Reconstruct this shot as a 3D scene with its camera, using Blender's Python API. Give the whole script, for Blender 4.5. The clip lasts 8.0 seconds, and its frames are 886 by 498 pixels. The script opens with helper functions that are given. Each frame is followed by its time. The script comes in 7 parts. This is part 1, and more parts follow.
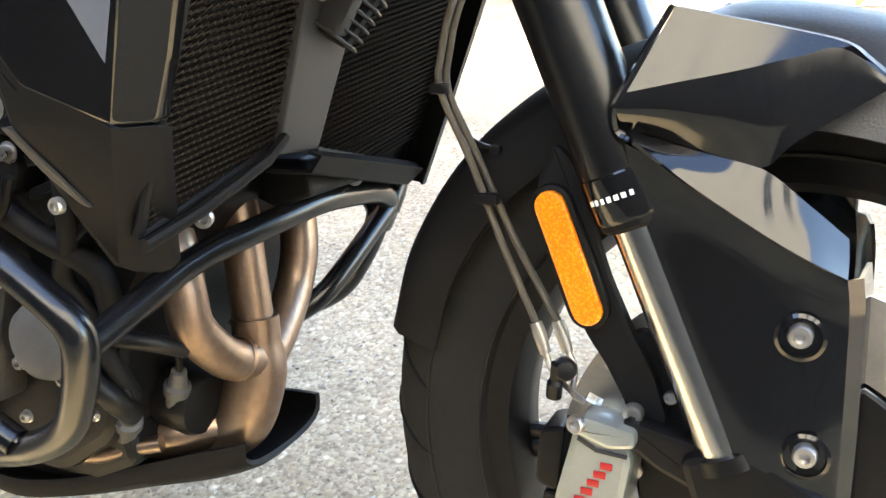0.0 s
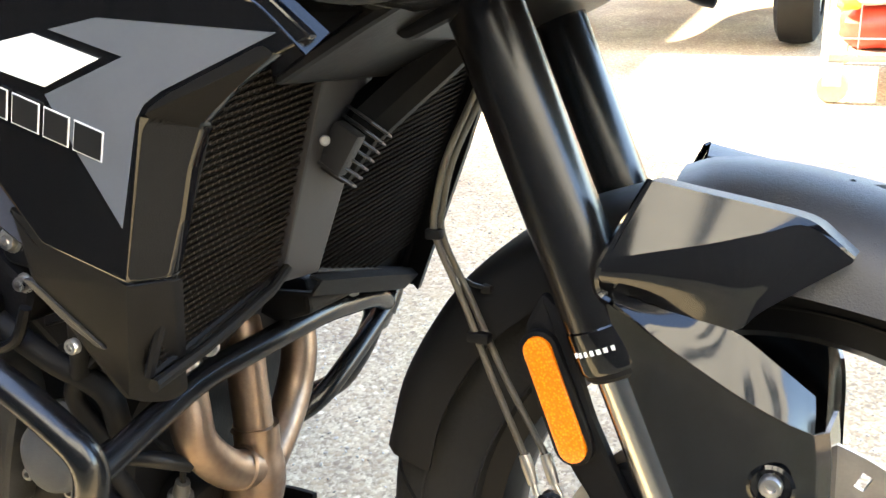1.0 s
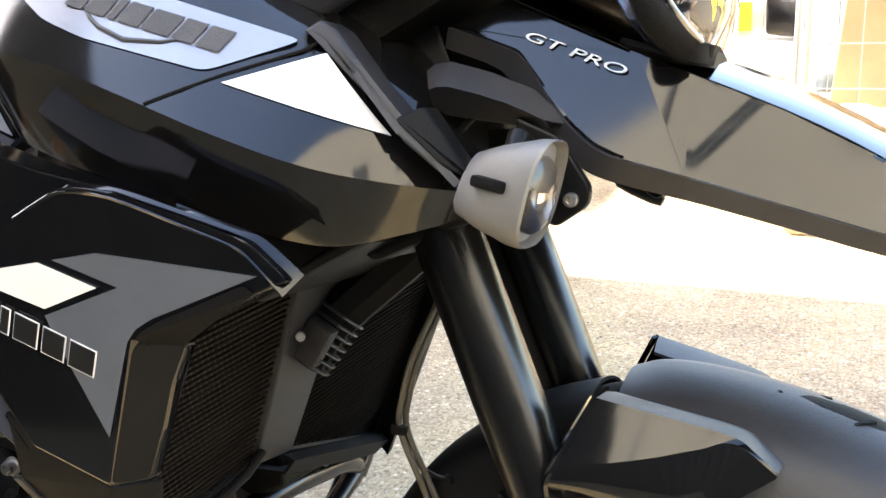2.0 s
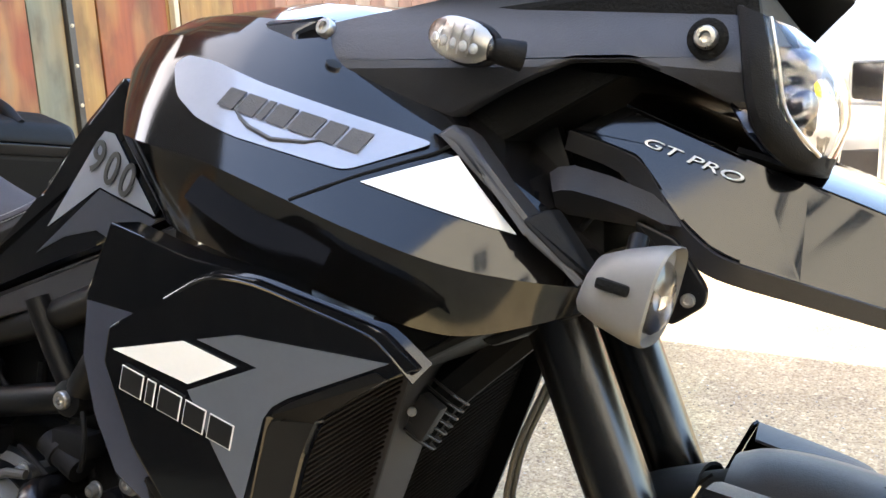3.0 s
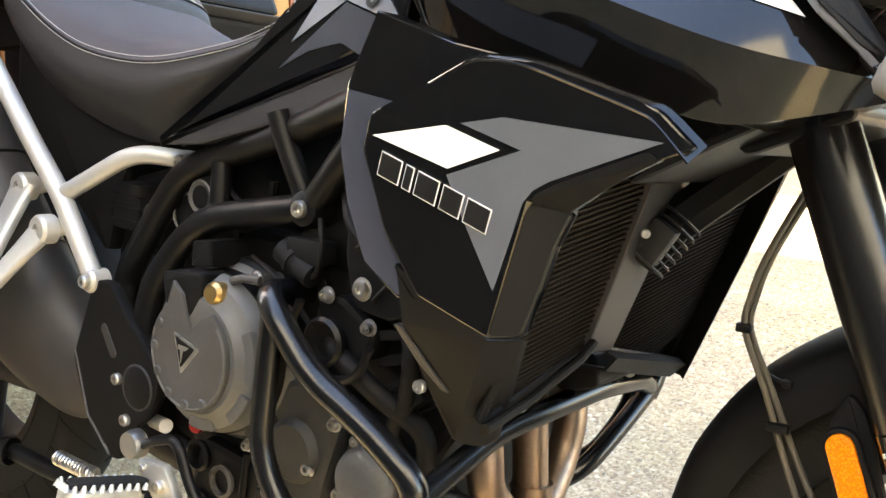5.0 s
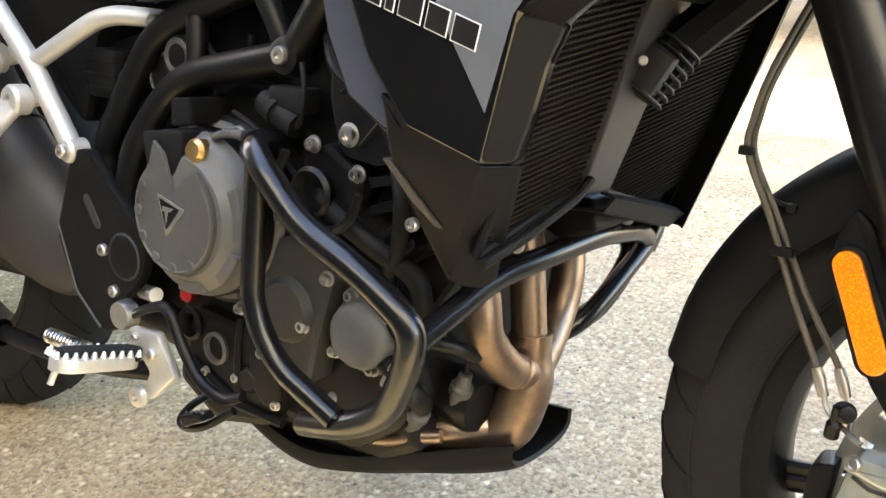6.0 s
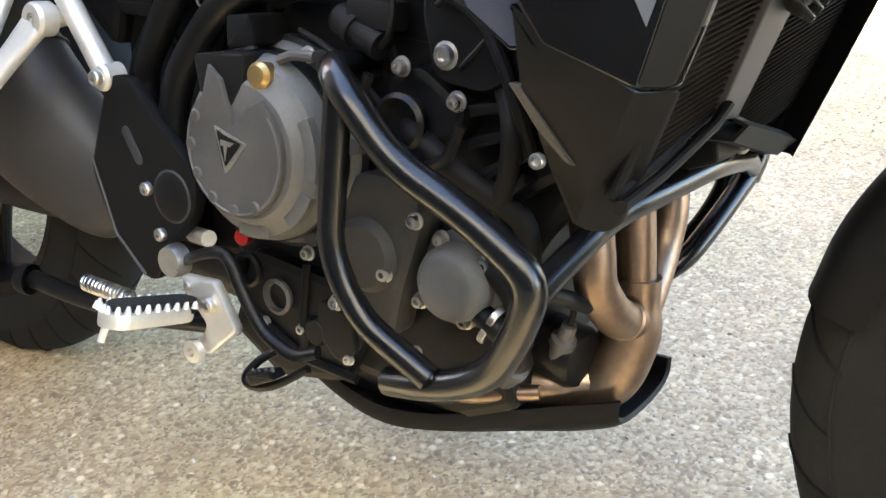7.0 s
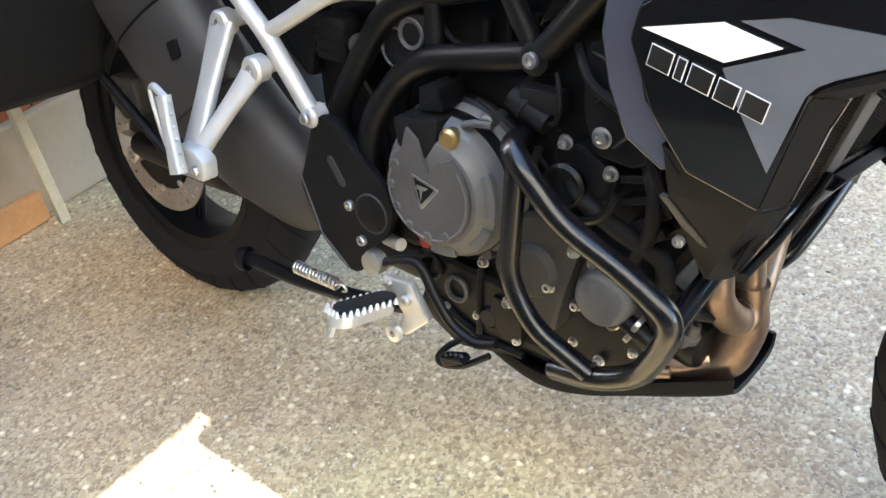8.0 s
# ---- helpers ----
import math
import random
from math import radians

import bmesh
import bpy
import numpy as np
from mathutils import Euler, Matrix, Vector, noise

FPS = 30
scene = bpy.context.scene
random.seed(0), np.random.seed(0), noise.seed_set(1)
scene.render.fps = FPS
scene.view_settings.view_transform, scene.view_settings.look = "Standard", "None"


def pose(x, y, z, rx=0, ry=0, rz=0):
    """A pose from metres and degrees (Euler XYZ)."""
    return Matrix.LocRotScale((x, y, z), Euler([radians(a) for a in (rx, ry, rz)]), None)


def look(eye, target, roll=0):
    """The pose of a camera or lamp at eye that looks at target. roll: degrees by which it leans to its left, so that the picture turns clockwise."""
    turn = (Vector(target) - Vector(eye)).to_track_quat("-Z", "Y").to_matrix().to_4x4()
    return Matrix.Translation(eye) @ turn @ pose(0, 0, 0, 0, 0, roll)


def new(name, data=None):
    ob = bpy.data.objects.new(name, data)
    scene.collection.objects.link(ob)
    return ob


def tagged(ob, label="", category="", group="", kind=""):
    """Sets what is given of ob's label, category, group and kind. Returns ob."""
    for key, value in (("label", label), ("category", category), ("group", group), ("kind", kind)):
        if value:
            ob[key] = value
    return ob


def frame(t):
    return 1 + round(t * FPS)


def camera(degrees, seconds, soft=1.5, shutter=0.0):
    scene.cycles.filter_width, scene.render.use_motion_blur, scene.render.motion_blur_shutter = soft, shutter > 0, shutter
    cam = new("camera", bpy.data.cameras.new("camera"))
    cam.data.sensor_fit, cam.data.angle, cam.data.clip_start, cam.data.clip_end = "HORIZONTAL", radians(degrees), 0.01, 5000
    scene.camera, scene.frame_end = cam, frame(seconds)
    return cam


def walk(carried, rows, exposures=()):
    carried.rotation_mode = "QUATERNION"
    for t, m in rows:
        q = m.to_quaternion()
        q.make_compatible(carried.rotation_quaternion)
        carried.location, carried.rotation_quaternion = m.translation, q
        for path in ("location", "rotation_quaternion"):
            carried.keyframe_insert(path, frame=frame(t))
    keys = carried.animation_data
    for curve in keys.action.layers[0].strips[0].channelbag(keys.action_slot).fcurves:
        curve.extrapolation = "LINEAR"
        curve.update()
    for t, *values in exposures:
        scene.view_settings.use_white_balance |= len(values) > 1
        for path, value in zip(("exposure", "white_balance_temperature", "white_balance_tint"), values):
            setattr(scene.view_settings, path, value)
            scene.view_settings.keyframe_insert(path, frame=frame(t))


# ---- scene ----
# The camera, hand-held, goes up along the front of the motorcycle and back down along its engine.
cam = camera(50.4, 8.0, soft=1.5, shutter=0.0)
PATH = [
    (0, (0.7957, -0.5838, 0.7859), (0.0026, 1.0339, -0.0362), -4.55),
    (0.5, (0.7938, -0.5984, 0.8249), (-0.0132, 1.0274, 0.0317), -3.75),
    (1, (0.8045, -0.5852, 0.8782), (0.0136, 1.0607, 0.1128), -3.99),
    (1.5, (0.8327, -0.5854, 0.931), (0.0591, 1.1094, 0.2593), -3.77),
    (1.7, (0.8357, -0.5932, 0.9494), (0.0661, 1.1178, 0.3232), -3.22),
    (2.8, (0.8291, -0.6396, 1.0148), (-0.0311, 1.0807, 0.5433), -2.36),
    (3, (0.8158, -0.6502, 1.0162), (-0.0968, 1.0455, 0.5548), -2.31),
    (3.5, (0.7764, -0.6776, 1.0145), (-0.2472, 0.9505, 0.5428), -1.98),
    (4, (0.7601, -0.6982, 0.9965), (-0.3364, 0.8818, 0.5228), -1.9),
    (4.5, (0.7587, -0.7161, 0.9779), (-0.3742, 0.8381, 0.5056), -1.96),
    (5, (0.7472, -0.7287, 0.9108), (-0.3847, 0.7905, 0.3339), -1.21),
    (5.2, (0.7454, -0.7307, 0.8909), (-0.3703, 0.7813, 0.2632), -1.3),
    (6.3, (0.7345, -0.7205, 0.8247), (-0.3493, 0.7418, 0.0437), -3.61),
    (6.5, (0.7138, -0.7205, 0.8176), (-0.3813, 0.7258, 0.0247), -4.2),
    (7, (0.5929, -0.6919, 0.8153), (-0.4422, 0.7327, -0.0897), -3.75),
    (7.5, (0.5804, -0.7182, 0.9676), (-0.5156, 0.5364, -0.1042), -7.15),
    (8, (0.6107, -0.806, 1.1168), (-0.4934, 0.3423, -0.0599), -9.44),
]
walk(cam, [(t, look(eye, target, roll)) for t, eye, target, roll in PATH], exposures=[(0.0, 3.96, 6700, 10), (1.0, 3.87, 6750, 10), (1.7, 3.47, 7000, 11), (3.0, 3.14, 6850, 11), (3.5, 3.43, 7200, 10), (4.0, 3.62, 7450, 10), (5.0, 3.78, 7650, 10), (6.5, 3.84, 6950, 10), (8.0, 3.67, 6450, 10)])

# ---- daylight: the sun stands behind the boarded doors, so that the motorcycle is in their shade ----
SUN_AZ, SUN_EL = 270.0, 40.0   # degrees: bearing of the sun from +y, clockwise from above, and its height
world = bpy.data.worlds.new("sky")
scene.world = world
world.use_nodes = True
wn = world.node_tree.nodes
sky = wn.new("ShaderNodeTexSky")
sky.sky_type = "NISHITA"
sky.sun_disc = False
sky.sun_elevation, sky.sun_rotation = radians(SUN_EL), radians(SUN_AZ)
world.node_tree.links.new(sky.outputs[0], wn["Background"].inputs[0])
wn["Background"].inputs[1].default_value = 0.15
lamp = bpy.data.lights.new("sun", "SUN")
lamp.energy, lamp.angle, lamp.color = 2.9, radians(0.53), (1.0, 0.94, 0.84)
SUN = Vector((math.sin(radians(SUN_AZ)) * math.cos(radians(SUN_EL)), math.cos(radians(SUN_AZ)) * math.cos(radians(SUN_EL)), math.sin(radians(SUN_EL))))
sun = new("sun", lamp)
sun.matrix_world = look(SUN * 30, (0, 0, 0))


# ---- materials ----
def mat(name, color, rough=0.5, metal=0.0, bump=0.0, scale=200.0, vary=0.0, vscale=12.0, coat=0.0, spec=0.5, tint=None, rvary=0.0):
    """A surface with colour variation at two scales, roughness variation and fine relief."""
    m = bpy.data.materials.new(name)
    m.use_nodes = True
    n, l = m.node_tree.nodes, m.node_tree.links
    b = n["Principled BSDF"]
    b.inputs["Base Color"].default_value = (*color, 1)
    b.inputs["Roughness"].default_value = rough
    b.inputs["Metallic"].default_value = metal
    b.inputs["Coat Weight"].default_value = coat
    b.inputs["Coat Roughness"].default_value = 0.03
    b.inputs["Specular IOR Level"].default_value = spec
    tc = n.new("ShaderNodeTexCoord")
    if vary or tint:
        big = n.new("ShaderNodeTexNoise")
        big.inputs["Scale"].default_value, big.inputs["Detail"].default_value = vscale, 6
        fine = n.new("ShaderNodeTexNoise")
        fine.inputs["Scale"].default_value, fine.inputs["Detail"].default_value = vscale * 14, 3
        add = n.new("ShaderNodeMath")
        add.operation = "MULTIPLY_ADD"
        add.inputs[1].default_value = 0.35
        l.new(tc.outputs["Object"], big.inputs["Vector"])
        l.new(tc.outputs["Object"], fine.inputs["Vector"])
        l.new(fine.outputs[0], add.inputs[0])
        l.new(big.outputs[0], add.inputs[2])
        ramp = n.new("ShaderNodeValToRGB")
        ramp.color_ramp.elements[0].position, ramp.color_ramp.elements[1].position = 0.45, 0.95
        other = tint or tuple(min(1, c * (1 + vary)) for c in color)
        ramp.color_ramp.elements[0].color = (*[c * (1 - vary * 0.5) for c in color], 1)
        ramp.color_ramp.elements[1].color = (*other, 1)
        l.new(add.outputs[0], ramp.inputs[0])
        l.new(ramp.outputs[0], b.inputs["Base Color"])
        if rvary:
            mr = n.new("ShaderNodeMapRange")
            mr.inputs["From Min"].default_value, mr.inputs["From Max"].default_value = 0.4, 0.95
            mr.inputs["To Min"].default_value, mr.inputs["To Max"].default_value = rough, rough + rvary
            l.new(add.outputs[0], mr.inputs["Value"])
            l.new(mr.outputs[0], b.inputs["Roughness"])
    if bump:
        g = n.new("ShaderNodeTexNoise")
        g.inputs["Scale"].default_value, g.inputs["Detail"].default_value = scale, 4
        bm_ = n.new("ShaderNodeBump")
        bm_.inputs["Strength"].default_value, bm_.inputs["Distance"].default_value = bump, 0.002
        l.new(tc.outputs["Object"], g.inputs["Vector"])
        l.new(g.outputs[0], bm_.inputs["Height"])
        l.new(bm_.outputs[0], b.inputs["Normal"])
    return m


M_GLOSS = mat("gloss_black_paint", (0.0045, 0.0045, 0.005), 0.07, vary=0.3, vscale=5, rvary=0.03)
M_MATTE = mat("matte_black_plastic", (0.0055, 0.0055, 0.006), 0.5, bump=0.2, scale=900, vary=0.4, vscale=9, rvary=0.12, spec=0.13)
M_SATIN = mat("satin_dark_grey_plastic", (0.026, 0.026, 0.029), 0.4, bump=0.2, scale=700, vary=0.3, vscale=7, rvary=0.1, spec=0.4)
M_FRAME = mat("black_powder_coat", (0.004, 0.004, 0.0045), 0.34, bump=0.08, scale=500, vary=0.3, vscale=10, rvary=0.08, spec=0.2)
M_BAR = mat("black_crash_bar_coat", (0.004, 0.004, 0.0045), 0.22, bump=0.03, scale=400, vary=0.2, vscale=14, rvary=0.05, spec=0.5)
M_DARK = mat("dark_engine_casting", (0.0045, 0.0045, 0.005), 0.32, metal=0.0, bump=0.15, scale=320, vary=0.5, vscale=16, rvary=0.15, spec=0.2)
M_GREY = mat("graphite_engine_cover", (0.1, 0.1, 0.1), 0.45, metal=0.25, bump=0.25, scale=600, vary=0.25, vscale=15, rvary=0.1, spec=0.35)
M_GREY3 = mat("graphite_crankcase", (0.035, 0.034, 0.032), 0.42, metal=0.2, bump=0.3, scale=500, vary=0.35, vscale=15, rvary=0.12, spec=0.3)
M_GREY2 = mat("graphite_cover_darker", (0.062, 0.061, 0.061), 0.48, metal=0.2, bump=0.3, scale=600, vary=0.3, vscale=15, rvary=0.1, spec=0.3)
M_SILVER = mat("silver_painted_metal", (0.42, 0.42, 0.41), 0.36, metal=0.4, bump=0.1, scale=500, vary=0.12, vscale=20, rvary=0.12)
M_ALU = mat("cast_aluminium", (0.62, 0.61, 0.58), 0.36, metal=0.75, bump=0.15, scale=700, vary=0.15, vscale=25, rvary=0.1)
M_BOLT = mat("steel_bolt", (0.48, 0.465, 0.44), 0.25, metal=0.95, vary=0.2, vscale=60, rvary=0.15)
M_BRASS = mat("brass_cap", (0.55, 0.38, 0.16), 0.28, metal=0.9, vary=0.2, vscale=60)
M_CHROME = mat("polished_stanchion", (0.5, 0.47, 0.43), 0.16, metal=1.0, vary=0.1, vscale=15, rvary=0.06)
M_HEADER = mat("heat_tinted_steel_pipe", (0.34, 0.255, 0.19), 0.27, metal=0.92, bump=0.12, scale=260, vary=0.35, vscale=9, tint=(0.15, 0.1, 0.075), rvary=0.25)
M_MUFF = mat("black_ceramic_silencer", (0.034, 0.033, 0.034), 0.45, metal=0.2, bump=0.1, scale=600, vary=0.3, vscale=6, rvary=0.12, spec=0.35)
M_RUBBER = mat("tyre_rubber", (0.009, 0.009, 0.009), 0.75, bump=0.3, scale=300, vary=0.6, vscale=14, rvary=0.15, spec=0.25)
M_SEAT = mat("grained_seat_vinyl", (0.016, 0.0155, 0.017), 0.5, bump=0.5, scale=650, vary=0.25, vscale=8, rvary=0.1, spec=0.35)
M_SEATTOP = mat("seat_top_vinyl", (0.036, 0.034, 0.039), 0.55, bump=0.45, scale=800, vary=0.2, vscale=9, rvary=0.1, spec=0.35)
M_STITCH = mat("white_thread", (0.4, 0.39, 0.37), 0.8)
M_DSILVER = mat("silver_decal", (0.25, 0.27, 0.32), 0.26, metal=0.3, vary=0.06, vscale=20, coat=0.4)
M_DWHITE = mat("white_decal", (0.8, 0.8, 0.8), 0.25, vary=0.04, vscale=20, coat=0.5)
M_DGREY = mat("grey_decal", (0.115, 0.127, 0.15), 0.3, metal=0.2, vary=0.08, vscale=20, coat=0.3)
M_DBLUE = mat("blue_grey_decal", (0.05, 0.056, 0.075), 0.3, metal=0.3, vary=0.1, vscale=15, coat=0.3)
M_INK = mat("black_decal_print", (0.01, 0.01, 0.01), 0.3, vary=0.2)
M_LBLUE = mat("slate_blue_decal", (0.07, 0.077, 0.108), 0.25, metal=0.35, vary=0.12, vscale=15, coat=0.3)
M_RED = mat("red_paint", (0.3, 0.012, 0.012), 0.35, vary=0.15, vscale=30)
M_HOSE = mat("braided_hose_sleeve", (0.085, 0.075, 0.058), 0.42, metal=0.3, bump=0.6, scale=1500, vary=0.3, vscale=60)
M_GRILL = mat("radiator_guard_mesh", (0.009, 0.007, 0.006), 0.4, metal=0.2, vary=0.5, vscale=40, rvary=0.2, spec=0.2)
M_CORE = mat("radiator_core", (0.003, 0.003, 0.003), 0.7, bump=0.5, scale=400, spec=0.15)
M_DISC = mat("steel_brake_disc", (0.42, 0.4, 0.37), 0.28, metal=0.95, bump=0.1, scale=500, vary=0.2, vscale=30, rvary=0.15)
M_MIRRORY = mat("headlamp_reflector", (0.11, 0.11, 0.13), 0.22, metal=1.0, vary=0.1)
M_CRIMP = mat("dull_steel_fitting", (0.4, 0.38, 0.34), 0.38, metal=0.85, vary=0.2, vscale=60)
M_LAMPS = mat("silver_cast_shroud", (0.2, 0.194, 0.186), 0.5, metal=0.45, bump=0.06, scale=900, vary=0.12, vscale=25, rvary=0.1)
# Dark boards of the two unseen walls added for shade and dark reflections.
M_SCREEN = mat("screen_boards_dark", (0.03, 0.027, 0.024), 0.7, bump=0.4, scale=50, vary=0.4, vscale=1.5)
M_CALI = mat("grey_anodised_caliper", (0.3, 0.33, 0.32), 0.32, metal=0.7, vary=0.12, vscale=30, bump=0.1, rvary=0.1)


def amber():
    m = mat("amber_reflector", (0.95, 0.33, 0.01), 0.16, coat=0.8)
    n, l = m.node_tree.nodes, m.node_tree.links
    b = n["Principled BSDF"]
    tc, v = n.new("ShaderNodeTexCoord"), n.new("ShaderNodeTexVoronoi")
    v.inputs["Scale"].default_value = 420
    bp, rp = n.new("ShaderNodeBump"), n.new("ShaderNodeValToRGB")
    bp.inputs["Strength"].default_value, bp.inputs["Distance"].default_value = 0.35, 0.002
    rp.color_ramp.elements[0].color, rp.color_ramp.elements[1].color = (1.0, 0.36, 0.01, 1), (0.9, 0.2, 0.003, 1)
    rp.color_ramp.elements[1].position = 0.6
    l.new(tc.outputs["Object"], v.inputs["Vector"])
    l.new(v.outputs["Distance"], bp.inputs["Height"])
    l.new(v.outputs["Distance"], rp.inputs[0])
    l.new(rp.outputs[0], b.inputs["Base Color"])
    l.new(bp.outputs[0], b.inputs["Normal"])
    return m


def glass(name, tint=(1, 1, 1), rough=0.02):
    m = bpy.data.materials.new(name)
    m.use_nodes = True
    b = m.node_tree.nodes["Principled BSDF"]
    b.inputs["Base Color"].default_value = (*tint, 1)
    b.inputs["Transmission Weight"].default_value = 1.0
    b.inputs["Roughness"].default_value, b.inputs["IOR"].default_value = rough, 1.45
    return m


M_AMBER = amber()
M_LENS = glass("clear_lens")
M_LENS2 = glass("smoky_lens", (0.85, 0.83, 0.78), 0.05)


def aggregate():
    """Weathered concrete with its gravel laid bare: stones of many colours in a sandy matrix."""
    m = bpy.data.materials.new("exposed_aggregate_concrete")
    m.use_nodes = True
    n, l = m.node_tree.nodes, m.node_tree.links
    b = n["Principled BSDF"]
    tc = n.new("ShaderNodeTexCoord")
    v = n.new("ShaderNodeTexVoronoi")
    v.inputs["Scale"].default_value, v.inputs["Randomness"].default_value = 80, 1.0
    v2 = n.new("ShaderNodeTexVoronoi")
    v2.inputs["Scale"].default_value = 210
    big = n.new("ShaderNodeTexNoise")
    big.inputs["Scale"].default_value, big.inputs["Detail"].default_value = 2.6, 8
    fine = n.new("ShaderNodeTexNoise")
    fine.inputs["Scale"].default_value, fine.inputs["Detail"].default_value = 420, 4
    for t in (v, v2, big, fine):
        l.new(tc.outputs["Object"], t.inputs["Vector"])

    def ramp(src, stops):
        r = n.new("ShaderNodeValToRGB")
        while len(r.color_ramp.elements) < len(stops):
            r.color_ramp.elements.new(0.5)
        for e, (p, c) in zip(r.color_ramp.elements, stops):
            e.position, e.color = p, (*c, 1)
        l.new(src, r.inputs[0])
        return r

    def mix(kind, fac, a, c):
        x = n.new("ShaderNodeMix")
        x.data_type, x.blend_type = "RGBA", kind
        for s, i in ((fac, 0), (a, 6), (c, 7)):
            if isinstance(s, (int, float)):
                x.inputs[i].default_value = s
            else:
                l.new(s, x.inputs[i])
        return x.outputs[2]

    sep = n.new("ShaderNodeSeparateColor")
    l.new(v.outputs["Color"], sep.inputs[0])
    sep2 = n.new("ShaderNodeSeparateColor")
    l.new(v2.outputs["Color"], sep2.inputs[0])
    stones = ramp(sep.outputs[0], [(0.0, (0.19, 0.15, 0.115)), (0.07, (0.24, 0.19, 0.14)), (0.13, (0.31, 0.245, 0.175)), (0.5, (0.37, 0.31, 0.225)), (0.82, (0.44, 0.385, 0.295)), (0.95, (0.56, 0.51, 0.41)), (1.0, (0.72, 0.68, 0.57))])
    grit = ramp(sep2.outputs[1], [(0.0, (0.22, 0.18, 0.135)), (0.5, (0.35, 0.3, 0.23)), (1.0, (0.5, 0.45, 0.36))])
    edge = ramp(v.outputs["Distance"], [(0.25, (0, 0, 0)), (0.6, (1, 1, 1))])
    base = mix("MIX", edge.outputs[0], stones.outputs[0], grit.outputs[0])
    stain = ramp(big.outputs[0], [(0.28, (0.66, 0.62, 0.55)), (0.42, (0.86, 0.84, 0.78)), (0.55, (1.0, 0.98, 0.9)), (0.72, (1.22, 1.2, 1.08))])
    wide = n.new("ShaderNodeTexNoise")
    wide.inputs["Scale"].default_value, wide.inputs["Detail"].default_value = 0.9, 5
    l.new(tc.outputs["Object"], wide.inputs["Vector"])
    moss = ramp(wide.outputs[0], [(0.38, (1.14, 1.0, 0.85)), (0.5, (1.14, 1.01, 0.84)), (0.62, (1.2, 1.13, 0.85))])
    col = mix("MULTIPLY", 1.0, base, stain.outputs[0])
    col = mix("MULTIPLY", 1.0, col, moss.outputs[0])
    spk = ramp(fine.outputs[0], [(0.3, (0.75, 0.73, 0.7)), (0.65, (1.1, 1.1, 1.08))])
    col = mix("MULTIPLY", 0.4, col, spk.outputs[0])
    l.new(col, b.inputs["Base Color"])
    b.inputs["Roughness"].default_value = 0.85
    b1, b2 = n.new("ShaderNodeBump"), n.new("ShaderNodeBump")
    b1.inputs["Strength"].default_value, b1.inputs["Distance"].default_value = 0.4, 0.004
    b1.invert = True
    b2.inputs["Strength"].default_value, b2.inputs["Distance"].default_value = 0.35, 0.0015
    l.new(v.outputs["Distance"], b1.inputs["Height"])
    l.new(fine.outputs[0], b2.inputs["Height"])
    l.new(b1.outputs[0], b2.inputs["Normal"])
    l.new(b2.outputs[0], b.inputs["Normal"])
    return m


M_GROUND = aggregate()
def door_paint(name, stops, seed):
    """Old paint in drifting patches, faded and rubbed along the grain, with pale chips."""
    m = bpy.data.materials.new(name)
    m.use_nodes = True
    n, l = m.node_tree.nodes, m.node_tree.links
    b = n["Principled BSDF"]
    tc = n.new("ShaderNodeTexCoord")

    def noise(scale, detail, stretch):
        mp = n.new("ShaderNodeMapping")
        mp.inputs["Location"].default_value = (seed, seed * 1.7, seed * 0.6)
        mp.inputs["Scale"].default_value = (1, 1, stretch)
        t = n.new("ShaderNodeTexNoise")
        t.inputs["Scale"].default_value, t.inputs["Detail"].default_value = scale, detail
        l.new(tc.outputs["Object"], mp.inputs["Vector"])
        l.new(mp.outputs[0], t.inputs["Vector"])
        return t.outputs[0]

    def ramp(src, pts):
        r = n.new("ShaderNodeValToRGB")
        while len(r.color_ramp.elements) < len(pts):
            r.color_ramp.elements.new(0.5)
        for e, (p, c) in zip(r.color_ramp.elements, pts):
            e.position, e.color = p, (*c, 1)
        l.new(src, r.inputs[0])
        return r.outputs[0]

    def mix(kind, fac, a, c):
        x = n.new("ShaderNodeMix")
        x.data_type, x.blend_type = "RGBA", kind
        for v, k in ((fac, 0), (a, 6), (c, 7)):
            if isinstance(v, float):
                x.inputs[k].default_value = v
            else:
                l.new(v, x.inputs[k])
        return x.outputs[2]

    patch = ramp(noise(3.2, 3, 0.45), stops)
    grain = ramp(noise(38, 5, 0.06), [(0.3, (0.72, 0.7, 0.66)), (0.6, (1.05, 1.05, 1.05))])
    wear = ramp(noise(11, 6, 0.5), [(0.34, (0.62, 0.6, 0.56)), (0.5, (1, 1, 1)), (0.7, (1.15, 1.12, 1.0))])
    col = mix("MULTIPLY", 1.0, mix("MULTIPLY", 0.7, patch, grain), wear)
    chip = ramp(noise(55, 3, 0.7), [(0.75, (0, 0, 0)), (0.79, (0.8, 0.8, 0.8))])
    pale = n.new("ShaderNodeRGB")
    pale.outputs[0].default_value = (0.5, 0.38, 0.2, 1)
    l.new(mix("MIX", chip, col, pale.outputs[0]), b.inputs["Base Color"])
    b.inputs["Roughness"].default_value = 0.6
    bp = n.new("ShaderNodeBump")
    bp.inputs["Strength"].default_value, bp.inputs["Distance"].default_value = 0.4, 0.003
    l.new(noise(60, 5, 0.15), bp.inputs["Height"])
    l.new(bp.outputs[0], b.inputs["Normal"])
    return m


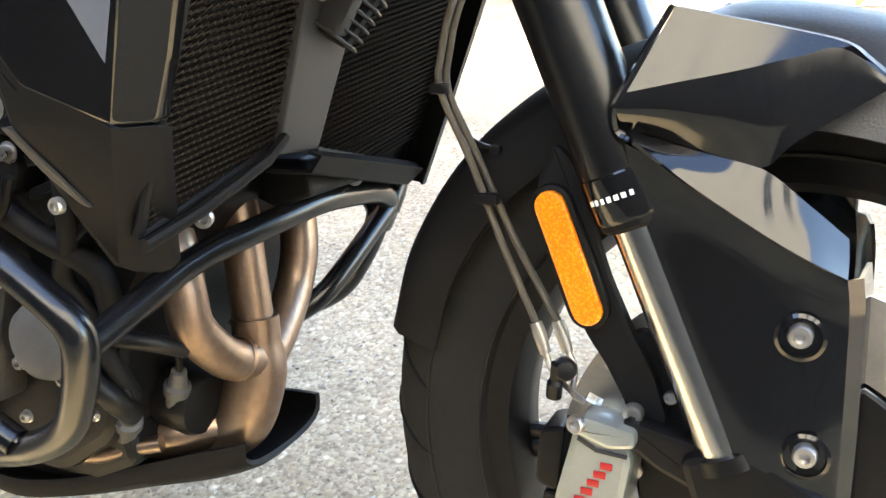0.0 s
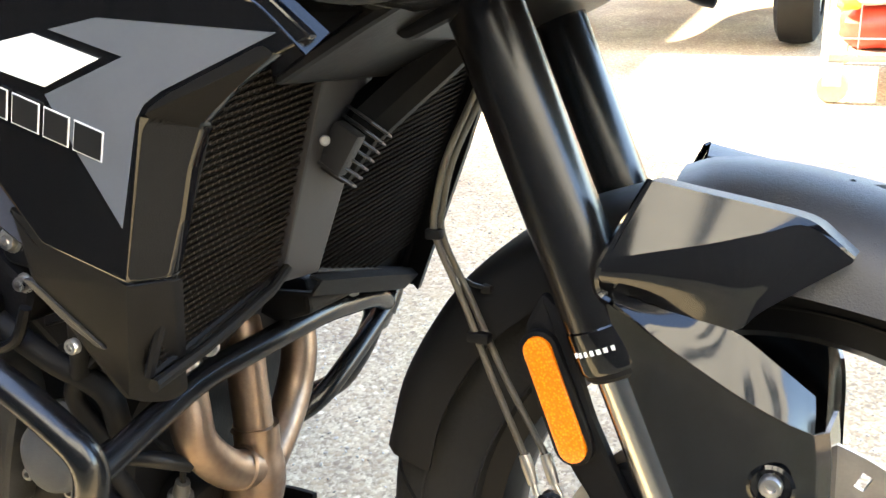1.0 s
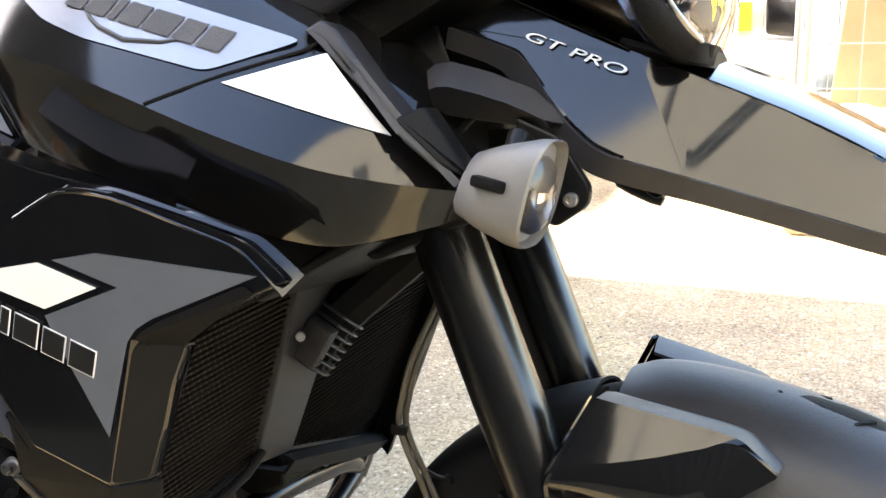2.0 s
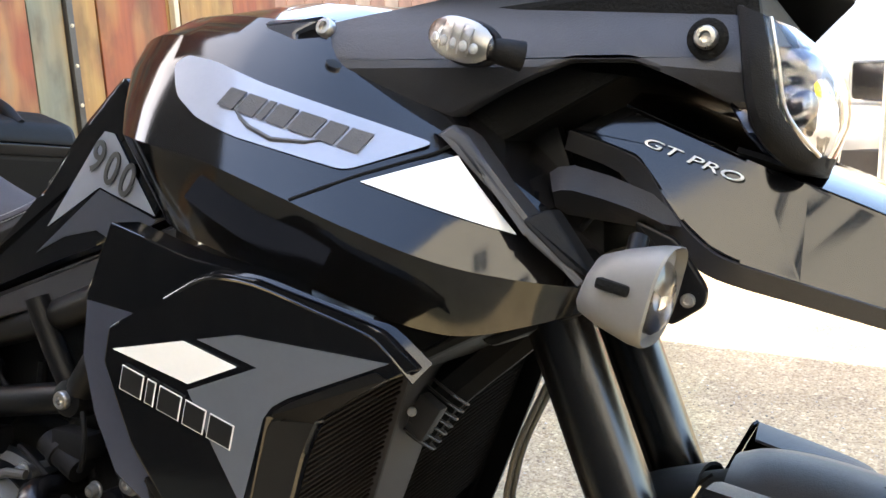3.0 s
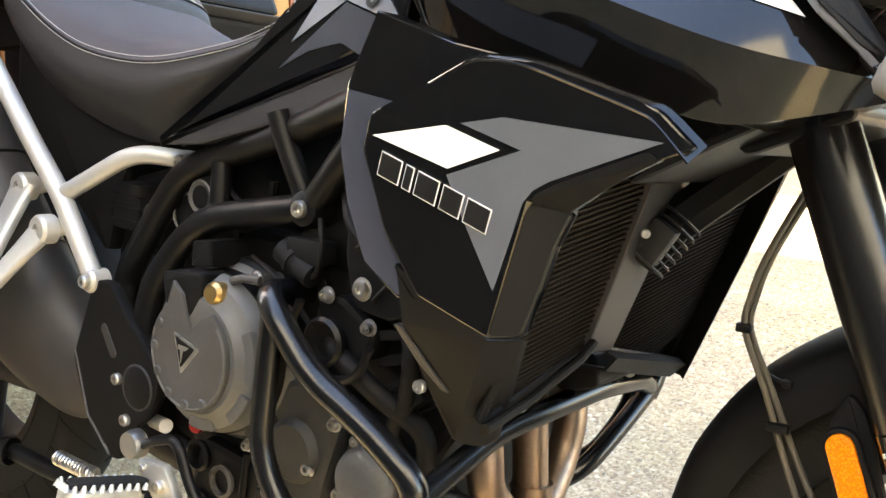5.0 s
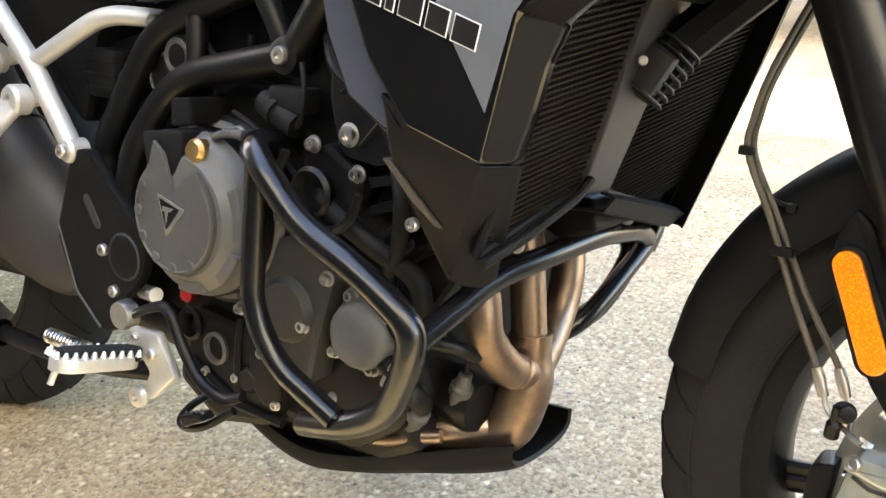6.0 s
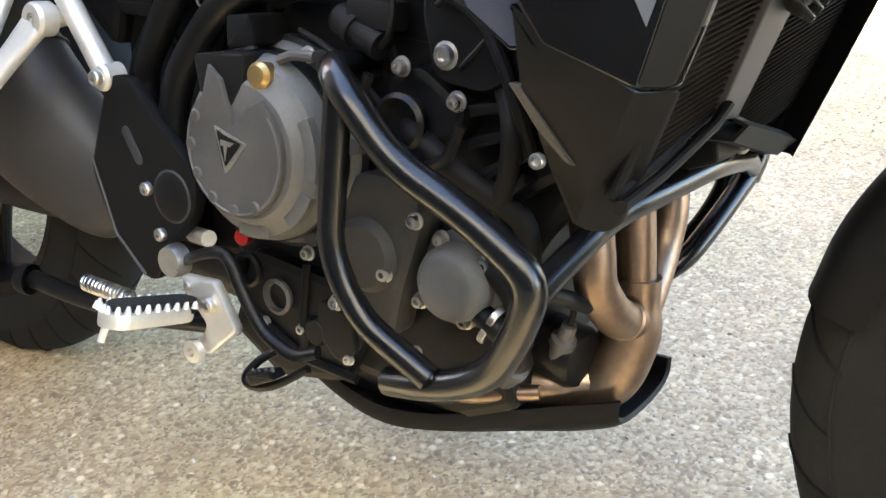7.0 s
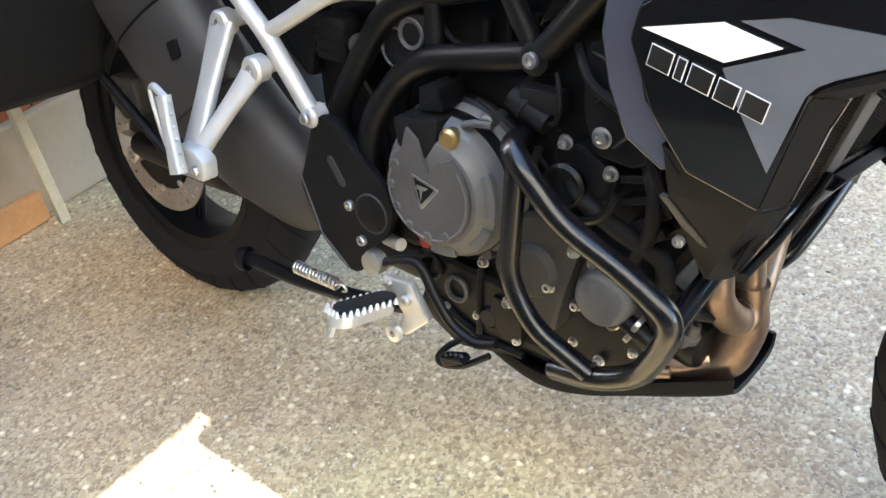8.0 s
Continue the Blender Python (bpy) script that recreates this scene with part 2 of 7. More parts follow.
M_RUST = door_paint("weathered_orange_paint", [(0.33, (0.13, 0.12, 0.075)), (0.41, (0.27, 0.12, 0.04)), (0.48, (0.2, 0.045, 0.014)), (0.56, (0.25, 0.062, 0.016)), (0.66, (0.3, 0.14, 0.035))], 2.0)
M_OCHRE = door_paint("weathered_ochre_paint", [(0.33, (0.11, 0.1, 0.065)), (0.44, (0.26, 0.13, 0.036)), (0.55, (0.32, 0.18, 0.05)), (0.66, (0.23, 0.075, 0.022))], 5.0)
M_GREYP = door_paint("weathered_grey_paint", [(0.33, (0.1, 0.11, 0.085)), (0.48, (0.16, 0.15, 0.1)), (0.6, (0.24, 0.15, 0.06)), (0.7, (0.25, 0.08, 0.025))], 8.0)
M_STRIP = mat("pale_batten", (0.45, 0.39, 0.27), 0.6, bump=0.3, scale=80, vary=0.3, vscale=6)
M_IRON = mat("dark_iron_strap", (0.05, 0.045, 0.04), 0.5, metal=0.4, bump=0.3, scale=120, vary=0.5, vscale=10)
M_BRICK = mat("red_brick", (0.38, 0.19, 0.12), 0.85, bump=0.5, scale=90, vary=0.35, vscale=5)
M_BRICK2 = mat("pale_brick", (0.5, 0.33, 0.22), 0.85, bump=0.5, scale=90, vary=0.3, vscale=5)
M_MORTAR = mat("mortar", (0.46, 0.42, 0.35), 0.9, bump=0.5, scale=120, vary=0.2, vscale=8)
M_CONC = mat("stained_concrete", (0.4, 0.32, 0.23), 0.85, bump=0.5, scale=90, vary=0.5, vscale=4, tint=(0.26, 0.2, 0.13))
M_WOOD = mat("bare_timber", (0.45, 0.37, 0.25), 0.75, bump=0.4, scale=70, vary=0.3, vscale=8)
M_STAIN = mat("orange_brown_stain", (0.4, 0.2, 0.08), 0.75, bump=0.4, scale=70, vary=0.4, vscale=8)
M_CREAM = mat("cream_render_wall", (0.74, 0.69, 0.57), 0.85, bump=0.3, scale=40, vary=0.12, vscale=1.2)
M_DOORD = mat("added_door_dark", (0.03, 0.03, 0.032), 0.5, bump=0.2, scale=30, vary=0.3, vscale=2)
M_WINF = mat("dark_window_glass", (0.02, 0.025, 0.03), 0.08, vary=0.2)
M_WHITEP = mat("white_painted_wood", (0.75, 0.74, 0.7), 0.5, vary=0.1, vscale=5)
M_CARP = mat("silver_car_paint", (0.55, 0.56, 0.57), 0.25, metal=0.5, vary=0.06, vscale=3, coat=0.8)
M_CARB = mat("black_car_plastic", (0.03, 0.03, 0.032), 0.5, vary=0.3, vscale=8)
M_PLATE = mat("yellow_number_plate", (0.75, 0.62, 0.05), 0.35, vary=0.06)
M_CARD = mat("brown_cardboard", (0.42, 0.27, 0.14), 0.8, bump=0.2, scale=60, vary=0.2, vscale=6)
M_GALV = mat("galvanised_wire", (0.55, 0.54, 0.5), 0.4, metal=0.7, vary=0.2, vscale=30)
M_BAGR = mat("red_plastic_sack", (0.6, 0.06, 0.03), 0.4, bump=0.4, scale=40, vary=0.3, vscale=9)
M_BAGW = mat("white_plastic_sack", (0.72, 0.7, 0.64), 0.4, bump=0.4, scale=40, vary=0.2, vscale=9)
M_BAGY = mat("yellow_printed_sack", (0.75, 0.55, 0.06), 0.4, bump=0.4, scale=40, vary=0.3, vscale=9)
M_STONES = mat("loose_gravel", (0.42, 0.36, 0.27), 0.85, bump=0.4, scale=300, vary=0.4, vscale=60, tint=(0.6, 0.55, 0.46))


# ---- building helpers ----
def part(name, bm, material, parent=None, label="", sharp=32, smooth=True):
    """Links a bmesh as one mesh object under a thing or a part."""
    bmesh.ops.remove_doubles(bm, verts=bm.verts, dist=1e-6)
    bmesh.ops.recalc_face_normals(bm, faces=bm.faces)
    crisp = []
    if smooth:
        # a large flat face keeps its own normal beside the narrow faces of its eased edge
        bm.edges.index_update()
        for e in bm.edges:
            if len(e.link_faces) == 2:
                p, q = (f.calc_area() for f in e.link_faces)
                if max(p, q) > 12 * min(p, q) and e.calc_face_angle(0) > 0.12:
                    crisp.append(e.index)
    me = bpy.data.meshes.new(name)
    bm.to_mesh(me)
    bm.free()
    if smooth:
        me.polygons.foreach_set("use_smooth", [True] * len(me.polygons))
        me.set_sharp_from_angle(angle=radians(sharp))
        for i in crisp:
            me.edges[i].use_edge_sharp = True
    me.materials.append(material)
    ob = new(name, me)
    if parent:
        ob.parent = parent
    if label:
        ob["label"] = label
    return ob


def thing(name, where, label, category, group="", kind=""):
    ob = new(name)
    ob.matrix_world = where
    return tagged(ob, label, category, group, kind)


def catmull(pts, sub, closed=False):
    pts = [Vector(p) for p in pts]
    n, out = len(pts), []
    for i in range(n if closed else n - 1):
        if closed:
            a, b, c, d = pts[i - 1], pts[i], pts[(i + 1) % n], pts[(i + 2) % n]
        else:
            b, c = pts[i], pts[i + 1]
            a = pts[i - 1] if i else b * 2 - c
            d = pts[i + 2] if i + 2 < n else c * 2 - b
        for k in range(sub):
            t = k / sub
            out.append(0.5 * (2 * b + (c - a) * t + (2 * a - 5 * b + 4 * c - d) * t * t + (3 * b - a - 3 * c + d) * t ** 3))
    return out if closed else out + [pts[-1]]


def bend(pts, radius, steps=6):
    """A straight-run path whose corners are rounded like bent tube."""
    pts = [Vector(p) for p in pts]
    out = [pts[0]]
    for a, b, c in zip(pts, pts[1:], pts[2:]):
        u, v = (a - b), (c - b)
        r = min(radius, u.length * 0.48, v.length * 0.48)
        p, q = b + u.normalized() * r, b + v.normalized() * r
        for k in range(steps + 1):
            t = k / steps
            out.append(p * (1 - t) ** 2 + b * 2 * t * (1 - t) + q * t * t)
    return out + [pts[-1]]


def tube(path, r, seg=16, bm=None, closed=False, flat=1.0, cap=True):
    """A round rod along a path; r may be one radius or one for each point."""
    bm = bm or bmesh.new()
    path = [Vector(p) for p in path]
    n = len(path)
    rs = list(r) if isinstance(r, (list, tuple)) else [r] * n
    side, rings = None, []
    for i, p in enumerate(path):
        if closed:
            d = path[(i + 1) % n] - path[i - 1]
        else:
            d = path[min(i + 1, n - 1)] - path[max(i - 1, 0)]
        d.normalize()
        if side is None:
            side = d.orthogonal().normalized()
        side = (side - d * side.dot(d)).normalized()
        up = d.cross(side)
        rings.append([bm.verts.new(p + (side * math.cos(a) + up * math.sin(a) * flat) * rs[i]) for a in (2 * math.pi * k / seg for k in range(seg))])
    for i in range(n if closed else n - 1):
        a, b = rings[i], rings[(i + 1) % n]
        for k in range(seg):
            bm.faces.new((a[k], a[(k + 1) % seg], b[(k + 1) % seg], b[k]))
    if cap and not closed:
        bm.faces.new(rings[0][::-1])
        bm.faces.new(rings[-1])
    return bm


def lathe(profile, at, axis, seg=32, bm=None, arc=None):
    """Turns a profile of (radius, height) about an axis."""
    bm = bm or bmesh.new()
    rot = Vector(axis).normalized().to_track_quat("Z", "Y").to_matrix()
    at = Vector(at)
    rings = []
    for r, h in profile:
        if r < 1e-5:
            rings.append([bm.verts.new(at + rot @ Vector((0, 0, h)))])
        else:
            rings.append([bm.verts.new(at + rot @ Vector((r * math.cos(2 * math.pi * k / seg), r * math.sin(2 * math.pi * k / seg), h))) for k in range(seg)])
    for a, b in zip(rings, rings[1:]):
        for k in range(seg):
            j = (k + 1) % seg
            if len(a) == 1 and len(b) > 1:
                bm.faces.new((a[0], b[k], b[j]))
            elif len(b) == 1 and len(a) > 1:
                bm.faces.new((a[k], a[j], b[0]))
            elif len(a) > 1:
                bm.faces.new((a[k], a[j], b[j], b[k]))
    return bm


def fillet(outline, r, steps=4):
    """Rounds the corners of a flat outline."""
    pts = [Vector((*p, 0)) for p in outline]
    out = []
    for i, b in enumerate(pts):
        u, v = pts[i - 1] - b, pts[(i + 1) % len(pts)] - b
        k = min(r, u.length * 0.45, v.length * 0.45)
        p, q = b + u.normalized() * k, b + v.normalized() * k
        for s in range(steps + 1):
            t = s / steps
            w = p * (1 - t) ** 2 + b * 2 * t * (1 - t) + q * t * t
            out.append((w.x, w.y))
    return out


def slab(outline, y0, y1, bevel=0.002, bm=None, turn=None, holes=0):
    """A plate: an outline in x and z with thickness in y, its edges eased. turn: a matrix to lay it elsewhere."""
    own = bmesh.new()
    a = [own.verts.new((x, y0, z)) for x, z in outline]
    f = own.faces.new(a)
    got = bmesh.ops.extrude_face_region(own, geom=[f])
    for v in (g for g in got["geom"] if isinstance(g, bmesh.types.BMVert)):
        v.co.y = y1
    bmesh.ops.recalc_face_normals(own, faces=own.faces)
    if bevel:
        edges = [e for e in own.edges if abs(e.verts[0].co.y - e.verts[1].co.y) < 1e-7]
        bmesh.ops.bevel(own, geom=edges, offset=bevel, segments=2, affect="EDGES", profile=0.6)
    if turn:
        bmesh.ops.transform(own, matrix=turn, verts=own.verts)
    return merged(own, bm)


def merged(own, bm=None):
    if bm is None:
        return own
    me = bpy.data.meshes.new("tmp")
    own.to_mesh(me)
    own.free()
    bm.from_mesh(me)
    bpy.data.meshes.remove(me)
    return bm


def box(lo, hi, bevel=0.003, bm=None, turn=None):
    own = bmesh.new()
    bmesh.ops.create_cube(own, size=1)
    for v in own.verts:
        v.co = Vector([lo[k] + (v.co[k] + 0.5) * (hi[k] - lo[k]) for k in range(3)])
    if bevel:
        bmesh.ops.bevel(own, geom=list(own.edges), offset=bevel, segments=2, affect="EDGES", profile=0.6)
    if turn:
        bmesh.ops.transform(own, matrix=turn, verts=own.verts)
    return merged(own, bm)


def skin(rows, thick=0.003, sub_u=6, sub_v=1, closed_v=False):
    """A shell through rows of points: smooth along each row; sub_v 1 keeps the rows as creases. thick: to the inside."""
    fine = [catmull(r, sub_u) if sub_u > 1 else [Vector(p) for p in r] for r in rows]
    if sub_v > 1:
        cols = [catmull([r[k] for r in fine], sub_v) for k in range(len(fine[0]))]
        fine = [[c[i] for c in cols] for i in range(len(cols[0]))]
    bm = bmesh.new()
    g = [[bm.verts.new(p) for p in r] for r in fine]
    for i in range(len(g) - 1):
        for k in range(len(g[0]) - 1):
            bm.faces.new((g[i][k], g[i][k + 1], g[i + 1][k + 1], g[i + 1][k]))
    if thick:
        bmesh.ops.recalc_face_normals(bm, faces=bm.faces)
        bmesh.ops.solidify(bm, geom=list(bm.faces), thickness=thick)
    return bm


def sticker(outline, depth, off=0.0012, cuts=0, thick=0.0006):
    """A thin film with an outline in x and z that lies on the surface y = depth(x, z), a little proud on the near side."""
    bm = bmesh.new()
    bm.faces.new([bm.verts.new((x, 0, z)) for x, z in outline])
    bm.normal_update()
    bmesh.ops.triangulate(bm, faces=bm.faces, ngon_method="EAR_CLIP")
    for _ in range(cuts):
        bmesh.ops.subdivide_edges(bm, edges=list(bm.edges), cuts=1, use_grid_fill=False)
        bmesh.ops.triangulate(bm, faces=bm.faces, ngon_method="EAR_CLIP")
    front = list(bm.faces)
    got = bmesh.ops.extrude_face_region(bm, geom=front)
    back = {g for g in got["geom"] if isinstance(g, bmesh.types.BMVert)}
    for v in bm.verts:
        v.co.y = depth(v.co.x, v.co.z) - off + (thick if v in back else 0)
    return bm


def bolt(parent, at, r=0.006, axis=(0, -1, 0), material=None, name="bolt", h=None, flange=0.0):
    """A domed screw with a six-lobed socket, its washer face at the point given."""
    h = h or r * 0.9
    p = []
    if flange:
        p += [(0, 0), (flange, 0), (flange, r * 0.22), (r, r * 0.3)]
    else:
        p += [(0, 0), (r, 0)]
    p += [(r, h * 0.75), (r * 0.86, h), (r * 0.5, h * 1.02), (r * 0.46, h * 0.45), (0, h * 0.4)]
    return part(name, lathe(p, at, axis, 14), material or M_BOLT, parent, sharp=40)


def words(text, size, at, right, up, material, parent, name, depth=0.0004, shear=0.0, bold=0.0, stretch=1.0):
    cu = bpy.data.curves.new(name, "FONT")
    cu.body, cu.size, cu.extrude, cu.shear, cu.offset = text, size, depth, shear, bold
    cu.align_x, cu.align_y = "CENTER", "CENTER"
    tmp = bpy.data.objects.new("tmp", cu)
    scene.collection.objects.link(tmp)
    bpy.context.view_layer.update()
    me = bpy.data.meshes.new_from_object(tmp.evaluated_get(bpy.context.evaluated_depsgraph_get()))
    bpy.data.objects.remove(tmp)
    u, v = Vector(right).normalized(), Vector(up).normalized()
    w = u.cross(v).normalized()
    v = w.cross(u)
    m = Matrix(((u.x * stretch, v.x, w.x, at[0]), (u.y * stretch, v.y, w.y, at[1]), (u.z * stretch, v.z, w.z, at[2]), (0, 0, 0, 1)))
    me.transform(m)
    me.name = name
    me.materials.clear()
    me.materials.append(material)
    ob = new(name, me)
    ob.parent = parent
    return ob


# ---- the ground ----
def ground():
    bm = bmesh.new()
    bmesh.ops.create_grid(bm, x_segments=60, y_segments=60, size=1)
    for v in bm.verts:
        v.co.x, v.co.y = (math.copysign(abs(c) ** 3, c) * 60 for c in (v.co.x, v.co.y))
        v.co.z = 0.004 * (noise.noise(v.co * 1.3) - 0.5) if v.co.length < 3 else -0.002
    return tagged(part("ground", bm, M_GROUND), "weathered exposed-aggregate concrete yard with pale stones and stains", "ground", kind="structure")


ground()


def gravel():
    """Small stones that stand a little out of the worn concrete."""
    rnd = random.Random(4)
    verts, faces = [], []
    ico = bmesh.new()
    bmesh.ops.create_icosphere(ico, subdivisions=1, radius=1)
    base, tris = [v.co.copy() for v in ico.verts], [[v.index for v in f.verts] for f in ico.faces]
    ico.free()
    for _ in range(5200):
        x, y = rnd.uniform(-1.25, 1.1), rnd.uniform(-0.55, 1.9)
        s = rnd.choice((0.0016, 0.002, 0.0025, 0.003, 0.0042))
        rot = Euler((rnd.uniform(0, 6), rnd.uniform(0, 6), rnd.uniform(0, 6))).to_matrix()
        k = Vector((rnd.uniform(0.7, 1.3), rnd.uniform(0.7, 1.3), rnd.uniform(0.5, 0.8)))
        n0 = len(verts)
        for p in base:
            q = rot @ Vector((p.x * k.x, p.y * k.y, p.z * k.z)) * s
            verts.append((x + q.x, y + q.y, q.z * 0.55 - 0.0005))
        faces += [[n0 + i for i in t] for t in tris]
    me = bpy.data.meshes.new("gravel")
    me.from_pydata(verts, [], faces)
    me.materials.append(M_STONES)
    m = M_STONES.node_tree
    gi, rp, b = m.nodes.new("ShaderNodeNewGeometry"), m.nodes.new("ShaderNodeValToRGB"), m.nodes["Principled BSDF"]
    e = rp.color_ramp.elements
    e[0].color, e[1].color = (0.21, 0.17, 0.125, 1), (0.6, 0.55, 0.46, 1)
    x = e.new(0.3)
    x.color = (0.33, 0.27, 0.2, 1)
    x = e.new(0.75)
    x.color = (0.46, 0.4, 0.31, 1)
    m.links.new(gi.outputs["Random Per Island"], rp.inputs[0])
    m.links.new(rp.outputs[0], b.inputs["Base Color"])
    return tagged(new("gravel", me), "small loose and half-embedded stones on the concrete", "gravel", kind="stuff")


gravel()


# ---- the motorcycle: built upright about y = 0, front towards +x, then leant on its side stand ----
LEAN_DEG = -10.55
bike = thing("motorcycle", pose(0, -0.0005, 0.0098, LEAN_DEG, 0, 0), "black adventure motorcycle with silver decals leaning on its side stand", "motorcycle")
FRONT_AXLE, REAR_AXLE = Vector((0.764, 0, 0.316)), Vector((-0.798, 0, 0.299))


def pan(x, z):
    """The plane of the side panel."""
    return -0.2317 + 0.0967 * x - 0.1176 * z


def ring(center, r_in, r_out, y0, y1, seg=64, bevel=0.002):
    p = [(r_in, y0), (r_out - bevel, y0), (r_out, y0 + bevel), (r_out, y1 - bevel), (r_out - bevel, y1), (r_in, y1), (r_in, y0)]
    return lathe(p, center, (0, 1, 0), seg)


def wheel(name, axle, rim_r, tyre_r, half, spokes, label, width):
    """A cast wheel with a tubeless tyre: half is half the tyre's width."""
    w = rim_r
    rim = part(name, lathe([(w - 0.018, -width), (w + 0.004, -width - 0.004), (w + 0.01, -width), (w + 0.002, -width + 0.012), (w - 0.014, -width * 0.5), (w - 0.016, width * 0.5),
                            (w + 0.002, width - 0.012), (w + 0.01, width), (w + 0.004, width + 0.004), (w - 0.018, width), (w - 0.028, width * 0.4), (w - 0.028, -width * 0.4), (w - 0.018, -width)], axle, (0, 1, 0), 72), M_FRAME, bike, label)
    prof = []
    n = 22
    for k in range(n + 1):
        a = math.pi * k / n
        y = -half * math.cos(a)
        h = math.sin(a)
        prof.append((rim_r + 0.004 + (tyre_r - rim_r - 0.004) * h ** 0.72, y * (0.86 + 0.14 * h)))
    inner = [(rim_r - 0.004, half * 0.55), (rim_r - 0.004, -half * 0.55), prof[0]]
    tyre = part("tyre", lathe(prof + inner, axle, (0, 1, 0), 96), M_RUBBER, rim, "worn black road tyre", sharp=50)
    # moulded lines on the sidewall and grooves across the tread
    for r in (rim_r + 0.012, rim_r + (tyre_r - rim_r) * 0.55):
        k = min(range(len(prof)), key=lambda i: abs(prof[i][0] - r) + (10 if prof[i][1] > 0 else 0))
        rr, yy = prof[k]
        part("sidewall_line", tube([axle + Vector((math.cos(a) * rr, yy - 0.0004, math.sin(a) * rr)) for a in (2 * math.pi * i / 96 for i in range(96))], 0.0013, 6, closed=True), M_RUBBER, tyre)
    bm = bmesh.new()
    for i in range(30):
        a0 = 2 * math.pi * i / 30
        for s in (-1, 1):
            pts = []
            for k in range(7):
                u = k / 6
                idx = 0.5 + s * (0.06 + 0.32 * u)
                j = idx * (len(prof) - 1)
                lo = int(j)
                f = j - lo
                rr = prof[lo][0] * (1 - f) + prof[min(lo + 1, len(prof) - 1)][0] * f
                yy = prof[lo][1] * (1 - f) + prof[min(lo + 1, len(prof) - 1)][1] * f
                a = a0 + 0.16 * u + (0.1 if s > 0 else 0)
                pts.append(axle + Vector((math.cos(a) * (rr + 0.0002), yy, math.sin(a) * (rr + 0.0002))))
            tube(pts, [0.0022] * 6 + [0.0008], 5, bm, flat=1.0)
    part("tread_groove", bm, M_CORE, tyre)
    hub = part("hub", lathe([(0.018, -0.06), (0.036, -0.058), (0.042, -0.04), (0.034, -0.02), (0.034, 0.02), (0.042, 0.04), (0.036, 0.058), (0.018, 0.06), (0.018, -0.06)], axle, (0, 1, 0), 32), M_FRAME, rim)
    for i in range(spokes):
        a = 2 * math.pi * (i + 0.62) / spokes
        for d in (-0.035, 0.035):
            c, s = math.cos(a + d), math.sin(a + d)
            c2, s2 = math.cos(a + d * 3.4), math.sin(a + d * 3.4)
            part("spoke", tube([axle + Vector((c2 * 0.035, 0, s2 * 0.035)), axle + Vector((c * 0.12, 0, s * 0.12)), axle + Vector((c * (rim_r - 0.02), 0, s * (rim_r - 0.02)))], [0.011, 0.009, 0.008], 10, flat=1.5), M_FRAME, rim)
    return rim


def disc(parent, axle, r_in, r_out, y, holes=40, name="brake_disc"):
    """A drilled steel disc; its holes are dark through-holes in rows."""
    bm = bmesh.new()
    seg = 120
    rows = [r_in, r_in + (r_out - r_in) * 0.18, r_in + (r_out - r_in) * 0.38, r_in + (r_out - r_in) * 0.6, r_in + (r_out - r_in) * 0.82, r_out]
    g = []
    for r in rows:
        g.append([bm.verts.new(axle + Vector((math.cos(2 * math.pi * k / seg) * r, y, math.sin(2 * math.pi * k / seg) * r))) for k in range(seg)])
    for i in range(len(rows) - 1):
        for k in range(seg):
            if i in (1, 3) and (k + i) % 4 == 0:
                continue
            bm.faces.new((g[i][k], g[i][(k + 1) % seg], g[i + 1][(k + 1) % seg], g[i + 1][k]))
    bmesh.ops.recalc_face_normals(bm, faces=bm.faces)
    bmesh.ops.solidify(bm, geom=list(bm.faces), thickness=0.0045)
    d = part(name, bm, M_DISC, parent, "drilled steel brake disc")
    part("disc_carrier", ring(axle + Vector((0, y, 0)), 0.03, r_in - 0.004, -0.002, 0.006), M_FRAME, d)
    for k in range(8):
        a = 2 * math.pi * k / 8
        bolt(d, axle + Vector((math.cos(a) * (r_in - 0.003), y - 0.004, math.sin(a) * (r_in - 0.003))), 0.007, h=0.004)
    return d


# wheels
fw = wheel("front_wheel", FRONT_AXLE, 0.236, 0.331, 0.052, 5, "black cast alloy front wheel", 0.034)
disc(fw, FRONT_AXLE, 0.105, 0.16, -0.072)
rw = wheel("rear_wheel", REAR_AXLE, 0.212, 0.321, 0.075, 5, "black cast alloy rear wheel", 0.056)
disc(rw, REAR_AXLE, 0.085, 0.127, -0.088)
bolt(fw, FRONT_AXLE + Vector((0, -0.125, 0)), 0.014, h=0.01, name="axle_nut")
bolt(rw, REAR_AXLE + Vector((0, -0.13, 0)), 0.016, h=0.014, name="axle_nut")

# fork: two legs, raked; upper tubes are black, the lower part of each leg is polished
RAKE = Vector((0.439, 0.011, -1)).normalized()


def on_leg(z, y=0.0):
    """A place on a fork leg's axis; the bars are turned a little to the left."""
    return Vector((0.5578 + 0.439 * (0.75 - z) - 0.085 * (y + 0.108), y + 0.011 * (0.75 - z), z))


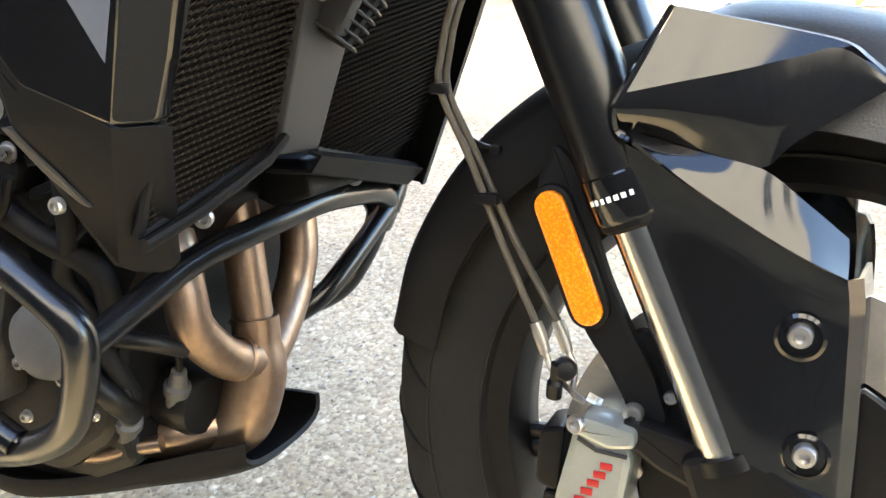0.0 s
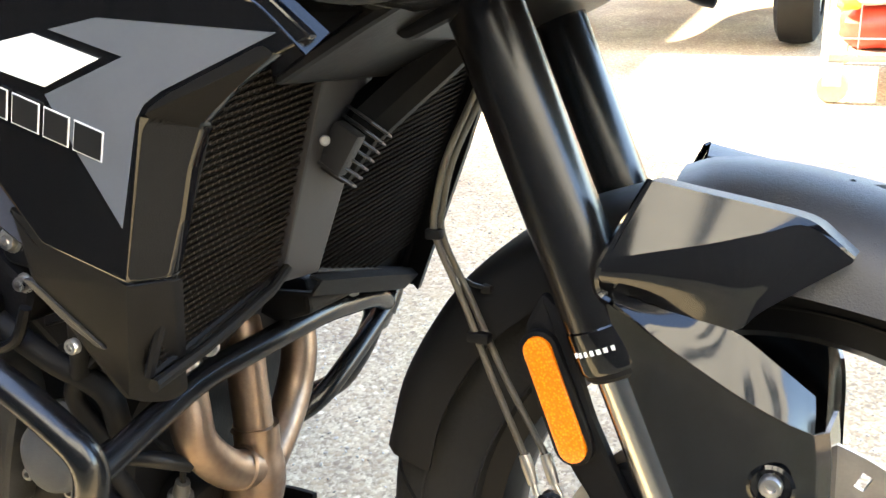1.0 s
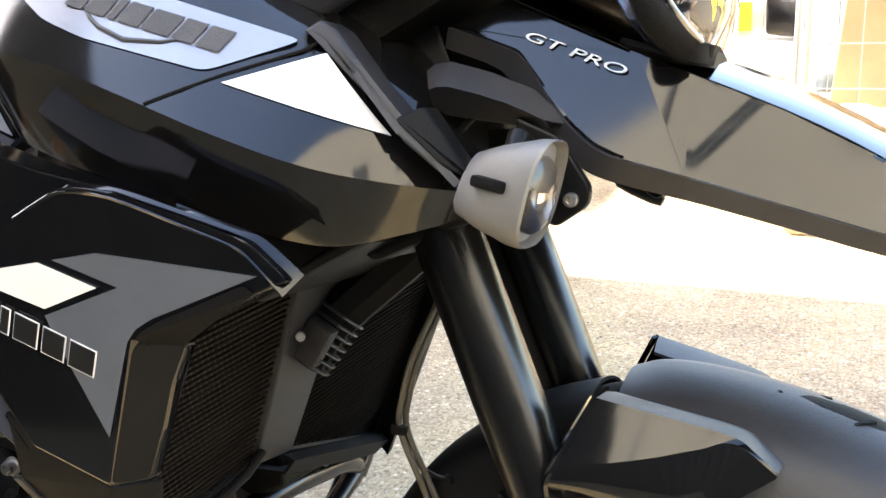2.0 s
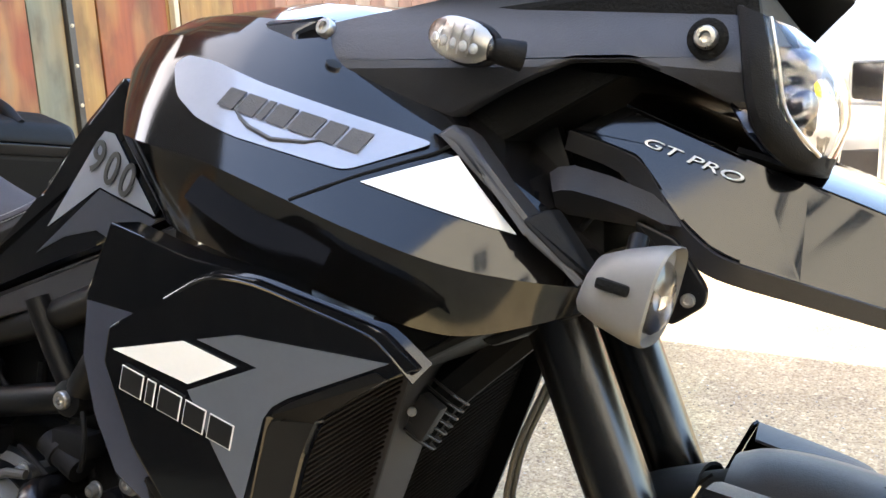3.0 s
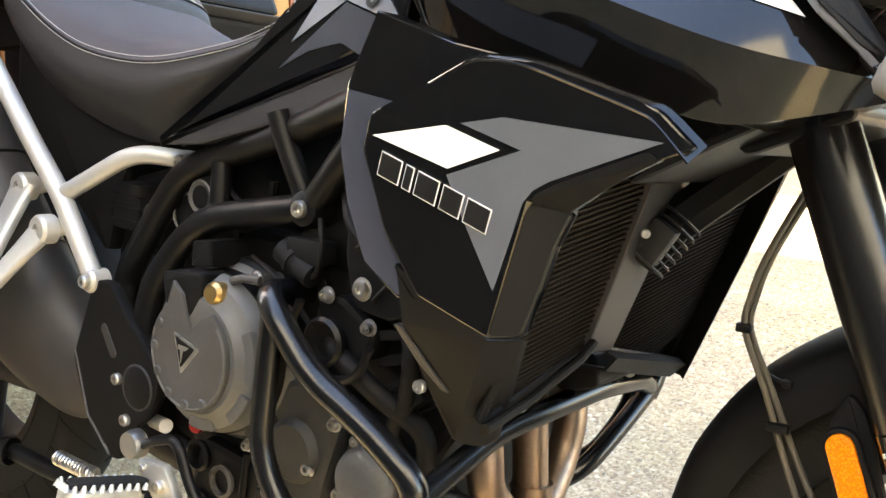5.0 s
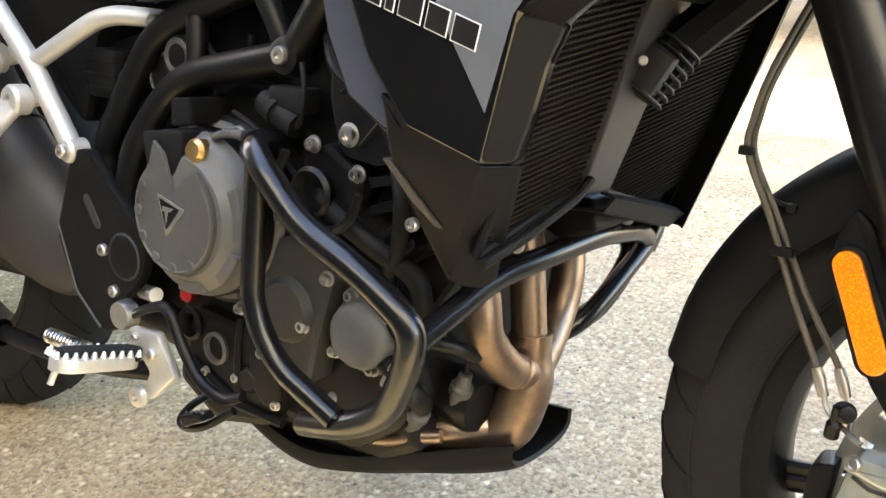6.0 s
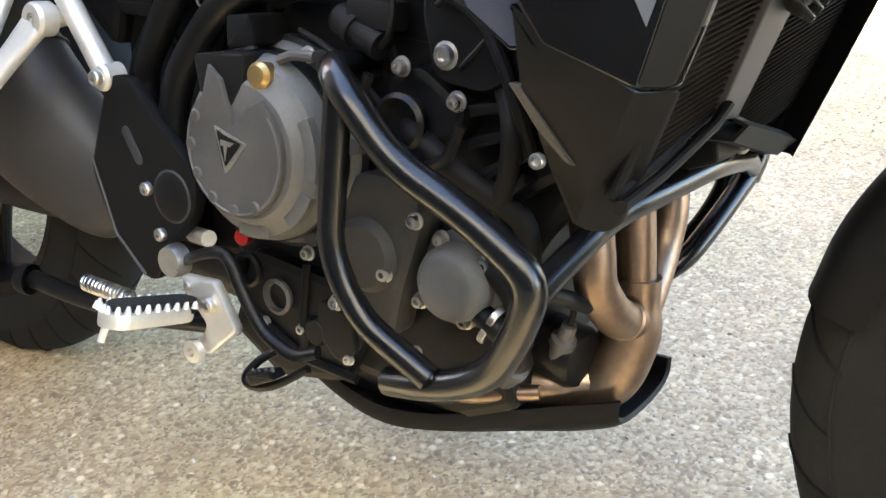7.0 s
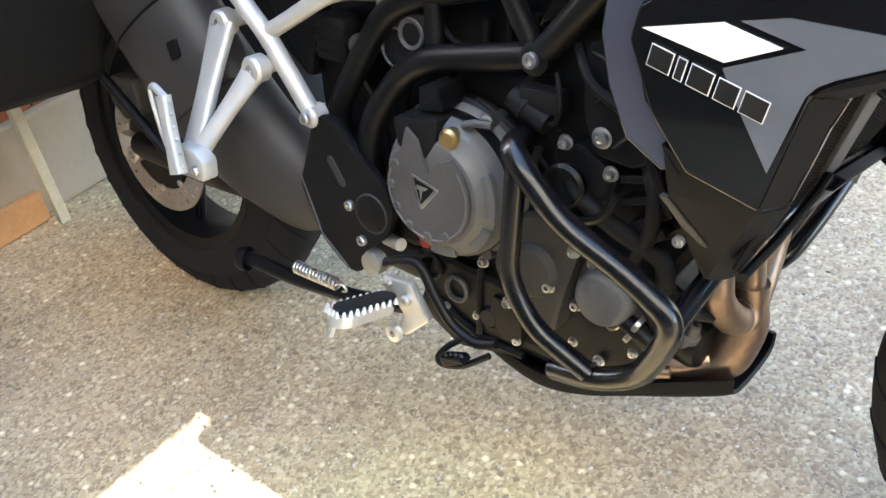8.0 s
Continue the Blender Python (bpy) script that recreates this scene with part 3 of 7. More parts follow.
def fork_leg(y, side):
    leg = part("fork_leg", tube([on_leg(0.98, y), on_leg(0.53, y)], 0.0275, 32), M_BAR, bike, "satin black upper fork tube")
    part("tube_ridge", lathe([(0.0274, 0), (0.0284, 0.0015), (0.0284, 0.03), (0.0274, 0.033), (0.02, 0.033), (0.02, 0), (0.0274, 0)], on_leg(0.548, y), RAKE, 32), M_GLOSS, leg)
    part("seal", lathe([(0.019, 0), (0.0262, 0), (0.0262, 0.004), (0.0235, 0.007), (0.019, 0.007), (0.019, 0)], on_leg(0.518, y), RAKE, 28), M_MATTE, leg)
    part("stanchion", tube([on_leg(0.53, y), on_leg(0.352, y)], 0.0197, 32), M_CHROME, leg, "polished steel lower fork tube")
    part("fork_foot", slab(fillet([(0.7, 0.355), (0.745, 0.368), (0.775, 0.352), (0.8, 0.34), (0.8, 0.3), (0.76, 0.285), (0.72, 0.3)], 0.01), y - 0.014, y + 0.03, 0.006), M_FRAME, leg)
    part("foot_collar", lathe([(0.019, 0), (0.0235, 0.001), (0.0245, 0.012), (0.019, 0.014), (0.019, 0)], on_leg(0.362, y), RAKE, 28), M_FRAME, leg)
    bolt(leg, FRONT_AXLE + Vector((-0.02, y + 0.027 * side, -0.005)), 0.007, axis=(0, side, 0))
    if side < 0:
        along = RAKE.cross(Vector((0, 1, 0))).normalized()
        for k in range(7):
            a = radians(-42 + 10 * k)
            c = on_leg(0.5335, y) + along * (math.sin(a) * 0.0286) + Vector((0, -math.cos(a) * 0.0286, 0))
            bar = Matrix.Translation(c) @ Matrix.Rotation(-math.atan(0.439), 4, "Y") @ Matrix.Rotation(-a, 4, "Z")
            part("lettering_bar", box((-0.0016, -0.0002, -0.0018), (0.0016, 0.001, 0.0018), 0, turn=bar), M_DWHITE, leg)
    return leg


fork_leg(-0.108, -1)
left_leg = fork_leg(0.1, 1)
part("fork_guard", tube([on_leg(0.8, 0.1) + Vector((-0.034, -0.012, 0)), on_leg(0.56, 0.1) + Vector((-0.034, -0.012, 0))], 0.017, 20), M_MATTE, left_leg)
part("lower_yoke", slab(fillet([(0.475, 0.775), (0.56, 0.8), (0.585, 0.775), (0.5, 0.735)], 0.012), -0.135, 0.135, 0.006), M_FRAME, bike)
part("axle_rod", tube([FRONT_AXLE + Vector((0, -0.125, 0)), FRONT_AXLE + Vector((0, 0.125, 0))], 0.011), M_BOLT, bike)

# front mudguard: a rear hugger, a crown over the tyre and a glossy cheek on each side
def shifted(before, d):
    """Sets all parts built since then over by d."""
    for ob in bike.children_recursive:
        if ob.name not in before:
            ob.data.transform(Matrix.Translation(d))


built = {o.name for o in bike.children_recursive}


def hugger():
    rows = []
    for y, dr in ((-0.07, -0.05), (-0.067, -0.014), (-0.042, 0.002), (0, 0.008), (0.042, 0.002), (0.067, -0.014), (0.07, -0.05)):
        rows.append([FRONT_AXLE + Vector((math.cos(radians(a)) * (0.329 + dr + e), y * k, math.sin(radians(a)) * (0.329 + dr + e))) for a, e, k in ((166, -0.004, 0.93), (154, 0.002, 0.97), (140, 0.006, 1), (128, 0.006, 1), (118, 0.005, 1), (108, 0.002, 1))])
    return part("mudguard_rear", skin(rows, 0.003, 6, 2), M_MATTE, bike, "matte black rear mudguard section", sharp=50)


hugger()
# the leg of the mudguard that carries the reflector, beside the fork
brace = part("mudguard_stay", slab(fillet([(0.6045, 0.566), (0.6185, 0.554), (0.626, 0.536), (0.6355, 0.507), (0.648, 0.4736), (0.6671, 0.435), (0.6825, 0.408), (0.6935, 0.378), (0.6925, 0.358), (0.6705, 0.362), (0.6625, 0.384), (0.6475, 0.41), (0.6325, 0.43), (0.6075, 0.484), (0.5915, 0.536)], 0.006), -0.102, -0.09, 0.004), M_MATTE, bike)


def pill(length, width, n=10):
    out = []
    for k in range(n + 1):
        a = math.pi * k / n
        out.append((math.cos(a) * width / 2, length / 2 - width / 2 + math.sin(a) * width / 2))
    for k in range(n + 1):
        a = math.pi + math.pi * k / n
        out.append((math.cos(a) * width / 2, -length / 2 + width / 2 + math.sin(a) * width / 2))
    return out


turn = Matrix.Translation((0.6205, 0, 0.487)) @ Matrix.Rotation(radians(-22.5), 4, "Y")
refl = part("reflector_holder", slab(pill(0.108, 0.031), -0.109, -0.096, 0.003, turn=turn), M_MATTE, bike)
part("amber_reflector", slab(pill(0.1, 0.0225), -0.1125, -0.105, 0.0022, turn=turn), M_AMBER, refl, "amber reflector with a honeycomb lens")
bolt(brace, (0.6714, -0.105, 0.3793), 0.0075)
part("wheel_arch_stay", slab(fillet([(0.66, 0.43), (0.672, 0.435), (0.705, 0.4), (0.715, 0.36), (0.69, 0.36)], 0.006), -0.09, -0.074, 0.004), M_MATTE, brace)
bolt(brace, (0.694, -0.092, 0.39), 0.005)


def crown():
    """Top of the front mudguard: arched across, reaching forward over the tyre."""
    rows = []
    for y, dz in ((-0.098, -0.05), (-0.085, -0.014), (-0.05, 0.012), (0, 0.024), (0.05, 0.012), (0.085, -0.014), (0.098, -0.05)):
        rows.append([(x, y * k, z + dz * q) for x, z, k, q in ((0.685, 0.636, 0.85, 0.7), (0.71, 0.639, 0.97, 0.9), (0.75, 0.637, 1, 1), (0.80, 0.63, 0.98, 1), (0.86, 0.616, 0.92, 1), (0.93, 0.592, 0.85, 1), (1.0, 0.55, 0.75, 1), (1.055, 0.49, 0.6, 1))])
    return part("mudguard_crown", skin(rows, 0.003, 6, 2), M_SATIN, bike, "satin black front mudguard top")


crown()


def cheek(s):
    """Glossy side shield of the mudguard: an upper wing with a crease, a ledge below it that runs to a point, and the fork shield."""
    def q(*p):
        return [(x + 0.0065, y * s - 0.004, z + 0.006) for x, y, z in p]
    top = q((0.679, 0.121, 0.6515), (0.705, 0.1175, 0.6465), (0.74, 0.112, 0.64), (0.775, 0.1055, 0.632), (0.79, 0.104, 0.622), (0.805, 0.1035, 0.61))
    crease = q((0.656, 0.138, 0.6), (0.685, 0.1345, 0.607), (0.72, 0.128, 0.615), (0.752, 0.118, 0.6235), (0.7755, 0.1085, 0.628), (0.8045, 0.1045, 0.6085))
    mid = q((0.6505, 0.1395, 0.589), (0.68, 0.136, 0.59), (0.715, 0.1315, 0.59), (0.745, 0.125, 0.592), (0.772, 0.114, 0.603), (0.804, 0.105, 0.6075))
    keel = q((0.652, 0.131, 0.577), (0.675, 0.127, 0.572), (0.705, 0.123, 0.564), (0.737, 0.119, 0.5565), (0.756, 0.12, 0.574), (0.803, 0.105, 0.606))
    a = part("mudguard_wing", skin([crease, mid, keel], 0.003, 6, 3), M_GLOSS, bike, "gloss black mudguard side wing")
    part("wing_facet", skin([top, crease], 0.003, 6), M_GLOSS, a)
    part("wing_edge", skin([q((0.679, 0.121, 0.6515), (0.664, 0.131, 0.62), (0.656, 0.138, 0.6), (0.651, 0.1395, 0.588), (0.652, 0.135, 0.576), (0.659, 0.135, 0.572)),
                            q((0.6755, 0.114, 0.6495), (0.66, 0.124, 0.617), (0.6515, 0.131, 0.5985), (0.647, 0.132, 0.588), (0.6485, 0.129, 0.573), (0.656, 0.129, 0.567))], 0.003, 5), M_GLOSS, a)
    part("wing_top", skin([top, [(x + 0.002, y - 0.022 * s, z - 0.0005) for x, y, z in top], [(x + 0.004, y - 0.045 * s, z - 0.006) for x, y, z in top]], 0.003, 6), M_SATIN, a)
    # the ledge turns out below the crease
    low = [q((0.6585, 0.129, 0.576), (0.676, 0.126, 0.571), (0.705, 0.1225, 0.5635), (0.738, 0.1185, 0.5555), (0.765, 0.1105, 0.535), (0.7905, 0.1, 0.513)),
           q((0.6605, 0.1345, 0.5735), (0.678, 0.1335, 0.5655), (0.7015, 0.1315, 0.5545), (0.739, 0.1265, 0.537), (0.767, 0.118, 0.5185), (0.792, 0.1055, 0.501)),
           q((0.662, 0.1385, 0.57), (0.6795, 0.139, 0.559), (0.697, 0.138, 0.5465), (0.741, 0.133, 0.5195), (0.77, 0.124, 0.5025), (0.7925, 0.1095, 0.4895))]
    part("lower_wing", skin(low, 0.003, 6, 2), M_GLOSS, a)
    # the shield in front of the fork's polished tube
    sh = [q((0.655, 0.133, 0.568), (0.6665, 0.127, 0.528), (0.697, 0.1235, 0.455), (0.735, 0.122, 0.368), (0.752, 0.121, 0.31)),
          q((0.682, 0.136, 0.5565), (0.7, 0.13, 0.52), (0.722, 0.125, 0.455), (0.752, 0.122, 0.375), (0.766, 0.121, 0.31)),
          q((0.742, 0.1305, 0.518), (0.757, 0.122, 0.485), (0.768, 0.1165, 0.445), (0.78, 0.1165, 0.375), (0.787, 0.1165, 0.31)),
          q((0.7925, 0.109, 0.489), (0.7955, 0.1085, 0.47), (0.797, 0.108, 0.445), (0.8, 0.108, 0.375), (0.801, 0.108, 0.31))]
    b = part("fork_shield", skin(sh, 0.003, 5), M_GLOSS, bike, "gloss black fork shield with two bolts")
    part("shield_edge", skin([sh[3], [(x + 0.009, y - 0.01 * s, z) for x, y, z in sh[3]], [(x + 0.013, 0.06 * s, z) for x, y, z in sh[3]]], 0.003, 5), M_GLOSS, b)
    for x, z in ((0.7694, 0.4515), (0.7797, 0.3718)):
        c = Vector(q((x, 0.1168, z))[0])
        part("bolt_recess", lathe([(0.0125, 0.0), (0.016, 0.0022), (0.0135, 0.0035), (0.0125, 0.001), (0, 0.0005)], c, (0, s, 0), 28), M_GLOSS, b)
        bolt(b, c + Vector((0, 0.001 * s, 0.002)), 0.0078, axis=(0, s, 0), h=0.008)


cheek(-1)
cheek(1)

# brake: calliper, hoses and their fittings
cal = part("brake_caliper", slab(fillet([(0.632, 0.368), (0.665, 0.364), (0.676, 0.352), (0.672, 0.32), (0.665, 0.255), (0.63, 0.26), (0.618, 0.305), (0.626, 0.338)], 0.01), -0.122, -0.04, 0.006), M_CALI, bike, "grey radial brake calliper")
part("caliper_bridge", slab(fillet([(0.631, 0.366), (0.64, 0.379), (0.677, 0.373), (0.678, 0.361), (0.66, 0.357)], 0.004), -0.127, -0.1, 0.003), M_CALI, cal)
part("caliper_groove", tube([(0.636, -0.1225, 0.36), (0.65, -0.1225, 0.353), (0.672, -0.1225, 0.352)], 0.0016, 6), M_FRAME, cal)
part("caliper_lug", slab(fillet([(0.665, 0.378), (0.735, 0.366), (0.76, 0.34), (0.74, 0.325), (0.69, 0.345), (0.668, 0.36)], 0.006), -0.118, -0.09, 0.004), M_FRAME, cal)
part("pad", slab(fillet([(0.6, 0.35), (0.62, 0.355), (0.615, 0.3), (0.597, 0.305)], 0.006), -0.1, -0.06, 0.003), M_FRAME, cal)
part("pad", slab(fillet([(0.605, 0.3), (0.62, 0.3), (0.61, 0.262), (0.6, 0.265)], 0.004), -0.1, -0.06, 0.003), M_FRAME, cal)
bolt(cal, (0.637, -0.127, 0.373), 0.0068, axis=(-0.3, -1, 0.1))
for k in range(5):
    part("lettering_bar", box((0.635 + 0.0045 * k, -0.1232, 0.309 + 0.0075 * k), (0.644 + 0.0045 * k, -0.1215, 0.3145 + 0.0075 * k), 0.0008), M_RED, cal)
part("bleed_nipple", lathe([(0.006, 0), (0.006, 0.012), (0.004, 0.015), (0.004, 0.028), (0, 0.029)], (0.615, -0.115, 0.385), (0.1, -0.2, 1), 14), M_FRAME, cal)


def brake_hose(pts, label):
    path = catmull(pts, 6)
    h = part("brake_hose", tube(path, 0.0028, 12), M_HOSE, bike, label)
    e = path[-1]
    part("crimp", tube([e, e + Vector((0.0035, -0.001, -0.008)), e + Vector((0.009, -0.002, -0.022))], [0.0045, 0.0052, 0.0042], 14), M_CRIMP, h)
    part("hard_pipe", tube(catmull([e + Vector((0.009, -0.002, -0.022)), e + Vector((0.016, -0.006, -0.033)), Vector((0.628, -0.112, 0.389)), Vector((0.638, -0.118, 0.386))], 6), 0.0024, 10), M_CRIMP, h)
    return h


h1 = brake_hose([(0.575, -0.06, 0.82), (0.552, -0.062, 0.75), (0.533, -0.07, 0.70), (0.521, -0.088, 0.658), (0.514, -0.09, 0.626), (0.513, -0.09, 0.596), (0.538, -0.09, 0.545), (0.562, -0.09, 0.49), (0.592, -0.092, 0.43)], "sleeved brake hose with a crimped steel end")
h2 = brake_hose([(0.58, -0.055, 0.82), (0.556, -0.056, 0.75), (0.537, -0.064, 0.70), (0.524, -0.081, 0.658), (0.517, -0.083, 0.626), (0.516, -0.083, 0.596), (0.541, -0.084, 0.548), (0.574, -0.088, 0.488), (0.609, -0.092, 0.434)], "sleeved brake hose with a crimped steel end")
part("banjo", lathe([(0, 0), (0.0085, 0), (0.0085, 0.012), (0.006, 0.014), (0.006, 0.022), (0, 0.023)], (0.62, -0.108, 0.405), (0.35, -1, 0.3), 16), M_FRAME, h1)
part("hose_clip", box((0.543, -0.097, 0.516), (0.561, -0.086, 0.524), 0.002), M_FRAME, h1)
part("hose_clip", box((0.506, -0.096, 0.594), (0.519, -0.086, 0.602), 0.002), M_FRAME, h2)
part("sensor_wire", tube(catmull([(0.515, -0.088, 0.592), (0.522, -0.082, 0.57), (0.537, -0.074, 0.557), (0.55, -0.068, 0.553)], 6), 0.0019, 8), M_FRAME, bike)
part("wire_clip", box((0.544, -0.072, 0.549), (0.553, -0.06, 0.556), 0.002), M_FRAME, bike)

shifted(built, (-0.0065, 0.004, -0.006))

# radiators: a core behind a wire guard on each side, a plain duct between
def rad_x(z):
    return 0.335 + 0.33 * (z - 0.5)


def rad_pt(y, z, d=0.0):
    return Vector((rad_x(z) + d, y, z))


def guard(name, y0, y1, zlo, zhi, parent):
    """Pressed wire guard: rows of waved strip, one joined piece."""
    bm = bmesh.new()
    zmin, ztop = min(zlo(y0), zlo(y1)), max(zhi(y0), zhi(y1))
    pitch, step = 0.0056, 0.0034
    n = int((y1 - y0) / step)
    for i in range(int((ztop - zmin) / pitch)):
        for k in range(n):
            ya, yb = y0 + k * step, y0 + (k + 1) * step
            base = zmin + i * pitch + 0.16 * (ya - y0)
            za, zb = base + (0.0022 if (k + i) % 2 else 0), base + 0.16 * step + (0 if (k + i) % 2 else 0.0022)
            ym = (ya + yb) / 2
            if not (zlo(ym) < za < zhi(ym) and zb < zhi(ym)):
                continue
            da, db = 0.002 * ((k + i) % 2), 0.002 * ((k + i + 1) % 2)
            a, b = rad_pt(ya, za, da), rad_pt(yb, zb, db)
            t, w = Vector((0.0006, 0, 0.0017)), Vector((0.0022, 0, -0.0007))
            vs = [bm.verts.new(p) for p in (a, b, b + t, a + t, a + w, b + w, b + t + w, a + t + w)]
            for f in ((4, 5, 6, 7), (0, 1, 5, 4), (3, 2, 6, 7)):
                bm.faces.new([vs[j] for j in f])
    ob = part(name, bm, M_GRILL, parent, "black wire radiator guard", smooth=False)
    ob["kind"] = "stuff"
    return ob


def radiator(y0, y1, zlo, zhi, label):
    c = bmesh.new()
    q = [rad_pt(y0, zlo(y0), -0.006), rad_pt(y1, zlo(y1), -0.006), rad_pt(y1, zhi(y1), -0.006), rad_pt(y0, zhi(y0), -0.006)]
    vs = [c.verts.new(p) for p in q]
    c.faces.new(vs)
    bmesh.ops.solidify(c, geom=list(c.faces), thickness=0.025)
    core = part("radiator", c, M_CORE, bike, label)
    guard("guard", y0, y1, zlo, zhi, core)
    for a, b in zip(q, q[1:] + q[:1]):
        part("radiator_frame", tube([a + Vector((0.008, 0, 0)), b + Vector((0.008, 0, 0))], 0.0042, 8), M_MATTE, core)
    return core


radiator(-0.22, -0.068, lambda y: 0.497 + (y + 0.2046) * 0.32, lambda y: 0.728, "right-hand radiator behind a wire guard")
radiator(-0.006, 0.214, lambda y: 0.525 - (y + 0.009) * 0.23, lambda y: 0.735, "left-hand radiator behind a wire guard")
LAY = Matrix(((0, -1, 0.33, 0.335 - 0.33 * 0.5), (1, 0, 0, 0), (0, 0, 1, 0), (0, 0, 0, 1)))
part("radiator_duct", slab(fillet([(-0.074, 0.53), (-0.009, 0.525), (-0.003, 0.74), (-0.098, 0.74)], 0.004), -0.009, 0.006, 0.003, turn=LAY), M_SATIN, bike, "plain grey plastic duct between the radiators")
part("radiator_tray", skin([[rad_pt(-0.03, 0.528, 0.012), rad_pt(0.1, 0.503, 0.014), rad_pt(0.2, 0.482, 0.016)], [rad_pt(-0.03, 0.524, 0.026), rad_pt(0.1, 0.497, 0.028), rad_pt(0.195, 0.476, 0.03)], [rad_pt(-0.03, 0.508, 0.02), rad_pt(0.1, 0.478, 0.02), rad_pt(0.19, 0.458, 0.02)], [rad_pt(-0.03, 0.505, -0.03), rad_pt(0.1, 0.475, -0.03), rad_pt(0.19, 0.455, -0.03)]], 0.003, 2), M_MATTE, bike)
part("radiator_edge", skin([[rad_pt(0.212, 0.74, 0.004), rad_pt(0.212, 0.62, 0.004), rad_pt(0.212, 0.47, 0.004)], [rad_pt(0.206, 0.74, 0.032), rad_pt(0.206, 0.62, 0.034), rad_pt(0.194, 0.458, 0.035)], [rad_pt(0.225, 0.74, 0.03), rad_pt(0.225, 0.62, 0.03), rad_pt(0.215, 0.456, 0.03)], [rad_pt(0.23, 0.74, -0.03), rad_pt(0.23, 0.62, -0.03), rad_pt(0.222, 0.46, -0.03)]], 0.003, 2), M_MATTE, bike)
part("radiator_bracket", slab(fillet([(0.27, 0.51), (0.33, 0.515), (0.338, 0.48), (0.3, 0.465), (0.27, 0.475)], 0.006), 0.0, 0.13, 0.004), M_MATTE, bike)
bolt(bike, (0.328, 0.094, 0.481), 0.008, axis=(1, -0.9, 0.1), name="radiator_bolt")
part("radiator_lip", tube([rad_pt(-0.225, 0.487, 0.012), rad_pt(-0.17, 0.502, 0.014), rad_pt(-0.095, 0.53, 0.014), rad_pt(-0.075, 0.545, 0.012)], 0.008, 10, flat=0.6), M_MATTE, bike)

# voltage regulator with cooling fins, in front of the duct's top
A_REG = Vector((0.386, -0.045, 0.624))
U_REG = Vector((0.46, 0.36, 0.81)).normalized()
reg = part("regulator", lathe([(0, 0), (0.016, 0.001), (0.0195, 0.004), (0.0195, 0.062), (0, 0.064)], A_REG, U_REG, 8), M_MATTE, bike, "finned black voltage regulator")
for k in range(7):
    part("fin", lathe([(0.012, 0), (0.0262, 0.0004), (0.0272, 0.0015), (0.0262, 0.0028), (0.012, 0.0036), (0.012, 0)], A_REG + U_REG * (0.003 + 0.0088 * k), U_REG, 8), M_SATIN, reg, sharp=20)
part("terminal_block", box((-0.013, -0.008, -0.02), (0.013, 0.008, 0.02), 0.003, turn=Matrix.Translation(A_REG + U_REG * 0.028 + Vector((0.006, -0.021, 0.002))) @ Matrix.Rotation(radians(30), 4, "Y")), M_SATIN, reg)
bolt(reg, (0.401, -0.074, 0.657), 0.0045, axis=(0.6, -1, 0))
part("snorkel", tube(catmull([A_REG + U_REG * 0.055, A_REG + U_REG * 0.085 + Vector((0.01, 0, 0)), A_REG + U_REG * 0.12 + Vector((0.024, -0.004, 0)), A_REG + U_REG * 0.16 + Vector((0.04, -0.012, 0))], 5), 0.023, 8, flat=0.8), M_MATTE, reg)

part("radiator_shroud", slab(fillet([(0.43, 0.705), (0.5, 0.745), (0.575, 0.785), (0.58, 0.81), (0.42, 0.8)], 0.008), -0.19, 0.12, 0.006), M_DARK, bike)
# side panel with its decals
PANEL = [(0.2410, 0.7150), (0.2486, 0.7445), (0.2993, 0.7700), (0.3367, 0.7916), (0.3520, 0.7955), (0.3856, 0.7935), (0.4722, 0.7699), (0.4866, 0.7650), (0.5136, 0.7414),
         (0.4925, 0.7326), (0.452, 0.7105), (0.4125, 0.684), (0.401, 0.654), (0.3918, 0.6214), (0.378, 0.5775), (0.3605, 0.5774), (0.2954, 0.6000), (0.2625, 0.6501)]


def plate_on(outline, depth, thick, bevel=0.003, cuts=(), seg=2):
    """A panel with an outline in x and z on the surface y = depth(x, z); cuts: lines along which it folds."""
    bm = bmesh.new()
    bm.faces.new([bm.verts.new((x, 0, z)) for x, z in outline])
    for (x, z), (nx, nz) in cuts:
        bmesh.ops.bisect_plane(bm, geom=bm.verts[:] + bm.edges[:] + bm.faces[:], plane_co=(x, 0, z), plane_no=(nx, 0, nz))
    got = bmesh.ops.extrude_face_region(bm, geom=bm.faces[:])
    back = {g for g in got["geom"] if isinstance(g, bmesh.types.BMVert)}
    bmesh.ops.recalc_face_normals(bm, faces=bm.faces)
    rim = [e for e in bm.edges if not any(v in back for v in e.verts) and len(e.link_faces) == 2 and any(any(v in back for v in f.verts) for f in e.link_faces)]
    for v in bm.verts:
        v.co.y = thick if v in back else 0.0
    if bevel:
        bmesh.ops.bevel(bm, geom=rim, offset=bevel, segments=seg, affect="EDGES", profile=0.5)
    for v in bm.verts:
        v.co.y += depth(v.co.x, v.co.z)
    return bm


def panel_depth(x, z):
    """The side panel: flat, its front strip folded inwards below and in front of two creases."""
    ahead = x - 0.3605 - (z - 0.578) * 0.265
    below = 0.69 + (x - 0.388) * 0.41 - z
    return pan(x, z) + max(0.0, min(ahead, 1.3 * below)) * 1.4


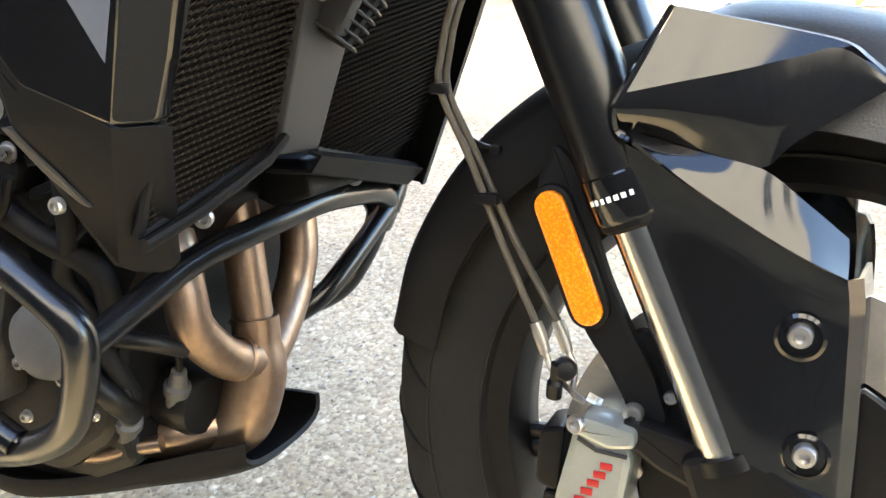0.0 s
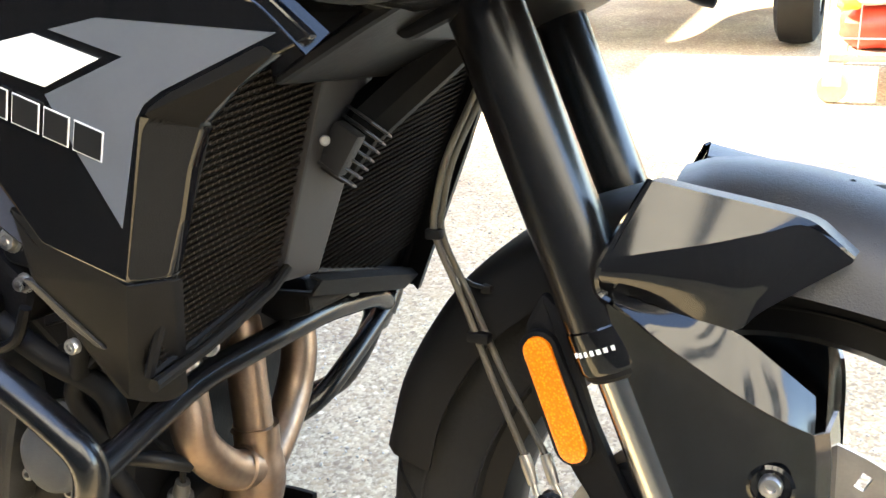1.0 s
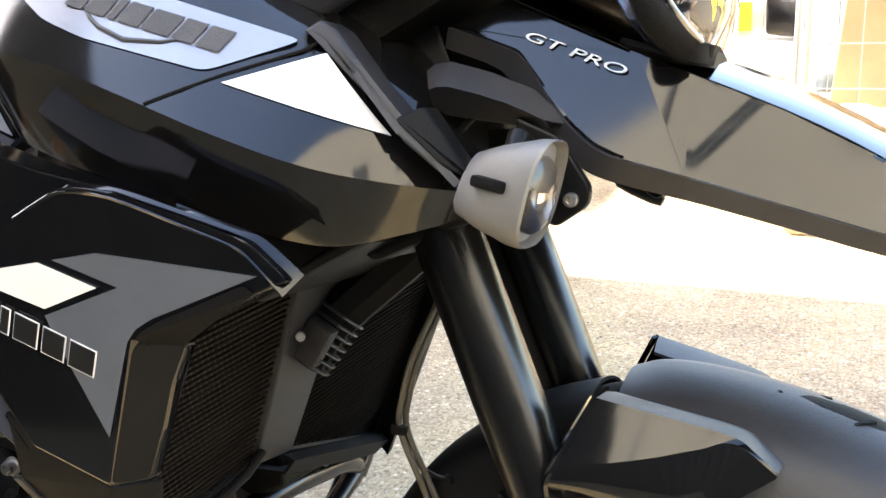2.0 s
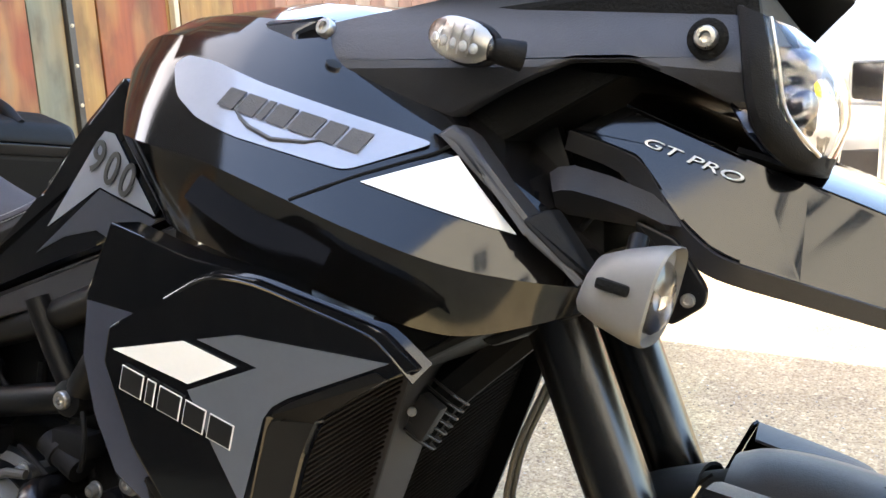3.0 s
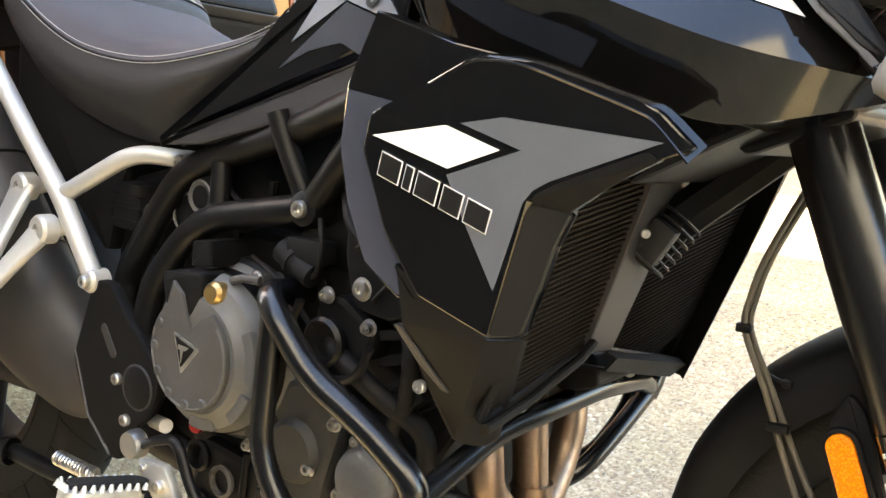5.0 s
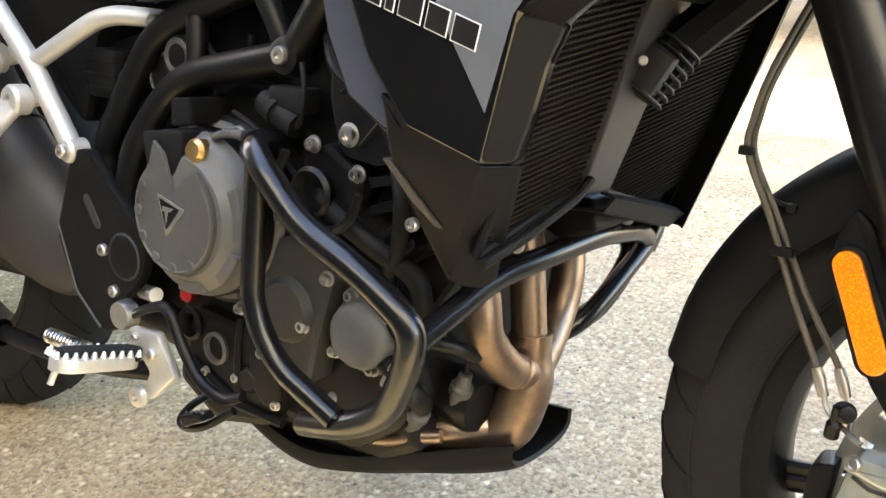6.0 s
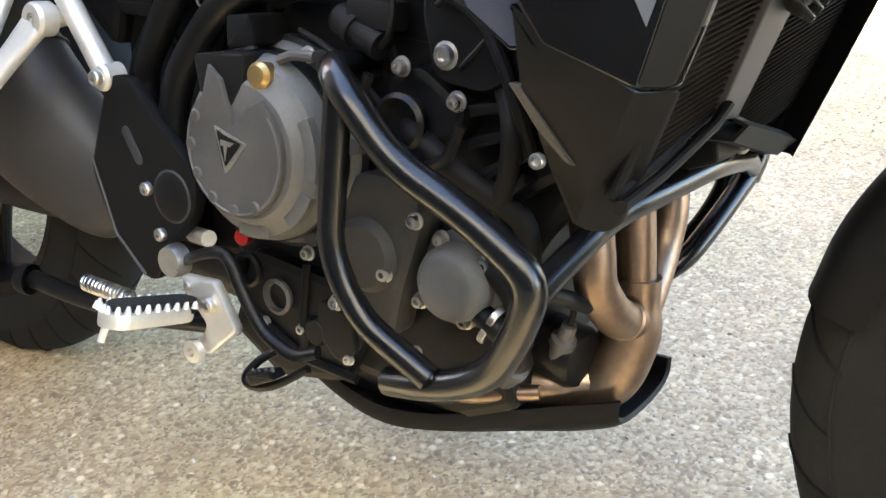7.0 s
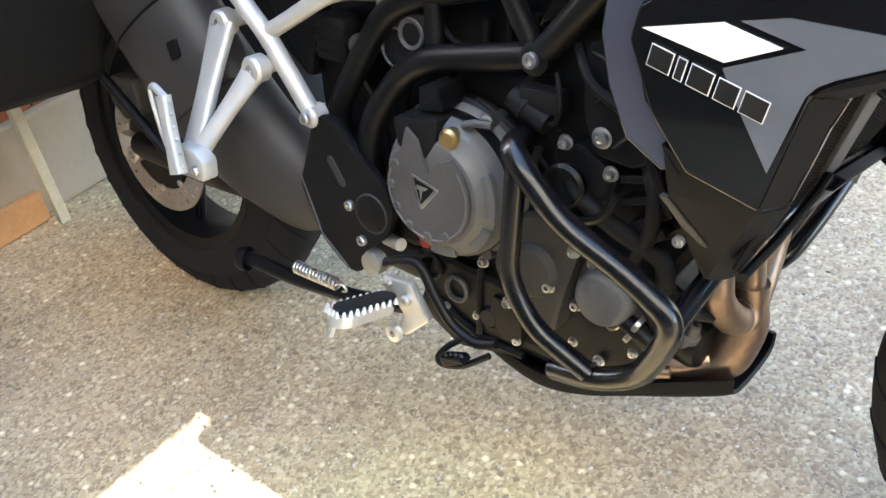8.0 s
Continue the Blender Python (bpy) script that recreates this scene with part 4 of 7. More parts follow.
def mirror_part(ob, parent):
    """The same piece on the other side."""
    me = ob.data.copy()
    me.transform(Matrix.Diagonal((1, -1, 1, 1)))
    me.flip_normals()
    m = new(ob.name.split(".")[0], me)
    m.parent = parent
    return m


panel = part("side_panel", plate_on(fillet(PANEL, 0.004, 3), panel_depth, 0.007, 0.0018, [((0.3605, 0.578), (1, -0.265)), ((0.388, 0.69), (-0.41, 1)), ((0.42, 0.6777), (0.467, 1.035))], seg=2), M_GLOSS, bike, "gloss black side panel with a grey and white decal")
RIDGE = [(0.3175, 0.7808, 0.002), (0.3367, 0.7916, 0.003), (0.3520, 0.7955, 0.0035), (0.3856, 0.7935, 0.004), (0.4327, 0.7807, 0.005), (0.4722, 0.7699, 0.0065), (0.4866, 0.7650, 0.009), (0.5117, 0.7424, 0.011)]
part("panel_ridge", skin([[(x + w * 0.3, pan(x, z) + 0.003 + w * 1.2, z + 0.0015) for x, z, w in RIDGE], [(x - w * 0.25, pan(x, z - w) - 0.0012, z - w) for x, z, w in RIDGE]], 0.002, 3), M_GLOSS, panel)
infill = part("tank_infill", plate_on([(0.2168, 0.7671), (0.2462, 0.8260), (0.3174, 0.8044), (0.4039, 0.7896), (0.4043, 0.7061), (0.3376, 0.5980), (0.2954, 0.5951), (0.2666, 0.5922), (0.2329, 0.6168), (0.2153, 0.6659), (0.2084, 0.7160)], lambda x, z: pan(x, z) + 0.012, 0.03, 0.0015), M_GLOSS, bike)
part("edge_decal", sticker([(0.2187, 0.7622), (0.2103, 0.7160), (0.2173, 0.6669), (0.2348, 0.6187), (0.2676, 0.5951), (0.2935, 0.5981), (0.2886, 0.6128), (0.2703, 0.6295), (0.2509, 0.6590), (0.2401, 0.7150), (0.2466, 0.7455), (0.2648, 0.7553)], lambda x, z: pan(x, z) + 0.012), M_LBLUE, infill, smooth=False)
LOWER = [(0.2722, 0.6256), (0.2906, 0.5990), (0.3599, 0.5745), (0.378, 0.5755), (0.3675, 0.554), (0.3485, 0.5148), (0.3325, 0.4825), (0.3215, 0.459), (0.312, 0.45), (0.302, 0.455), (0.29, 0.51), (0.2815, 0.5686)]


def lower_depth(x, z):
    xf = 0.3605 + (z - 0.577) * 0.54
    return pan(x, z) + 0.001 + max(0.0, x - xf) * 1.4 + max(0.0, 0.575 - z) * 0.42


low = part("side_cover_lower", plate_on(fillet(LOWER, 0.004, 3), lower_depth, 0.008, 0.002, [((0.3605, 0.577), (1, -0.54)), ((0.3, 0.575), (0, 1))]), M_MATTE, bike, "matte black lower radiator cowl")
SLOT = [(0.272, 0.572), (0.279, 0.572), (0.299, 0.536), (0.311, 0.514), (0.304, 0.516), (0.288, 0.538)]
part("cowl_slot", plate_on(fillet(SLOT, 0.002), lambda x, z: lower_depth(x, z) - 0.0025, 0.01, 0.001), M_SATIN, low)
bolt(low, (0.283, lower_depth(0.283, 0.514) - 0.001, 0.514), 0.0062, h=0.006)
DIA = [(0.2525, 0.7273), (0.3206, 0.7410), (0.3677, 0.7262), (0.3227, 0.7076)]
ARROW = [(0.3331, 0.7435), (0.3695, 0.7508), (0.4915, 0.7434), (0.4091, 0.7076), (0.3957, 0.6992), (0.3881, 0.6894), (0.3843, 0.6776), (0.3654, 0.6167), (0.3373, 0.6698), (0.3218, 0.7027), (0.3850, 0.7277)]
part("front_trim", sticker(fillet([(0.362, 0.5795), (0.3765, 0.5790), (0.3903, 0.6215), (0.3995, 0.654), (0.4105, 0.6835), (0.451, 0.7088), (0.4887, 0.7316), (0.4810, 0.7365), (0.4139, 0.7061), (0.3976, 0.6963), (0.3900, 0.6825)], 0.003, 2), panel_depth, 0.0012, 4), M_MATTE, panel, smooth=False)
part("white_decal", sticker(DIA, panel_depth, 0.0016), M_DWHITE, panel, "white diamond decal", smooth=False)
part("grey_decal", sticker(ARROW, panel_depth, 0.0014), M_DGREY, panel, "grey arrow-shaped decal", smooth=False)


def letter_blocks(parent, widths, start, end, h, slant, depth, gap=0.12, outline=0.0012, ink=M_INK, edge=M_DWHITE, off=0.0022):
    """A maker's word, drawn as plain slanted blocks with a thin pale edge."""
    a, b = Vector((start[0], start[1])), Vector((end[0], end[1]))
    d = (b - a) / (sum(widths) + gap * (len(widths) - 1))
    up = Vector((-d.y, d.x)).normalized() * h + d.normalized() * slant
    p = a
    u, v = d.normalized(), up.normalized()

    def film(name, q, w, lo, hi, m, o):
        part(name, sticker([(c.x, c.y) for c in (q + up * lo, q + d * w + up * lo, q + d * w + up * hi, q + up * hi)], depth, o), m, parent)

    for w in widths:
        if edge:
            c = [p - u * outline - v * outline, p + d * w + u * outline - v * outline, p + d * w + up + u * outline + v * outline, p + up - u * outline + v * outline]
            part("word_block_edge", sticker([(q.x, q.y) for q in c], depth, off), edge, parent)
        film("word_block", p, w, 0, 1, ink, off + 0.0005)
        p = p + d * (w + gap)


letter_blocks(panel, (1.0, 0.34, 1.0, 0.92, 1.05), (0.2583, 0.6963), (0.3575, 0.6615), 0.0188, -0.0015, panel_depth, 0.27, 0.0009)

# tank: stations along its length, each from the lower edge over the crease to the top
TANK = [  # x, lower y z, crease y z, shoulder y z, top z
    (0.234, 0.222, 0.836, 0.240, 0.900, 0.195, 0.970, 0.992),
    (0.245, 0.230, 0.825, 0.255, 0.896, 0.209, 0.979, 1.006),
    (0.272, 0.234, 0.815, 0.268, 0.889, 0.222, 0.982, 1.025),
    (0.320, 0.236, 0.802, 0.274, 0.877, 0.224, 0.966, 1.035),
    (0.385, 0.236, 0.787, 0.273, 0.856, 0.224, 0.942, 1.020),
    (0.450, 0.234, 0.770, 0.270, 0.834, 0.219, 0.913, 0.978),
    (0.515, 0.226, 0.760, 0.256, 0.814, 0.210, 0.892, 0.925),
    (0.565, 0.205, 0.770, 0.225, 0.804, 0.193, 0.858, 0.880),
    (0.606, 0.155, 0.785, 0.178, 0.798, 0.168, 0.824, 0.828),
]


def tank_base(x, z):
    """The rear end of the tank rakes back towards its top: the station that passes through a place."""
    if x >= 0.32:
        return x
    s = 0.45 * max(0.0, min(z - 0.83, 0.12)) / 0.086
    return (x + 0.32 * s) / (1 + s)


def tank_at(u):
    i = min(int(u), len(TANK) - 2)
    p = [TANK[max(0, min(len(TANK) - 1, j))] for j in (i - 1, i, i + 1, i + 2)]
    t = u - i
    return [0.5 * (2 * b + (c - a) * t + (2 * a - 5 * b + 4 * c - d) * t * t + (3 * b - a - 3 * c + d) * t ** 3) for a, b, c, d in zip(*p)]


def tank():
    bm = bmesh.new()
    rings = []
    for k in range(8 * (len(TANK) - 1) + 1):
        x, ly, lz, cy, cz, sy, sz, tz = tank_at(k / 8)
        half = [(-ly * 0.86, lz - 0.012), (-ly, lz), (-ly - (cy - ly) * 0.55, lz + (cz - lz) * 0.5), (-cy, cz), (-(cy * 0.7 + sy * 0.3) - 0.002, cz * 0.7 + sz * 0.3), (-(cy * 0.3 + sy * 0.7) - 0.002, cz * 0.3 + sz * 0.7), (-sy, sz), (-sy * 0.86, sz + (tz - sz) * 0.45), (-sy * 0.55, sz + (tz - sz) * 0.82), (-sy * 0.2, tz)]
        front = max(0.0, x - 0.45)
        half[0] = (half[0][0] * (1 - front * 2.5), half[0][1] + front * 0.12)
        far = [(-y * (1 - front * 1.1), z + max(0.0, 0.84 - z) * min(1.0, front * 7)) for y, z in half[::-1]]
        rake = max(0.0, 0.32 - x) * 0.45 / 0.086
        rings.append([bm.verts.new((x - rake * max(0.0, min(z - 0.83, 0.12)), y, z)) for y, z in half] + [bm.verts.new((x - max(0.0, x - 0.5) * 0.5 - rake * max(0.0, min(z - 0.83, 0.12)), y, z)) for y, z in far])
    for a, b in zip(rings, rings[1:]):
        for k in range(len(a)):
            bm.faces.new((a[k], a[(k + 1) % len(a)], b[(k + 1) % len(a)], b[k]))
    bm.faces.new(rings[0])
    bm.faces.new(rings[-1][::-1])
    return part("fuel_tank", bm, M_GLOSS, bike, "gloss black fuel tank with silver and white decals", sharp=24)


def tank_side(x, z):
    """Depth of the tank's upper flank at a place."""
    base = tank_base(x, z)
    lo, hi = 0.0, len(TANK) - 1.001
    for _ in range(30):
        mid = (lo + hi) / 2
        lo, hi = (mid, hi) if tank_at(mid)[0] < base else (lo, mid)
    _, ly, lz, cy, cz, sy, sz, tz = tank_at(lo)
    t = max(0.0, min(1.0, (z - cz) / (sz - cz)))
    bulge = 0.002 if 0.1 < t < 0.9 else 0.002 * min(t, 1 - t) * 10
    return -(cy * (1 - t) + sy * t) - bulge


tk = tank()
part("silver_decal", sticker(fillet([(0.2567, 0.955), (0.267, 0.963), (0.2973, 0.9572), (0.3449, 0.94), (0.4912, 0.8971), (0.435, 0.8746), (0.3393, 0.8969), (0.3, 0.911), (0.272, 0.929)], 0.008, 3), tank_side, 0.0016, 4), M_DSILVER, tk, "silver decal on the tank side")
part("white_decal", sticker([(0.4489, 0.8671), (0.5091, 0.8889), (0.5575, 0.8352)], tank_side, 0.0016, 4), M_DWHITE, tk, "white triangular decal")
part("panel_gap", tube([(x, tank_side(x, z) - 0.0002, z) for x, z in ((0.4015, 0.8515), (0.425, 0.862), (0.4477, 0.8724), (0.47, 0.881), (0.4927, 0.8899), (0.5052, 0.8983))], 0.0013, 6), M_CORE, tk)
letter_blocks(tk, (0.9, 1.0, 0.34, 1.0, 1.25, 0.9, 1.0), (0.3162, 0.9214), (0.4402, 0.8877), 0.0155, 0.003, tank_side, 0.16, 0, M_GREY2, None, 0.003)
part("swoosh", tube([(x, tank_side(x, z) - 0.002, z) for x, z in ((0.3324, 0.9195), (0.3405, 0.911), (0.3503, 0.9042), (0.3721, 0.8953), (0.3989, 0.894), (0.4225, 0.8979))], [0.0012, 0.0016, 0.002, 0.002, 0.0015, 0.0006], 6), M_GREY2, tk)
STRIP = [(0.49, 0.903), (0.501, 0.912), (0.513, 0.905), (0.537, 0.882), (0.567, 0.85), (0.592, 0.824), (0.609, 0.803), (0.6, 0.808), (0.57, 0.834), (0.532, 0.876), (0.506, 0.898)]


def strip_depth(x, z):
    return -0.6784 + 0.12 * x + 0.45 * z - 0.006 + max(0.0, x - 0.55) * 0.55


tcov = part("tank_edge_cover", plate_on(fillet(STRIP, 0.003, 2), strip_depth, 0.03, 0.003, seg=3), M_SATIN, bike, "satin grey strip along the tank's front edge")
mirror_part(tcov, bike)
tcap = part("tank_edge_cap", plate_on(fillet([(0.565, 0.846), (0.58, 0.855), (0.617, 0.806), (0.596, 0.817)], 0.003, 2), lambda x, z: strip_depth(x, z) - 0.002, 0.02, 0.002), M_MATTE, bike)
mirror_part(tcap, bike)

# headlight cowl, indicator and the grey trim at its rear edge
COWL = [(0.345, 0.985), (0.383, 0.996), (0.436, 1.006), (0.471, 1.014), (0.56, 1.03), (0.655, 1.03), (0.689, 0.998), (0.7, 0.952), (0.705, 0.928), (0.697, 0.926), (0.66, 0.944), (0.625, 0.958), (0.58, 0.958), (0.535, 0.94), (0.487, 0.916), (0.43, 0.935), (0.375, 0.955)]


def cowl_depth(x, z):
    u = max(0.0, z - 0.95)
    return -0.208 + u * u / (u + 0.03) * 0.95 + (x - 0.36) * 0.05 + max(0.0, 0.95 - z) * 0.35


cw = part("cowl_side", plate_on(fillet(COWL, 0.008, 3), cowl_depth, 0.012, 0.004, [((0.5, 0.94 + 0.01 * k), (0, 1)) for k in range(9)]), M_SATIN, bike, "satin dark grey headlight cowl side")
mirror_part(cw, bike)
trim_ = part("cowl_trim", plate_on(fillet([(0.303, 0.991), (0.32, 0.996), (0.375, 0.996), (0.35, 0.982), (0.372, 0.958), (0.396, 0.94), (0.366, 0.946)], 0.003, 2), lambda x, z: -0.204 + max(0.0, z - 0.985) * 0.8, 0.015, 0.003), M_DBLUE, bike, "blue-grey plastic trim at the rear of the cowl")
mirror_part(trim_, bike)
bolt(cw, (0.388, -0.2125, 0.983), 0.0075, axis=(0, -1, 0.3))
part("bolt_well", lathe([(0.0105, -0.001), (0.0135, 0.001), (0.011, 0.002), (0.0, 0.0018)], (0.675, -0.1925, 0.971), (0.1, -1, 0), 24), M_CORE, cw)
bolt(cw, (0.675, -0.195, 0.971), 0.0078)
T_IND = Matrix.Translation((0.513, -0.228, 0.969)) @ Matrix.Rotation(radians(17), 4, "Y") @ Matrix.Rotation(radians(-14), 4, "Z")


def egg(rx, ry, rz, at=(0, 0, 0), flat=0.0):
    """A rounded lens shape; flat cuts its inner side."""
    own = bmesh.new()
    bmesh.ops.create_uvsphere(own, u_segments=24, v_segments=14, radius=1)
    for v in own.verts:
        v.co = Vector((math.copysign(abs(v.co.x) ** 0.85, v.co.x) * rx + at[0], min(v.co.y, flat) * ry + at[1] if flat else v.co.y * ry + at[1], v.co.z * rz + at[2]))
    bmesh.ops.transform(own, matrix=T_IND, verts=own.verts)
    return own


ind = part("indicator", egg(0.031, 0.013, 0.0158, flat=0.3), M_LENS2, bike, "clear-lens LED indicator on a short rubber stalk")
part("bezel", egg(0.0318, 0.010, 0.0166, (0, 0.0075, 0)), M_MATTE, ind)
part("led_board", egg(0.0275, 0.0085, 0.0128, (0, 0.0035, 0), flat=0.3), M_DISC, ind)
for k in range(5):
    part("led", lathe([(0, 0.0024), (0.0022, 0.0018), (0.0034, 0)], T_IND @ Vector((-0.018 + 0.0088 * k, -0.0046, -0.003)), (0, -1, 0), 12), M_DWHITE, ind)
    part("lens_rib", tube([T_IND @ Vector((-0.0215 + 0.0088 * k, -0.0058, -0.009)), T_IND @ Vector((-0.0215 + 0.0088 * k, -0.0058, 0.009))], 0.0007, 6), M_BOLT, ind)
part("stalk", tube([T_IND @ Vector(p) for p in ((0.022, 0.006, 0), (0.032, 0.01, 0.001), (0.04, 0.02, 0.002))], [0.008, 0.0095, 0.0105], 18), M_MATTE, ind)


def headlamp():
    s = [[(0.709, -0.193, 0.985), (0.722, -0.176, 0.981), (0.728, -0.14, 0.981), (0.725, 0.0, 0.985), (0.72, 0.1, 0.985)],
         [(0.716, -0.2, 0.958), (0.742, -0.183, 0.958), (0.75, -0.145, 0.96), (0.742, 0.0, 0.965), (0.735, 0.1, 0.965)],
         [(0.722, -0.2, 0.928), (0.752, -0.179, 0.935), (0.76, -0.145, 0.938), (0.744, 0.0, 0.945), (0.736, 0.1, 0.945)],
         [(0.732, -0.193, 0.911), (0.754, -0.17, 0.915), (0.7605, -0.14, 0.917), (0.743, 0.0, 0.918), (0.736, 0.1, 0.918)],
         [(0.743, -0.18, 0.898), (0.749, -0.165, 0.897), (0.753, -0.14, 0.897), (0.741, 0.0, 0.9), (0.734, 0.1, 0.9)]]
    h = part("headlamp", skin(s, 0.003, 4, 2), M_LENS, bike, "clear headlamp with a chrome inner reflector")
    inner = [[(x - 0.03 - 0.006 * (k % 2), y * 0.92, z) for k, (x, y, z) in enumerate(r)] for r in s]
    part("inner_reflector", skin(inner, 0.002, 1), M_MIRRORY, h, smooth=False)
    for y, z in ((-0.165, 0.93), (-0.15, 0.957)):
        part("projector", lathe([(0.0, 0.01), (0.009, 0.008), (0.0135, 0.002), (0.0155, -0.008), (0.0155, -0.024)], (0.731, y, z), (1, -0.5, 0), 20), M_MIRRORY, h)
    part("light_guide", tube(catmull([Vector(r[0]) + Vector((0.004, 0.004, -0.001)) for r in s], 4), 0.0014, 8), M_BOLT, h)
    rear = [Vector(r[0]) for r in s] + [Vector(s[4][1]), Vector(s[4][2])]
    rim = [Vector(p) for p in ((0.692, -0.188, 0.993), (0.699, -0.2, 0.958), (0.705, -0.202, 0.926), (0.715, -0.197, 0.904), (0.7305, -0.181, 0.889), (0.742, -0.164, 0.886), (0.75, -0.14, 0.886))]
    part("lamp_bezel", skin([[p + Vector((-0.004, 0.02, 0)) for p in rim], rim, [a * 0.4 + b * 0.6 + Vector((0, -0.003, 0)) for a, b in zip(rim, rear)], [b + Vector((0.001, 0.001, 0)) for b in rear]], 0.003, 4, 2), M_MATTE, h)
    part("lamp_chin", skin([[(0.742, -0.179, 0.897), (0.749, -0.164, 0.896), (0.752, -0.14, 0.896), (0.741, 0, 0.9)], [(0.735, -0.165, 0.887), (0.745, -0.15, 0.884), (0.748, -0.12, 0.885), (0.738, 0, 0.888)], [(0.69, -0.15, 0.9), (0.7, -0.14, 0.89), (0.72, -0.1, 0.89), (0.73, 0, 0.89)]], 0.004, 4), M_MATTE, h)
    return h


headlamp()
part("cowl_inner", slab(fillet([(0.36, 0.99), (0.7, 1.02), (0.712, 0.93), (0.62, 0.955), (0.52, 0.9), (0.42, 0.93)], 0.01), -0.17, 0.17, 0.005), M_CORE, bike)
part("screen_base", skin([[(0.42, -0.17, 1.02), (0.56, -0.17, 1.04), (0.7, -0.15, 1.02)], [(0.42, -0.08, 1.05), (0.56, -0.09, 1.075), (0.74, -0.08, 1.045)], [(0.42, 0.08, 1.05), (0.56, 0.09, 1.075), (0.74, 0.08, 1.045)], [(0.42, 0.17, 1.02), (0.56, 0.17, 1.04), (0.7, 0.15, 1.02)]], 0.004, 4), M_MATTE, bike)

# beak under the headlamp
def beak_depth(x, z):
    return -0.16 + 0.31 * (z - 0.865)


BEAK = [(0.5663, 0.913), (0.607, 0.9324), (0.7016, 0.8933), (0.7942, 0.8578), (0.8522, 0.83), (0.8985, 0.8008), (0.9392, 0.7712), (0.933, 0.7625), (0.8581, 0.7818), (0.7991, 0.7986), (0.7416, 0.8152), (0.6974, 0.8254), (0.6796, 0.833), (0.661, 0.8477), (0.6432, 0.8682), (0.6202, 0.8942)]


def beak_d(x, z):
    return beak_depth(x, z) + max(0.0, x - 0.74) * 0.6


bk_ = part("beak_side", plate_on(fillet(BEAK, 0.004, 3), beak_d, 0.012, 0.002, [((0.74, 0.8), (1, 0))]), M_GLOSS, bike, "gloss black beak side under the headlamp")
LIP = [(BEAK[k], d) for k, d in ((7, (0, -0.01)), (8, (0, -0.0125)), (9, (0, -0.0125)), (10, (0, -0.0135)), (11, (-0.003, -0.0145)), (12, (-0.009, -0.013)), (13, (-0.012, -0.0105)), (14, (-0.013, -0.009)), (15, (-0.013, -0.01)), (0, (-0.006, -0.012)))]
part("beak_lip", skin([[(x, beak_d(x, z) + 0.001, z) for (x, z), _ in LIP], [(x + a, beak_d(x, z) + 0.009, z + b) for (x, z), (a, b) in LIP], [(x + a, beak_d(x, z) + 0.022, z + b + 0.002) for (x, z), (a, b) in LIP]], 0.002, 3), M_SATIN, bk_)
mirror_part(bk_, bike)
TOP = [(x, beak_d(x, z) + 0.002, z + 0.001) for x, z in BEAK[1:7]]
part("beak_top", skin([TOP, [(x, y * 0.75, z + 0.012) for x, y, z in TOP], [(x + 0.004, 0, z + 0.02) for x, y, z in TOP], [(x, -y * 0.75, z + 0.012) for x, y, z in TOP], [(x, -y, z) for x, y, z in TOP]], 0.003, 3), M_GLOSS, bike)
part("beak_underside", skin([[(0.60, -0.13, 0.90), (0.69, -0.145, 0.82), (0.798, -0.125, 0.79), (0.93, -0.05, 0.757)], [(0.60, 0.13, 0.90), (0.69, 0.145, 0.82), (0.798, 0.125, 0.79), (0.93, 0.05, 0.757)]], 0.003, 5), M_MATTE, bike)
rt = Vector((0.073, -0.009, -0.0256))
words("GT PRO", 0.0092, (0.66, beak_depth(0.66, 0.8938) - 0.0022, 0.8935), rt, (0.2, 0.31, 1), M_DWHITE, bk_, "model_lettering", bold=0.0, stretch=2.4, shear=0.2)
part("scoop", skin([[(0.563, -0.175, 0.88), (0.583, -0.178, 0.886), (0.64, -0.172, 0.868), (0.66, -0.165, 0.846)], [(0.575, -0.198, 0.866), (0.59, -0.2, 0.868), (0.628, -0.192, 0.858), (0.65, -0.182, 0.848)], [(0.57, -0.175, 0.851), (0.59, -0.175, 0.849), (0.626, -0.172, 0.845), (0.65, -0.168, 0.843)], [(0.57, -0.12, 0.849), (0.59, -0.12, 0.847), (0.626, -0.12, 0.843), (0.65, -0.12, 0.841)]], 0.004, 2), M_SATIN, bike, "angular grey plastic lamp bracket cover")
part("steering_tube", tube([(0.482, -0.125, 0.975), (0.532, -0.125, 0.87)], 0.0085, 16), M_CHROME, bike)
part("headstock", slab(fillet([(0.49, 0.96), (0.56, 0.96), (0.6, 0.86), (0.575, 0.79), (0.5, 0.79)], 0.01), -0.1, 0.1, 0.006), M_FRAME, bike)
part("fairing_bracket", slab(fillet([(0.5, 0.955), (0.535, 0.955), (0.585, 0.83), (0.56, 0.82)], 0.006), -0.13, -0.115, 0.003), M_FRAME, bike)
bolt(bike, (0.522, -0.131, 0.925), 0.0075, name="bracket_bolt")
bolt(bike, (0.56, -0.131, 0.872), 0.0065, name="bracket_bolt")
part("clamp_loop", tube(catmull([(0.5, -0.13, 0.93), (0.513, -0.135, 0.948), (0.535, -0.135, 0.955), (0.55, -0.13, 0.955)], 5), 0.004, 8), M_SATIN, bike)


